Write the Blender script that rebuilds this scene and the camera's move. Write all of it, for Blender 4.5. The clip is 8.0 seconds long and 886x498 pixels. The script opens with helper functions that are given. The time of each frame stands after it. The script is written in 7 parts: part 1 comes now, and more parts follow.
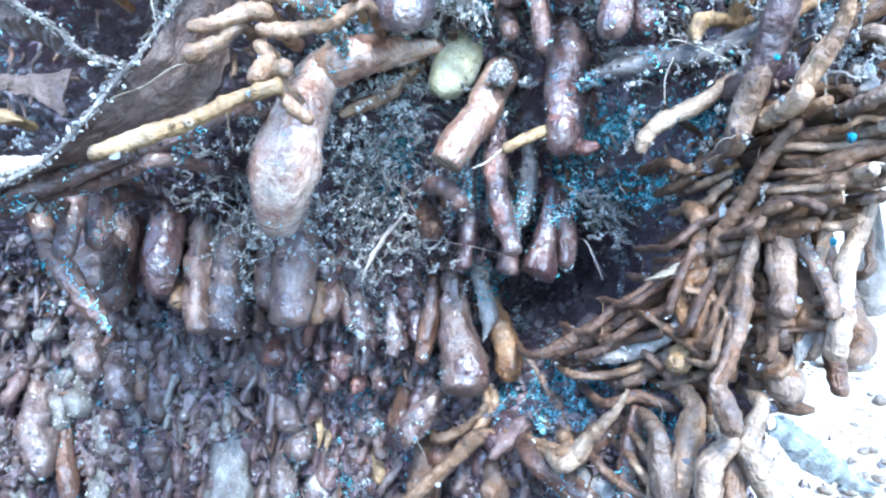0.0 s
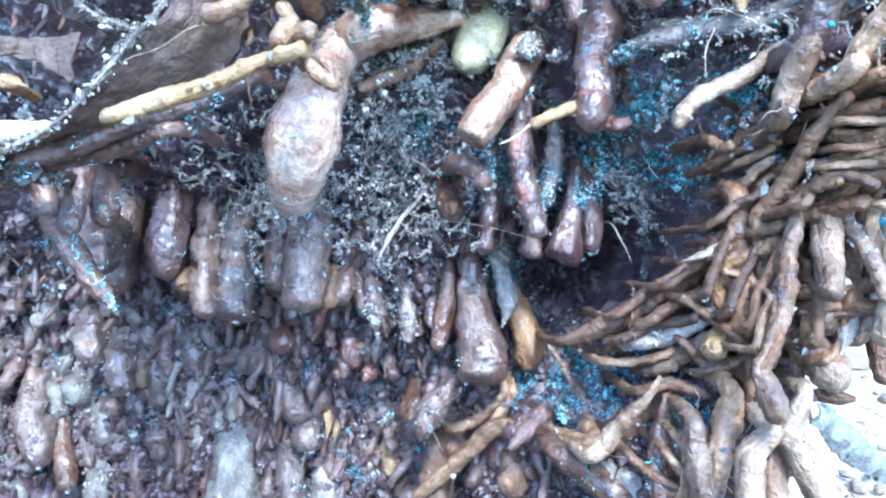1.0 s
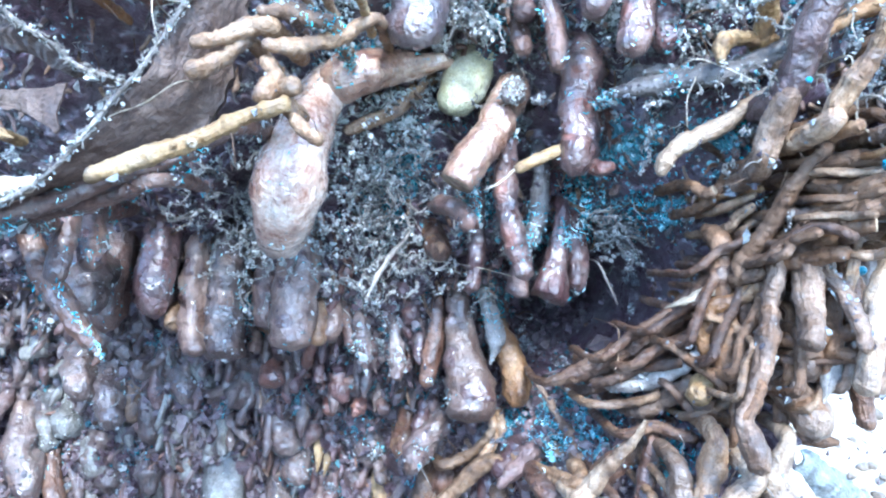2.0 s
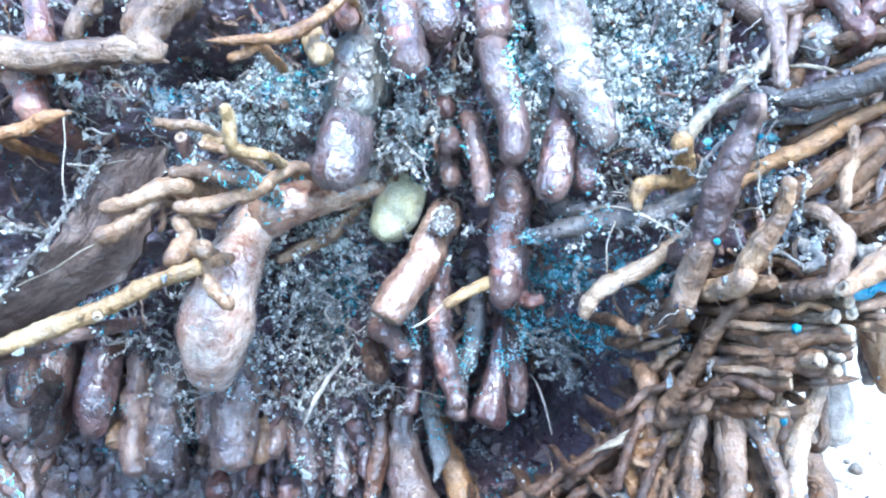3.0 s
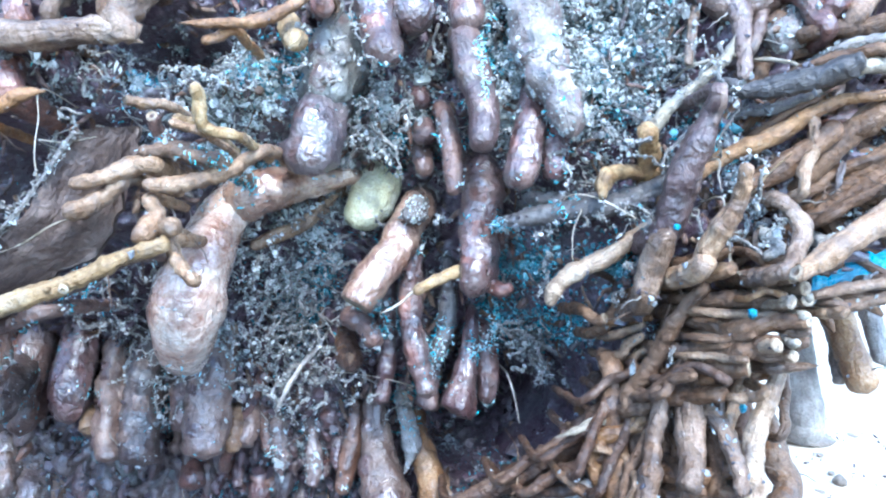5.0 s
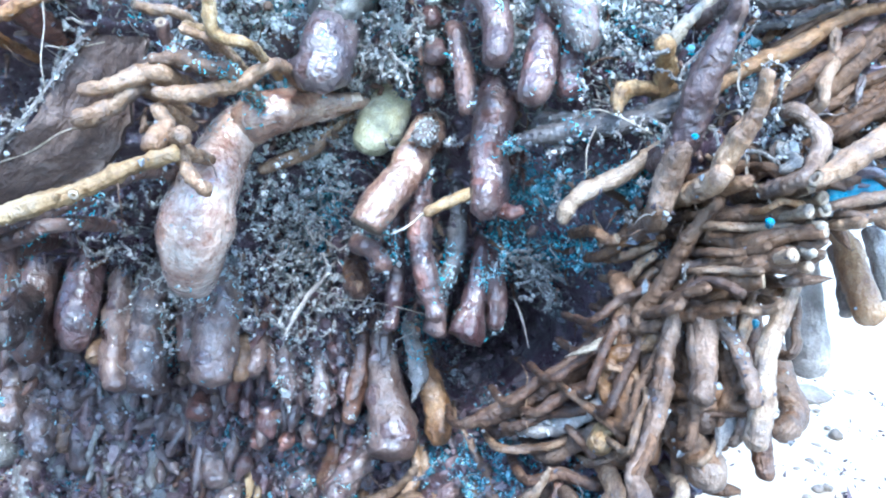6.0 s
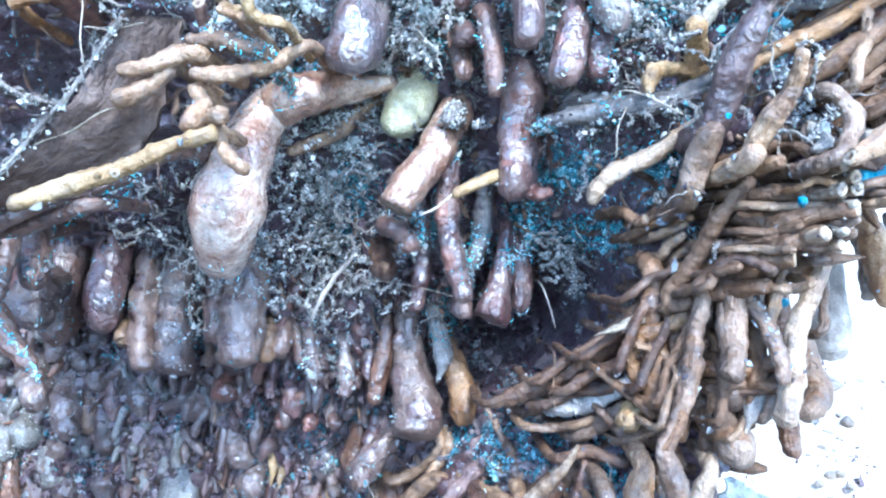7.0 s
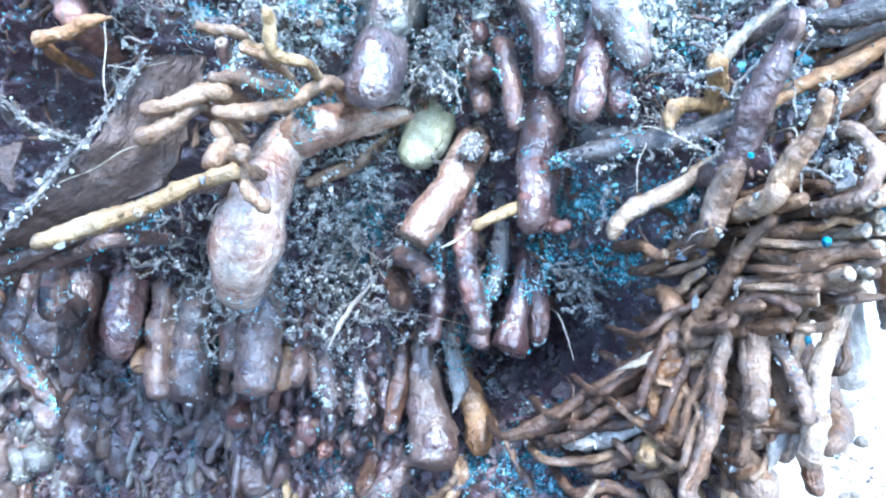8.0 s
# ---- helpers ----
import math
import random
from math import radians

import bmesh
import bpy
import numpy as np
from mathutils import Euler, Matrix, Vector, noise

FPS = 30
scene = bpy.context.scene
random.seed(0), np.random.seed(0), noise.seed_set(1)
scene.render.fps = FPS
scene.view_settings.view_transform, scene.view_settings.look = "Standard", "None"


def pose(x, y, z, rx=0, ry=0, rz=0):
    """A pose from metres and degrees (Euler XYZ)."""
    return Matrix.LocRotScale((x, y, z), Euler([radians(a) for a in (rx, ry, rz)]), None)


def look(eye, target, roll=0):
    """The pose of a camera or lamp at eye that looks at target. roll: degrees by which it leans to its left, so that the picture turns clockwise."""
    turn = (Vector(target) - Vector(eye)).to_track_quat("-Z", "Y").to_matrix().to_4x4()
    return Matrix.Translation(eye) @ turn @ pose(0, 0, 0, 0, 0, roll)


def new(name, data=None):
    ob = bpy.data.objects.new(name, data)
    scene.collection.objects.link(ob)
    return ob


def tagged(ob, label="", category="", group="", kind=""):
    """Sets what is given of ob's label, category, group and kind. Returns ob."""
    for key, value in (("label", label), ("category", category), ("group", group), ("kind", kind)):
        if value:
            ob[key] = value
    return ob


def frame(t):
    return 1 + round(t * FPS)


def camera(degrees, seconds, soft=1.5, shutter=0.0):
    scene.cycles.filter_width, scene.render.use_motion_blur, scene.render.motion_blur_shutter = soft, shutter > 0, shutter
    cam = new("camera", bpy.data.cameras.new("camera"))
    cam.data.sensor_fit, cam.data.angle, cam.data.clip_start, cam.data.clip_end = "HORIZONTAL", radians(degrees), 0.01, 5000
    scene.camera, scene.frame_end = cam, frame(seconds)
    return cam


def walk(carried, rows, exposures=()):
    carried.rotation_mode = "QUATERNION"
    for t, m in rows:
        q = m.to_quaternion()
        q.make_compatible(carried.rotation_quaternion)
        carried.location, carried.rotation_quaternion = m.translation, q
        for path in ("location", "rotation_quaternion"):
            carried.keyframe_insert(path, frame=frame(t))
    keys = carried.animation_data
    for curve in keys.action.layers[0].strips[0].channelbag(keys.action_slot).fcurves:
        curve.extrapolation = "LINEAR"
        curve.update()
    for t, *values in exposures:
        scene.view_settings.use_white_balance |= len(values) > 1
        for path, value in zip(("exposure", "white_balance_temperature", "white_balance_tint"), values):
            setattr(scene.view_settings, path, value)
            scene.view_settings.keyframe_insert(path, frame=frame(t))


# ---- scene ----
cam = camera(61.2, 8.0, soft=2.1)
METRES, EYE, TILT, LEAN, TURN = 0.2, 0.42, -12.0, 0.0, 0.0
ROWS = [
    (0.0, 0.0, 0.0, 0.0, -0.0, 0.0, 0.0),
    (0.5, -0.0343, 0.0837, -0.0119, -0.53, 0.05, -0.27),
    (1.0, -0.0703, 0.0768, -0.0444, -0.53, -0.11, -0.64),
    (1.2, -0.0711, 0.0744, -0.0291, -0.51, 0.08, -0.56),
    (2.3, -0.0227, 0.0752, 0.0771, -1.09, 0.68, -0.15),
    (2.5, 0.0161, 0.0879, 0.1201, -1.09, 1.09, -0.03),
    (3.0, 0.1018, 0.0708, 0.2965, -1.27, 2.18, 0.83),
    (3.5, 0.1523, 0.0629, 0.2626, -1.76, 1.99, 0.59),
    (4.0, 0.1691, 0.0416, 0.2782, -1.27, 3.09, 0.37),
    (4.2, 0.1679, 0.0624, 0.257, -1.39, 3.01, 0.12),
    (5.3, 0.1516, 0.0379, 0.2341, -1.54, 3.18, -0.26),
    (5.5, 0.1385, 0.0253, 0.2348, -1.46, 3.01, -0.16),
    (6.0, 0.1323, 0.0728, 0.1306, -1.76, 0.81, -0.63),
    (6.5, 0.1244, 0.0536, 0.1342, -1.56, 0.44, -0.49),
    (7.0, 0.0778, 0.056, 0.1072, -1.37, 0.09, -0.72),
    (7.5, 0.0658, 0.0892, 0.1079, -1.61, 0.08, -0.79),
    (8.0, 0.0501, 0.0573, 0.159, -0.86, 0.86, -0.77),
]
walk(cam, [(t, pose(0, 0, EYE, TILT, LEAN, TURN) @ pose(METRES * x, METRES * y, METRES * z, 90 + pitch, roll, yaw)) for t, x, y, z, yaw, pitch, roll in ROWS],
     exposures=[(0.0, 3.19, 5105, 1), (1.2, 3.24, 5105, 1), (2.5, 3.26, 5115, 1), (3.5, 2.98, 5105, 1), (5.5, 2.95, 5105, 1), (6.5, 3.08, 5075, 1), (8.0, 3.24, 4955, 1)])

# ---- hazy daylight: a veiled sun high over the eye, blue sky round it ----
SUN_EL, SUN_AZ = radians(52), radians(170)
world = bpy.data.worlds.new("sky")
scene.world = world
world.use_nodes = True
sky = world.node_tree.nodes.new("ShaderNodeTexSky")
sky.sky_type, sky.sun_disc, sky.sun_elevation, sky.sun_rotation = "NISHITA", False, SUN_EL, SUN_AZ
back = world.node_tree.nodes["Background"]
back.inputs[1].default_value = 0.15
world.node_tree.links.new(sky.outputs[0], back.inputs[0])
sun = new("sun", bpy.data.lights.new("sun", "SUN"))
sun.data.energy, sun.data.angle, sun.data.color = 0.8, radians(10), (1.0, 0.95, 0.88)
sun_from = Vector((math.sin(SUN_AZ) * math.cos(SUN_EL), math.cos(SUN_AZ) * math.cos(SUN_EL), math.sin(SUN_EL)))
sun.matrix_world = look(sun_from * 5, (0, 0, 0))


# ---- materials ----
def graph(name):
    m = bpy.data.materials.new(name)
    m.use_nodes = True
    n, l = m.node_tree.nodes, m.node_tree.links
    return m, n, l, n["Principled BSDF"]


def noise_node(n, l, vector, scale, detail=4.0, rough=0.55, distort=0.0):
    t = n.new("ShaderNodeTexNoise")
    t.inputs["Scale"].default_value, t.inputs["Detail"].default_value = scale, detail
    t.inputs["Roughness"].default_value, t.inputs["Distortion"].default_value = rough, distort
    l.new(vector, t.inputs["Vector"])
    return t.outputs["Fac"]


def ramp(n, l, fac, *stops):
    r = n.new("ShaderNodeValToRGB")
    while len(r.color_ramp.elements) < len(stops):
        r.color_ramp.elements.new(0.5)
    for e, (p, c) in zip(r.color_ramp.elements, stops):
        e.position, e.color = p, (*c, 1) if len(c) == 3 else c
    l.new(fac, r.inputs[0])
    return r.outputs[0]


def grey(v):
    return (v, v, v)


def mixed(n, l, fac, a, b, mode="MIX"):
    x = n.new("ShaderNodeMix")
    x.data_type, x.blend_type = "RGBA", mode
    for i, v in ((0, fac), (6, a), (7, b)):
        if isinstance(v, (int, float)):
            x.inputs[i].default_value = v
        elif isinstance(v, tuple):
            x.inputs[i].default_value = (*v, 1)
        else:
            l.new(v, x.inputs[i])
    return x.outputs[2]


def maths(n, l, op, a, b):
    x = n.new("ShaderNodeMath")
    x.operation = op
    for i, v in enumerate((a, b)):
        if isinstance(v, (int, float)):
            x.inputs[i].default_value = v
        else:
            l.new(v, x.inputs[i])
    return x.outputs[0]


def bump(n, l, bsdf, pairs, socket="Normal"):
    last = None
    for height, strength, dist in pairs:
        b = n.new("ShaderNodeBump")
        b.inputs["Strength"].default_value, b.inputs["Distance"].default_value = strength, dist
        l.new(height, b.inputs["Height"])
        if last:
            l.new(last, b.inputs["Normal"])
        last = b.outputs[0]
    l.new(last, bsdf.inputs[socket])


def bark(name, low, mid, high, dirt=(0.085, 0.072, 0.068), dirty=0.5, rough=(0.35, 0.7), coat=0.0, streak=1.0, crumb=0.0, film=0.2):
    """Root bark: streaks along the root, cross cracks, smears of soil, a wet film where coat > 0."""
    m, n, l, bsdf = graph(name)
    uv = n.new("ShaderNodeUVMap").outputs[0]
    co = n.new("ShaderNodeNewGeometry").outputs["Position"]
    rnd = n.new("ShaderNodeObjectInfo").outputs["Random"]
    along = n.new("ShaderNodeMapping")
    along.inputs["Scale"].default_value = (9.0, 45.0, 1.0)
    l.new(uv, along.inputs[0])
    across = n.new("ShaderNodeMapping")
    across.inputs["Scale"].default_value = (2.5, 420.0, 1.0)
    l.new(uv, across.inputs[0])
    s1 = noise_node(n, l, along.outputs[0], 1.0, 5, 0.6, 0.4)
    s2 = noise_node(n, l, across.outputs[0], 1.0, 3, 0.5, 0.3)
    big = noise_node(n, l, co, 55.0, 4, 0.55)
    fine = noise_node(n, l, co, 520.0, 4, 0.6)
    fac = maths(n, l, "ADD", maths(n, l, "MULTIPLY", s1, 0.45 * streak), maths(n, l, "MULTIPLY", big, 1.0 - 0.45 * streak))
    fac = maths(n, l, "ADD", fac, maths(n, l, "MULTIPLY", maths(n, l, "SUBTRACT", fine, 0.5), 0.35))
    col = ramp(n, l, fac, (0.36, low), (0.5, mid), (0.65, high))
    patch = ramp(n, l, noise_node(n, l, co, 34.0, 3, 0.6, 0.8), (0.5, grey(0.0)), (0.7, grey(0.5)))
    col = mixed(n, l, patch, col, low)
    pits = ramp(n, l, noise_node(n, l, co, 1150.0, 2, 0.6), (0.34, grey(0.35)), (0.46, grey(1.0)), (0.68, grey(1.35)))
    col = mixed(n, l, 0.15 if coat > 0.45 else 0.4, col, pits, "MULTIPLY")
    smear = ramp(n, l, noise_node(n, l, co, 130.0, 6, 0.65), (0.5, grey(0.0)), (0.62, grey(dirty)))
    col = mixed(n, l, smear, col, dirt)
    tone = maths(n, l, "ADD", maths(n, l, "MULTIPLY", rnd, 0.45), 0.58)
    shade = n.new("ShaderNodeHueSaturation")
    l.new(col, shade.inputs["Color"])
    l.new(tone, shade.inputs["Value"])
    shade.inputs["Saturation"].default_value = 1.05 if coat > 0.45 else 1.12
    l.new(shade.outputs[0], bsdf.inputs["Base Color"])
    l.new(ramp(n, l, noise_node(n, l, co, 90.0, 4, 0.6), (0.35, grey(rough[0])), (0.65, grey(rough[1]))), bsdf.inputs["Roughness"])
    if coat:
        wet = ramp(n, l, noise_node(n, l, co, 70.0, 3, 0.5), (0.42, grey(coat * film)), (0.58, grey(coat)))
        l.new(wet, bsdf.inputs["Coat Weight"])
        bsdf.inputs["Coat Roughness"].default_value = 0.06
        bsdf.inputs["Coat IOR"].default_value = 1.75
    mid_lumps = noise_node(n, l, co, 190.0, 3, 0.5, 0.6)
    crack = n.new("ShaderNodeTexVoronoi")
    crack.feature = "DISTANCE_TO_EDGE"
    crack.inputs["Scale"].default_value = 210.0
    warp = n.new("ShaderNodeTexNoise")
    warp.inputs["Scale"].default_value = 160.0
    l.new(co, warp.inputs["Vector"])
    moved = n.new("ShaderNodeVectorMath")
    moved.operation = "MULTIPLY_ADD"
    moved.inputs[1].default_value = (0.012, 0.012, 0.012)
    l.new(warp.outputs["Color"], moved.inputs[0])
    l.new(co, moved.inputs[2])
    l.new(moved.outputs[0], crack.inputs["Vector"])
    veins = ramp(n, l, crack.outputs["Distance"], (0.0, grey(0.0)), (0.12, grey(1.0)))
    wrinkle = noise_node(n, l, co, 300.0, 2, 0.5, 1.6)
    bump(n, l, bsdf, [(s1, 0.5, 0.0015), (s2, 0.1, 0.0006), (veins, 0.03, 0.0007), (wrinkle, 0.16, 0.0025), (mid_lumps, 0.45, 0.005), (fine, 0.08, 0.001)], "Coat Normal")
    bump(n, l, bsdf, [(s1, 0.8, 0.0018), (s2, 0.12, 0.0006), (wrinkle, 0.15, 0.003), (mid_lumps, 0.45, 0.005), (fine, (0.15 if coat > 0.45 else 0.35) + 0.7 * crumb, 0.0014)])
    return m


def earth(name, low, mid, high, rough, scale=1.0, wet=0.0):
    m, n, l, bsdf = graph(name)
    co = n.new("ShaderNodeNewGeometry")
    pos = co.outputs["Position"]
    big = noise_node(n, l, pos, 22.0 * scale, 5, 0.6)
    fine = noise_node(n, l, pos, 420.0 * scale, 5, 0.65)
    isl = co.outputs["Random Per Island"]
    fac = maths(n, l, "ADD", maths(n, l, "MULTIPLY", big, 0.6), maths(n, l, "MULTIPLY", fine, 0.4))
    fac = maths(n, l, "ADD", fac, maths(n, l, "MULTIPLY", maths(n, l, "SUBTRACT", isl, 0.5), 0.3))
    l.new(ramp(n, l, fac, (0.36, low), (0.5, mid), (0.66, high)), bsdf.inputs["Base Color"])
    l.new(ramp(n, l, noise_node(n, l, pos, 60.0 * scale, 4, 0.6), (0.38, grey(rough[0])), (0.62, grey(rough[1]))), bsdf.inputs["Roughness"])
    if wet:
        l.new(ramp(n, l, noise_node(n, l, pos, 35.0 * scale, 4, 0.6), (0.4, grey(0.0)), (0.55, grey(wet))), bsdf.inputs["Coat Weight"])
        bsdf.inputs["Coat Roughness"].default_value = 0.08
        bsdf.inputs["Coat IOR"].default_value = 1.8
    bump(n, l, bsdf, [(noise_node(n, l, pos, 160.0 * scale, 4, 0.6), 0.6, 0.003 / scale), (fine, 0.7, 0.0015 / scale)])
    bump(n, l, bsdf, [(noise_node(n, l, pos, 160.0 * scale, 4, 0.6), 0.8, 0.004 / scale), (fine, 0.35, 0.0015 / scale)], "Coat Normal")
    return m


MATS = {
    "WET": bark("wet_purple_bark", (0.055, 0.029, 0.028), (0.12, 0.069, 0.06), (0.25, 0.165, 0.135), rough=(0.2, 0.5), coat=1.0),
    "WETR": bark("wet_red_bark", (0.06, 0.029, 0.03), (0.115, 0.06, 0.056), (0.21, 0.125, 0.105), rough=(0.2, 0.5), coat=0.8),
    "WETG": bark("damp_grey_purple_bark", (0.065, 0.037, 0.036), (0.135, 0.086, 0.076), (0.225, 0.158, 0.135), rough=(0.35, 0.6), coat=0.3),
    "FAT": bark("wet_pink_bark", (0.23, 0.115, 0.078), (0.5, 0.35, 0.27), (0.73, 0.62, 0.52), dirty=0.35, rough=(0.15, 0.4), coat=1.0, streak=0.5, film=0.45),
    "WORM": bark("wet_worm_bark", (0.15, 0.07, 0.05), (0.36, 0.215, 0.15), (0.58, 0.42, 0.31), dirty=0.4, rough=(0.2, 0.45), coat=1.0),
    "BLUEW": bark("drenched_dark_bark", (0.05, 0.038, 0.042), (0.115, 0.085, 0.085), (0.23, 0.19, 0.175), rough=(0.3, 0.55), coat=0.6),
    "RED": bark("red_brown_bark", (0.07, 0.03, 0.025), (0.19, 0.085, 0.065), (0.32, 0.17, 0.12), rough=(0.3, 0.6), coat=0.5),
    "REDG": bark("grey_red_bark", (0.092, 0.056, 0.044), (0.19, 0.125, 0.098), (0.31, 0.228, 0.182), rough=(0.3, 0.6), coat=0.5),
    "RUST": bark("rusty_bark", (0.068, 0.032, 0.02), (0.175, 0.09, 0.058), (0.29, 0.17, 0.115), rough=(0.3, 0.6), coat=0.5),
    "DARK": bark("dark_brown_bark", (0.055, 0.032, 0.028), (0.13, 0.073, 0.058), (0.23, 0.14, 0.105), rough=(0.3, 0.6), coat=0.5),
    "DARKG": bark("dark_grey_bark", (0.04, 0.035, 0.033), (0.1, 0.085, 0.08), (0.19, 0.165, 0.15), rough=(0.4, 0.7), coat=0.2),
    "MUD": bark("muddy_bark", (0.068, 0.042, 0.04), (0.148, 0.102, 0.088), (0.265, 0.21, 0.182), dirty=0.7, rough=(0.3, 0.65), coat=0.6, crumb=0.3),
    "PALEM": bark("pale_muddy_bark", (0.1, 0.085, 0.075), (0.2, 0.185, 0.163), (0.34, 0.335, 0.31), dirty=0.6, rough=(0.4, 0.7), coat=0.4, crumb=0.3),
    "TAN": bark("tan_bark", (0.141, 0.079, 0.046), (0.298, 0.19, 0.116), (0.455, 0.331, 0.232), dirty=0.5, rough=(0.45, 0.75), coat=0.15),
    "TANP": bark("pale_tan_bark", (0.18, 0.117, 0.077), (0.36, 0.261, 0.18), (0.54, 0.441, 0.342), dirty=0.5, rough=(0.4, 0.7), coat=0.15),
    "STRAW": bark("straw_bark", (0.176, 0.107, 0.053), (0.334, 0.229, 0.123), (0.475, 0.365, 0.233), dirty=0.4, rough=(0.45, 0.75)),
    "YELLOW": bark("yellow_bark", (0.19, 0.1, 0.05), (0.38, 0.24, 0.12), (0.58, 0.44, 0.26), dirty=0.45, rough=(0.45, 0.75), crumb=0.2),
    "ORANGE": bark("orange_bark", (0.15, 0.075, 0.035), (0.33, 0.18, 0.09), (0.48, 0.31, 0.18), dirty=0.35, rough=(0.4, 0.65), coat=0.2),
    # orange bark lightened to carry the sunlight on the drooping root
    "AMBER": bark("sunlit_orange_bark", (0.27, 0.15, 0.08), (0.48, 0.305, 0.175), (0.64, 0.46, 0.3), dirty=0.3, rough=(0.4, 0.65), coat=0.2),
    "ORANGET": bark("orange_tan_bark", (0.158, 0.079, 0.04), (0.308, 0.176, 0.088), (0.422, 0.282, 0.167), dirty=0.4, rough=(0.45, 0.7)),
    "BROWN": bark("dull_brown_bark", (0.058, 0.03, 0.016), (0.165, 0.09, 0.049), (0.29, 0.18, 0.113), dirty=0.4, rough=(0.5, 0.8)),
    # dull brown bark again, with the shade low in the mat in its colour
    "BROWND": bark("shaded_dull_brown_bark", (0.042, 0.021, 0.013), (0.118, 0.063, 0.038), (0.22, 0.14, 0.092), dirty=0.4, rough=(0.45, 0.75), coat=0.15),
    "BROWNT": bark("tan_brown_bark", (0.085, 0.045, 0.025), (0.19, 0.108, 0.062), (0.305, 0.195, 0.125), dirty=0.3, rough=(0.5, 0.8)),
    "GREY": bark("grey_brown_bark", (0.075, 0.044, 0.029), (0.185, 0.117, 0.077), (0.335, 0.24, 0.176), dirty=0.5, rough=(0.45, 0.75), coat=0.1),
    "GREYW": bark("grey_silvery_bark", (0.08, 0.049, 0.034), (0.19, 0.127, 0.088), (0.36, 0.27, 0.205), dirty=0.5, rough=(0.35, 0.65), coat=0.3),
    "GREYB": bark("smooth_grey_bark", (0.26, 0.22, 0.185), (0.45, 0.395, 0.34), (0.6, 0.54, 0.48), dirty=0.3, rough=(0.5, 0.75), streak=0.5),
    "PALEG": bark("pale_grey_bark", (0.2, 0.17, 0.15), (0.4, 0.36, 0.32), (0.62, 0.58, 0.53), dirty=0.5, rough=(0.45, 0.8), coat=0.2),
    "PALE": bark("bleached_bark", (0.297, 0.238, 0.17), (0.493, 0.425, 0.34), (0.637, 0.586, 0.51), dirty=0.3, rough=(0.5, 0.85)),
    "CRUST": bark("crusted_bark", (0.09, 0.065, 0.058), (0.19, 0.155, 0.138), (0.33, 0.295, 0.268), dirt=(0.16, 0.1, 0.09), dirty=0.6, rough=(0.25, 0.6), coat=0.5, crumb=0.5),
    "POD": bark("pale_pod_skin", (0.38, 0.345, 0.21), (0.53, 0.495, 0.345), (0.66, 0.63, 0.5), dirty=0.4, rough=(0.5, 0.75), streak=0.4),
    "SHEATH": bark("fibrous_sheath", (0.05, 0.032, 0.027), (0.1, 0.068, 0.055), (0.175, 0.128, 0.105), dirty=0.3, rough=(0.5, 0.8)),
    # glossy blue of the chips and of the sheet that paints reflected sky
    "BLUE": bark("glossy_blue", (0.02, 0.17, 0.27), (0.04, 0.32, 0.48), (0.13, 0.48, 0.62), dirty=0.2, rough=(0.2, 0.4), coat=0.5),
    "BLUISH": bark("bluish_grey_fibre", (0.12, 0.13, 0.13), (0.25, 0.275, 0.275), (0.42, 0.46, 0.455), dirty=0.3, rough=(0.4, 0.7), coat=0.2),
    "PITH": bark("dark_pith", (0.02, 0.015, 0.012), (0.05, 0.035, 0.03), (0.1, 0.08, 0.06), rough=(0.7, 0.9)),
    "CUT": bark("cut_wood", (0.2, 0.14, 0.09), (0.36, 0.28, 0.2), (0.5, 0.43, 0.34), dirty=0.7, rough=(0.6, 0.9), streak=0.2),
}
SOIL = earth("wet_black_soil", (0.042, 0.018, 0.032), (0.085, 0.05, 0.066), (0.165, 0.143, 0.155), (0.25, 0.6), wet=0.8)
CRUMB = earth("soil_crumbs", (0.045, 0.032, 0.04), (0.12, 0.12, 0.13), (0.34, 0.36, 0.355), (0.4, 0.8), wet=0.35)
MUD_CRUMB = earth("brown_mud_crumbs", (0.048, 0.026, 0.033), (0.095, 0.063, 0.07), (0.18, 0.15, 0.152), (0.3, 0.65), wet=0.4)
PALE_CRUMB = earth("pale_soil_crumbs", (0.11, 0.11, 0.105), (0.29, 0.3, 0.285), (0.51, 0.525, 0.5), (0.45, 0.85), wet=0.2)
GREY_CRUMB = earth("grey_soil_crumbs", (0.12, 0.115, 0.108), (0.27, 0.262, 0.245), (0.48, 0.47, 0.44), (0.45, 0.85), wet=0.2)
CLAY = earth("pale_clay", (0.12, 0.13, 0.13), (0.29, 0.315, 0.31), (0.5, 0.535, 0.52), (0.35, 0.7), wet=0.4)
# cyan base colour stands in for sky glinting on water
SKY_GLINT = earth("sky_glint_cyan", (0.02, 0.22, 0.28), (0.1, 0.5, 0.58), (0.7, 0.9, 0.92), (0.05, 0.2), wet=1.0)
# wet soil with the blue of reflected sky mixed into its colour
TEAL = earth("wet_soil_sky_tint", (0.025, 0.07, 0.09), (0.055, 0.165, 0.2), (0.19, 0.41, 0.46), (0.15, 0.4), wet=1.0)


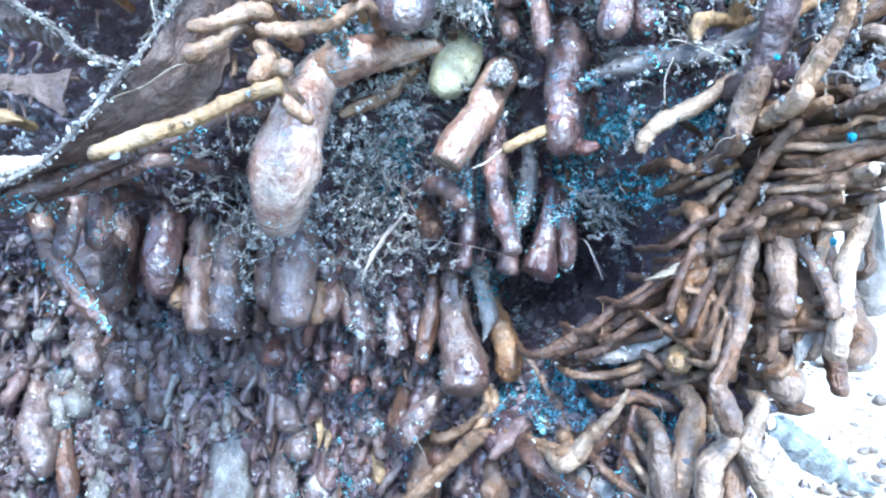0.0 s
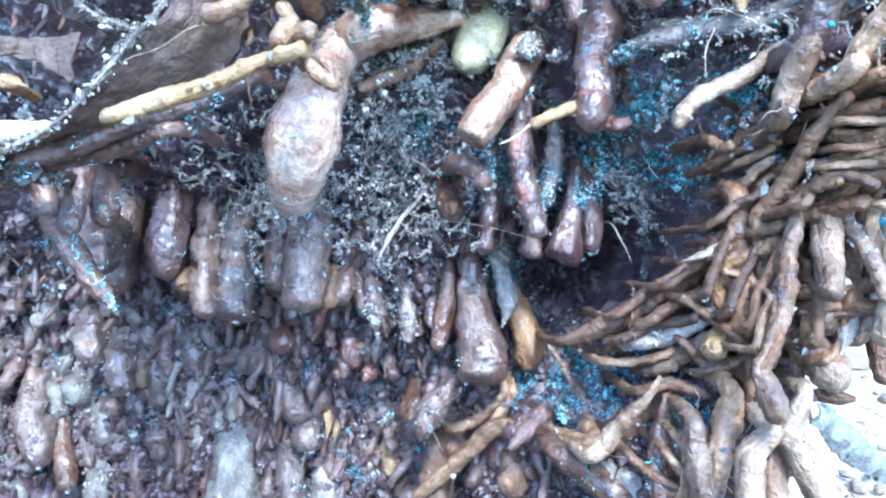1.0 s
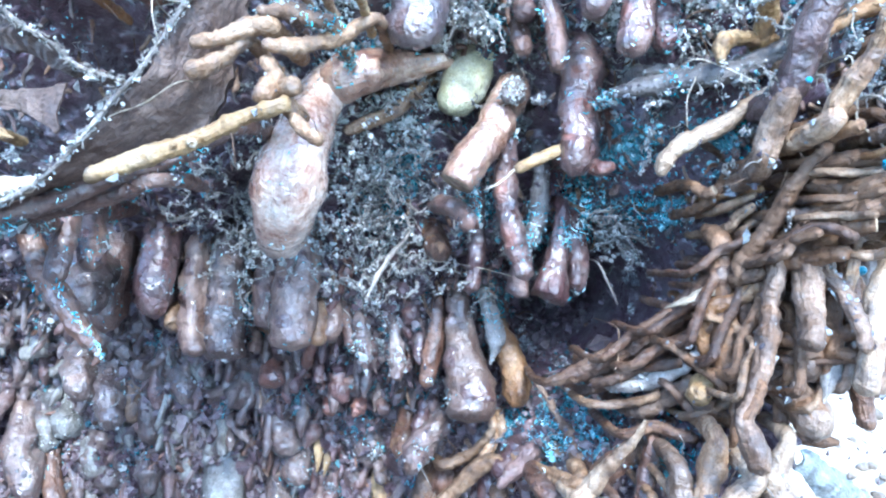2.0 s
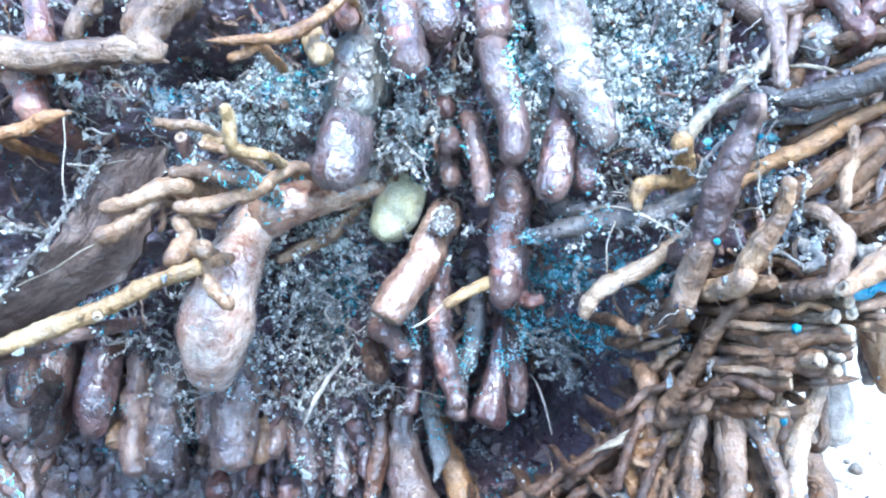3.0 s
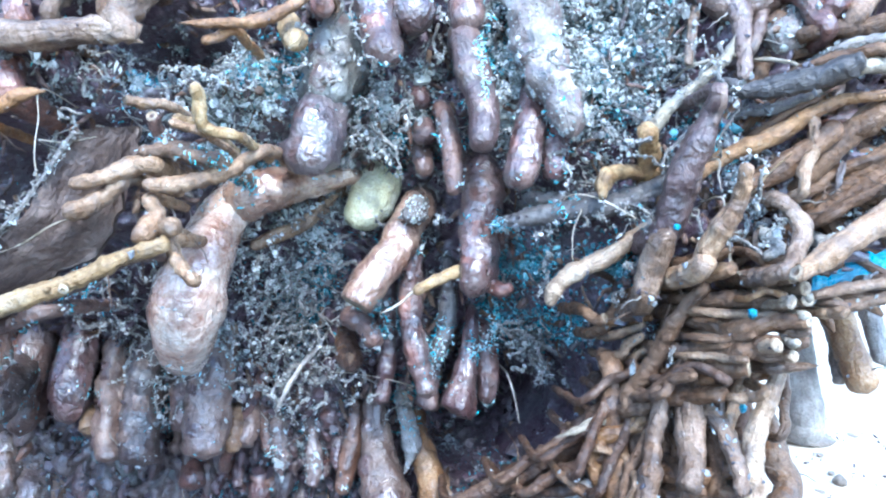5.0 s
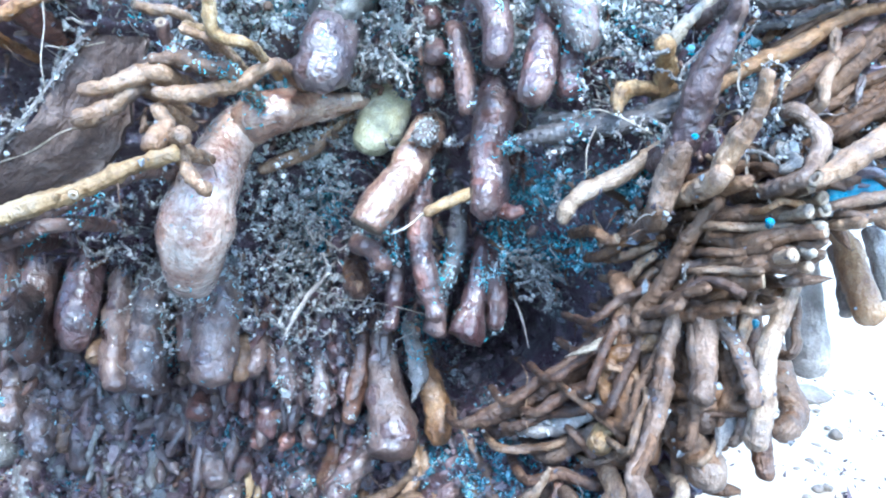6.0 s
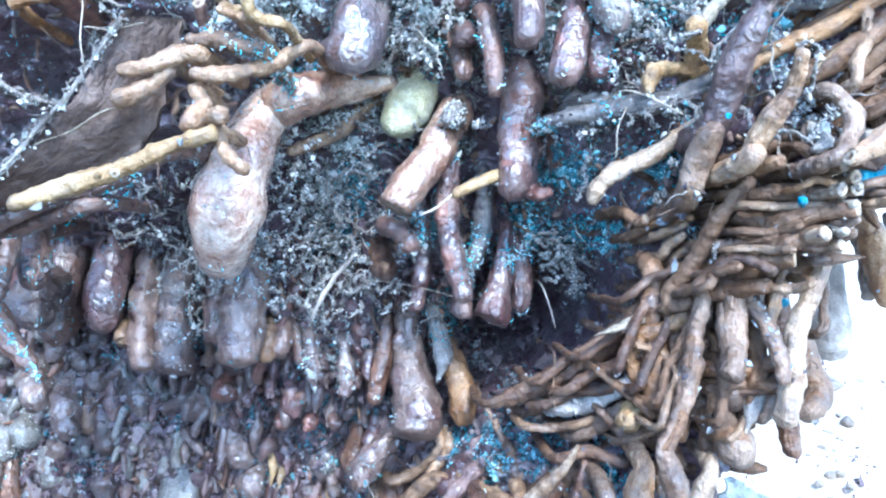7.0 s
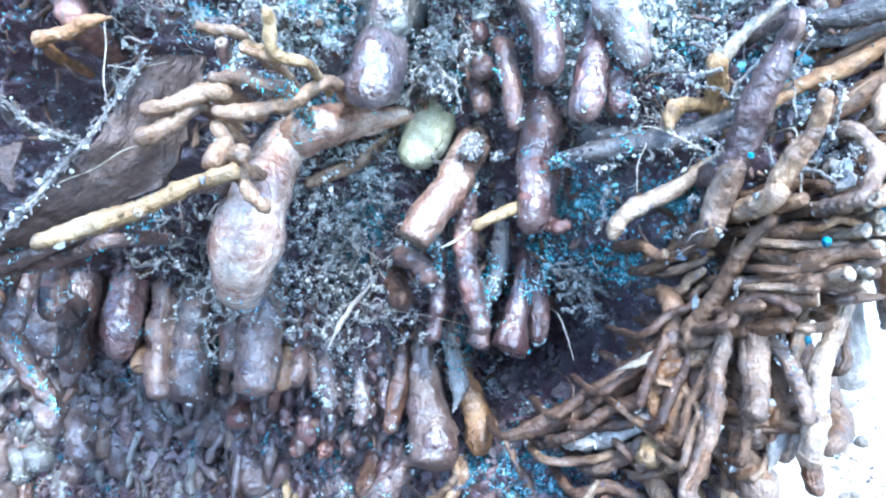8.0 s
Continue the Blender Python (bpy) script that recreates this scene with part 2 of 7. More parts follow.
def sand_with_dark_front():
    """Pale sand, darkened on the unseen ground in front to cut bounce light."""
    m = earth("pale_sand", (0.33, 0.27, 0.2), (0.46, 0.395, 0.31), (0.56, 0.5, 0.41), (0.8, 0.95), scale=0.4)
    n, l = m.node_tree.nodes, m.node_tree.links
    bsdf = n["Principled BSDF"]
    pale = bsdf.inputs["Base Color"].links[0].from_socket
    pos = n.new("ShaderNodeNewGeometry").outputs["Position"]
    parts = n.new("ShaderNodeSeparateXYZ")
    l.new(pos, parts.inputs[0])
    edge = maths(n, l, "ADD", parts.outputs["X"], maths(n, l, "MULTIPLY", parts.outputs["Y"], 0.35))
    edge = maths(n, l, "ADD", edge, maths(n, l, "MULTIPLY", noise_node(n, l, pos, 9.0, 5, 0.6), 0.3))
    # near-black colour for the unseen front, added to keep bounce off the bank
    damp = ramp(n, l, noise_node(n, l, pos, 60.0, 5, 0.6), (0.4, (0.03, 0.026, 0.024)), (0.65, (0.09, 0.075, 0.065)))
    away = n.new("ShaderNodeVectorMath")
    away.operation = "DISTANCE"
    away.inputs[1].default_value = (-0.5, 0.3, 0.0)
    l.new(pos, away.inputs[0])
    far = maths(n, l, "ADD", away.outputs["Value"], maths(n, l, "MULTIPLY", noise_node(n, l, pos, 2.0, 5, 0.6), 1.2))
    dry = maths(n, l, "MAXIMUM", ramp(n, l, edge, (0.34, grey(0.0)), (0.42, grey(1.0))), ramp(n, l, maths(n, l, "MULTIPLY", far, 0.25), (0.5, grey(0.0)), (0.75, grey(1.0))))
    l.new(mixed(n, l, dry, damp, pale), bsdf.inputs["Base Color"])
    return m


SAND = sand_with_dark_front()
STONE = earth("grey_stone", (0.08, 0.062, 0.048), (0.16, 0.132, 0.105), (0.27, 0.23, 0.19), (0.6, 0.85), scale=0.5)

# ---- the bank: coordinates across, into the bank and up, in metres, from a point in front of it ----
BANK = pose(0, 0, EYE, TILT)
# how deep the soil lies, in millimetres, on a coarse lattice 60 mm wide that is smoothed between its knots
DEPTH = (
    (631, 579, 541, 522, 516, 510, 499, 491, 475, 466, 480, 511),
    (641, 602, 571, 563, 554, 545, 494, 439, 372, 394, 468, 553),
    (636, 619, 598, 603, 574, 552, 492, 397, 286, 345, 467, 577),
    (598, 582, 563, 550, 513, 477, 472, 507, 305, 319, 459, 556),
    (538, 514, 491, 467, 441, 424, 401, 472, 342, 293, 385, 476),
    (472, 452, 431, 396, 358, 402, 423, 388, 324, 280, 307, 374),
    (407, 393, 379, 350, 315, 343, 395, 354, 327, 313, 293, 293),
    (343, 336, 326, 305, 273, 259, 284, 316, 351, 357, 306, 234),
)


# dark holes eaten into the soil: across, up, half width, half height, extra depth
HOLES = ((0.092, -0.012, 0.034, 0.03, 0.11), (0.062, -0.032, 0.028, 0.026, 0.08), (-0.087, 0.158, 0.026, 0.013, 0.1), (-0.175, 0, 0.03, 0.02, 0.05), (-0.105, 0.05, 0.02, 0.02, 0.04), (-0.168, 0.114, 0.03, 0.024, 0.07), (-0.171, 0.077, 0.028, 0.02, 0.05), (-0.17, -0.1, 0.15, 0.07, -0.034), (-0.04, 0.032, 0.022, 0.04, 0.03), (-0.115, 0.025, 0.02, 0.025, 0.03))


def cubic(t):
    return ((1 - t) ** 3 / 6, (3 * t ** 3 - 6 * t * t + 4) / 6, (-3 * t ** 3 + 3 * t * t + 3 * t + 1) / 6, t ** 3 / 6)


def soil_depth(x, z):
    u, v = min(max((x + 0.36) / 0.06, 1), 9.999), min(max((z + 0.22) / 0.06, 1), 5.999)
    i, j = int(u), int(v)
    a, b = cubic(u - i), cubic(v - j)
    deep = sum(d * math.exp(-((x - cx) / w) ** 2 - ((z - cz) / h) ** 2) for cx, cz, w, h, d in HOLES)
    return deep + sum(a[p] * b[q] * DEPTH[j - 1 + q][i - 1 + p] for p in range(4) for q in range(4)) * 0.001


def smooth(a, b, v):
    v = min(max((v - a) / (b - a), 0.0), 1.0)
    return v * v * (3 - 2 * v)


def edge_x(z):
    """Where the bank's front turns away to its right flank."""
    return 0.115 + 0.02 * smooth(-0.08, -0.03, z) + 0.16 * smooth(0.035, 0.1, z)


def mesh_object(name, verts, faces, mat, uvs=None, smooth_faces=True):
    me = bpy.data.meshes.new(name)
    me.from_pydata(verts, [], faces)
    me.materials.append(mat)
    if uvs is not None:
        layer = me.uv_layers.new(name="UVMap")
        index = np.empty(len(me.loops), np.int32)
        me.loops.foreach_get("vertex_index", index)
        layer.data.foreach_set("uv", np.asarray(uvs, np.float32)[index].ravel())
    if smooth_faces:
        me.polygons.foreach_set("use_smooth", np.ones(len(me.polygons), bool))
    return new(name, me)


def rough_soil(p):
    return 0.011 * noise.noise(p * 38) + 0.013 * noise.noise(p * 105) + 0.007 * noise.noise(p * 260)


# soaked patches, coloured blue-green for the sky they reflect: across, up
WET_LOW = ((-0.036, -0.047), (0.041, -0.084), (0.056, -0.088), (0.068, -0.067), (0.072, -0.076), (0.025, -0.018), (-0.023, -0.069), (0.012, -0.046), (-0.072, -0.150), (-0.044, -0.123), (-0.059, -0.168), (-0.119, -0.018), (-0.131, -0.040), (-0.028, -0.074), (-0.039, -0.086), (-0.057, -0.068), (-0.094, -0.091), (0.041, -0.023), (0.071, 0.038), (0.070, 0.023), (0.016, 0.037), (0.091, 0.031), (0.103, 0.028), (0.038, -0.090), (0.057, -0.086), (0.082, -0.061), (0.068, -0.084), (-0.282, -0.016), (-0.301, -0.041), (-0.261, 0.003), (-0.085, -0.161), (-0.024, -0.147), (-0.124, -0.114), (0.102, -0.083), (-0.300, -0.090), (-0.250, -0.070), (-0.280, -0.120), (-0.222, -0.132), (-0.330, -0.062), (-0.200, -0.062), (-0.150, -0.100), (-0.060, -0.100))
WET_HIGH = ((-0.015, 0.131), (-0.007, 0.146), (-0.051, 0.103), (0.059, 0.161), (0.064, 0.150), (0.078, 0.129), (0.092, 0.126), (0.107, 0.158), (0.119, 0.146), (0.114, 0.127), (-0.086, 0.148), (-0.044, 0.145), (-0.027, 0.155), (-0.007, 0.168), (0.070, 0.057), (0.070, 0.020), (0.119, 0.060), (0.027, 0.121), (-0.024, 0.058), (-0.038, 0.031), (0.085, 0.062), (0.148, 0.106))
# patches of pale clay: across, up, half width, half height, strength
PALE_PATCHES = ((0.104, 0.155, 0.036, 0.036, 1.5), (0.085, 0.18, 0.03, 0.02, 0.6), (-0.02, 0.15, 0.02, 0.02, 0.55), (-0.07, 0.14, 0.045, 0.014, 0.45), (0.004, 0.128, 0.016, 0.022, 0.4), (-0.23, -0.1, 0.06, 0.05, 0.28), (-0.12, -0.15, 0.08, 0.03, 0.25), (-0.055, 0.005, 0.03, 0.02, 0.2))


def clay_at(x, z):
    return sum(g * math.exp(-((x - u) / a) ** 2 - ((z - v) / b) ** 2) for u, v, a, b, g in PALE_PATCHES)


def soaked_at(x, z):
    return max(math.exp(-((x - u) ** 2 + (z - v) ** 2) / 2.2e-4) for u, v in WET_LOW + WET_HIGH) * 0.75


def soil_bank():
    xs = np.concatenate([np.linspace(-0.9, -0.38, 20)[:-1], np.linspace(-0.38, 0.36, 560), np.linspace(0.36, 1.1, 40)[1:]])
    zs = np.concatenate([np.linspace(-0.5, -0.19, 18)[:-1], np.linspace(-0.19, 0.21, 400), np.linspace(0.21, 0.34, 14)[1:]])
    verts, faces = [], []
    for z in zs:
        e = edge_x(z)
        for s in xs:
            # s runs along the front up to the edge, then round it and back along the flank
            if s < e:
                x, y, back_turn = s, soil_depth(s, z), 0.0
            else:
                a = min((s - e) / 0.05, 1.0)
                far = max(s - e - 0.05, 0.0)
                x = e + 0.035 * math.sin(a * math.pi / 2) + far * 0.06
                y = soil_depth(e, z) + 0.035 * (1 - math.cos(a * math.pi / 2)) + far
            p = Vector((x, y, z))
            d = rough_soil(p) + 0.0012 * noise.noise(p * 700)
            if z > 0.2:
                y += (z - 0.2) * 0.2
            verts.append(BANK @ Vector((x - 0.3 * d * (s > e), y + d, z)))
    w = len(xs)
    kinds = []
    for j in range(len(zs) - 1):
        for i in range(w - 1):
            a = j * w + i
            faces.append((a, a + 1, a + w + 1, a + w))
            x, z = xs[i], zs[j]
            kind = 0
            if -0.38 < x < edge_x(z):
                grain = 0.5 * noise.noise(Vector((x * 60, z * 60, 1))) + 0.4 * noise.noise(Vector((x * 190, z * 190, 6))) + 0.25 * noise.noise(Vector((x * 420, z * 420, 3)))
                if clay_at(x, z) + grain > 0.62:
                    kind = 1
                elif soaked_at(x, z) + grain > (0.58 if x < 0 else 0.68):
                    kind = 2
            kinds.append(kind)
    # top of the mound
    base = len(verts)
    last = (len(zs) - 1) * w
    verts.append(BANK @ Vector((-0.9, 1.2, 0.36)))
    verts.append(BANK @ Vector((0.35, 1.2, 0.36)))
    for i in range(w - 1):
        faces.append((last + i, last + i + 1, base + (1 if i > w // 2 else 0)))
    faces.append((last + w // 2 + 1, base + 1, base))
    ob = mesh_object("soil_bank", verts, faces, SOIL)
    ob.data.materials.append(CLAY)
    ob.data.materials.append(TEAL)
    ob.data.polygons.foreach_set("material_index", np.array(kinds + [0] * (len(faces) - len(kinds)), np.int32))
    return tagged(ob, "dark wet crumbly soil bank under a palm, full of roots", "soil bank", kind="structure")


soil_bank()


def ground():
    n = 90
    verts, faces = [], []
    for j in range(n + 1):
        for i in range(n + 1):
            u, v = i / n * 2 - 1, j / n * 2 - 1
            x, y = 0.6 + 0.9 * u + 40 * u ** 7, 0.9 + 0.9 * v + 40 * v ** 7
            z = 0.012 * noise.noise(Vector((x * 6, y * 6, 0))) + 0.005 * noise.noise(Vector((x * 25, y * 25, 3)))
            verts.append((x, y, z))
    for j in range(n):
        for i in range(n):
            a = j * (n + 1) + i
            faces.append((a, a + 1, a + n + 2, a + n + 1))
    return tagged(mesh_object("ground", verts, faces, SAND), "pale sunlit sandy ground beside the bank", "ground", kind="structure")


ground()


def mound():
    bm = bmesh.new()
    bmesh.ops.create_uvsphere(bm, u_segments=64, v_segments=32, radius=1)
    for v in bm.verts:
        v.co *= 1 + 0.06 * noise.noise(v.co * 4) + 0.02 * noise.noise(v.co * 14)
        v.co = Vector((v.co.x * 0.62 - 0.45, v.co.y * 0.55 + 1.15, v.co.z * 0.78))
    me = bpy.data.meshes.new("soil_mound")
    bm.to_mesh(me)
    bm.free()
    me.materials.append(SOIL)
    return tagged(new("soil_mound", me), "dark soil mound behind the root bank", "soil bank", kind="structure")


mound()


def sky_screen():
    """An unseen wall behind and left of the eye, added to block low sky."""
    verts, faces, n, m = [], [], 60, 16
    for j in range(m + 1):
        for i in range(n + 1):
            a = radians(150 + 175 * i / n)
            r = 1.0 - 0.2 * (j / m) ** 2
            p = Vector((r * math.cos(a), r * math.sin(a) + 0.1, 0.5 * j / m - 0.03))
            d = 0.1 * noise.noise(p * 3) + 0.04 * noise.noise(p * 9)
            verts.append((p.x * (1 + d), p.y * (1 + d), p.z + 0.15 * noise.noise(p * 2) * j / m))
    for j in range(m):
        for i in range(n):
            a = j * (n + 1) + i
            faces.append((a, a + 1, a + n + 2, a + n + 1))
    return tagged(mesh_object("wall_south", verts, faces, SOIL), "unseen dark wall added to keep low sky off the roots", "earth wall", kind="structure")


sky_screen()


# ---- roots ----
def spline(pts, step):
    """Catmull-Rom samples of (x, y, z, r) rows."""
    p = [np.array(q, float) for q in pts]
    p = [2 * p[0] - p[1]] + p + [2 * p[-1] - p[-2]]
    out = []
    for i in range(1, len(p) - 2):
        a, b, c, d = p[i - 1:i + 3]
        n = max(2, int(np.linalg.norm((c - b)[:3]) / step))
        for k in range(n):
            t = k / n
            q = 0.5 * (2 * b + (c - a) * t + (2 * a - 5 * b + 4 * c - d) * t * t + (3 * b - a - 3 * c + d) * t ** 3)
            q[3] = b[3] + (c[3] - b[3]) * (t * t * (3 - 2 * t))
            out.append(q)
    out.append(p[-2])
    return out


def tube(rows, style, sides, base, seed):
    """Vertices, faces and uvs of one root with knots, wrinkles or grooves and a shaped tip; the last ring too."""
    rows = [r.copy() for r in rows]
    lengths = [0.0]
    for a, b in zip(rows, rows[1:]):
        lengths.append(lengths[-1] + float(np.linalg.norm((b - a)[:3])))
    total = lengths[-1]
    tip = rows[-1][3]
    if "c" not in style:
        reach = tip * (5.0 if "t" in style else 0.45 if "o" in style else 0.9)
        for r, s in zip(rows, lengths):
            left = total - s
            if left < reach:
                f = 1 - left / max(reach, 1e-6)
                r[3] *= max(0.1, math.sqrt(max(0.0, 1 - f * f)) if "t" not in style else 1 - 0.85 * f)
    verts, uvs, faces = [], [], []
    up = Vector((0, 1, 0))
    wobble = 0.11 + 0.12 * ("w" in style)
    for k, (r, s) in enumerate(zip(rows, lengths)):
        a, b = rows[max(k - 1, 0)], rows[min(k + 1, len(rows) - 1)]
        t = Vector(b[:3] - a[:3]).normalized()
        side = t.cross(up)
        side = side.normalized() if side.length > 1e-4 else Vector((1, 0, 0))
        other = side.cross(t).normalized()
        rad = r[3]
        if "n" in style:
            rad *= 1 + 0.16 * max(0.0, math.cos(s / (tip * 9) * 6.283 + seed)) ** 14
        if "w" in style:
            rad *= 1 + 0.03 * math.sin(s / tip * 4.1 + 2 * noise.noise(Vector((s * 60, seed, 0)))) + 0.09 * noise.noise(Vector((s / tip * 0.5, 3, seed)))
        rad *= 1 + 0.1 * noise.noise(Vector((s / tip * 0.35, seed, 5)))
        for i in range(sides):
            th = 6.2832 * i / sides
            way = side * math.cos(th) + other * math.sin(th)
            q = Vector(r[:3]) + way * rad
            lump = noise.noise((q + Vector((seed, 0, 0))) * (0.55 / max(tip, 0.001))) * wobble + (noise.noise(q * 260 + Vector((seed, 0, 0))) * 0.0008 + noise.noise(q * 640) * 0.0005) / max(rad, 0.0012) * min(1.0, rad / 0.003)
            if "k" in style:
                lump += 0.14 * noise.noise(q * (0.8 / max(tip, 0.001)) + Vector((0, seed, 0))) + 0.1 * noise.noise(q * (2.3 / max(tip, 0.001)) + Vector((0, seed, 0)))
            if "g" in style:
                lump += 0.075 * math.sin(th * 5 + seed + 3 * noise.noise(Vector((s * 40, seed, 1)))) + 0.05 * math.sin(th * 9 + seed + 4 * noise.noise(Vector((s * 30, seed, 7))))
            if "m" in style:
                lump += (0.0022 * noise.noise(q * 120 + Vector((seed, 0, 0))) + 0.0013 * noise.noise(q * 300)) / max(rad, 0.003)
            lump += 0.05 * math.cos(2 * th + seed) + 0.035 * noise.noise(Vector((math.cos(th) * 2.5, math.sin(th) * 2.5, s / max(tip, 0.001) * 0.25 + seed)))
            verts.append(q + way * rad * lump - base)
            uvs.append((i / sides, s))
    for k in range(len(rows) - 1):
        for i in range(sides):
            a, b = k * sides + i, k * sides + (i + 1) % sides
            faces.append((a, b, b + sides, a + sides))
    faces.append(tuple(range(sides))[::-1])
    n = (len(rows) - 1) * sides
    faces.append(tuple(range(n, n + sides)))
    return verts, faces, uvs


COUNT = [0]
SMEARS, PALE_SMEARS, GLINTS = [], [], []
# where cyan glints are painted on the wet roots: across, up
GLINT_SPOTS = ((-0.062, 0.092), (-0.066, 0.085), (-0.057, 0.094), (-0.076, 0.044), (-0.078, 0.039), (-0.077, 0.094), (-0.075, -0.019), (-0.080, -0.026), (-0.121, -0.030), (-0.103, -0.024), (-0.155, -0.014), (-0.195, -0.021), (-0.219, -0.005), (-0.203, -0.034), (-0.189, -0.047), (0.011, 0.038), (0.013, 0.028), (0.034, 0.068), (0.069, 0.037), (0.066, 0.020), (0.057, 0.015), (0.035, 0.007), (0.021, -0.015), (0.025, -0.029), (-0.048, 0.102), (-0.056, 0.100), (-0.051, 0.096), (-0.079, 0.012), (-0.076, 0.004), (-0.077, -0.010), (-0.079, -0.035), (-0.123, -0.013), (-0.126, -0.020), (-0.105, 0.023), (-0.085, -0.041), (-0.235, -0.017), (-0.204, -0.012), (-0.211, 0.001), (-0.186, -0.044), (-0.203, -0.024), (-0.123, -0.108), (-0.093, -0.135), (-0.080, -0.145), (-0.268, -0.125), (0.043, 0.029), (0.040, 0.021), (0.070, 0.027), (0.014, -0.095), (0.001, -0.070), (-0.013, 0.124), (-0.017, 0.118), (-0.009, 0.131), (0.057, 0.156), (0.060, 0.146), (0.063, 0.163), (-0.045, 0.093), (-0.050, 0.086), (0.128, 0.071), (0.075, 0.122), (0.091, 0.119), (0.118, 0.121), (-0.069, 0.056))


def glint_strength(p):
    return max(math.exp(-((p.x - x) ** 2 + (p.z - z) ** 2) / 3e-5) for x, z in GLINT_SPOTS)


MUDDY = {"MUD": 0.4, "PALEM": 0.4, "CRUST": 0.8, "WET": 0.1, "FAT": 0.05, "RUST": 0.12, "DARK": 0.15, "RED": 0.12, "BLUEW": 0.25, "GREY": 0.12, "WORM": 0.06, "DARKG": 0.2, "PALEG": 0.15}
INTO = BANK.inverted()
FLAKES = {"FAT": "FAT", "WET": "RED", "WORM": "FAT", "BLUEW": "WET", "WETG": "REDG", "MUD": "REDG", "GREY": "BROWN", "PALEM": "MUD", "BROWN": "GREY", "DARK": "RED", "RED": "DARK", "REDG": "WET", "RUST": "BROWNT", "GREYW": "BROWNT", "CRUST": "PALEG"}
WETTED = ("WET", "WETR", "BLUEW", "MUD", "DARK", "DARKG", "CRUST", "RUST")


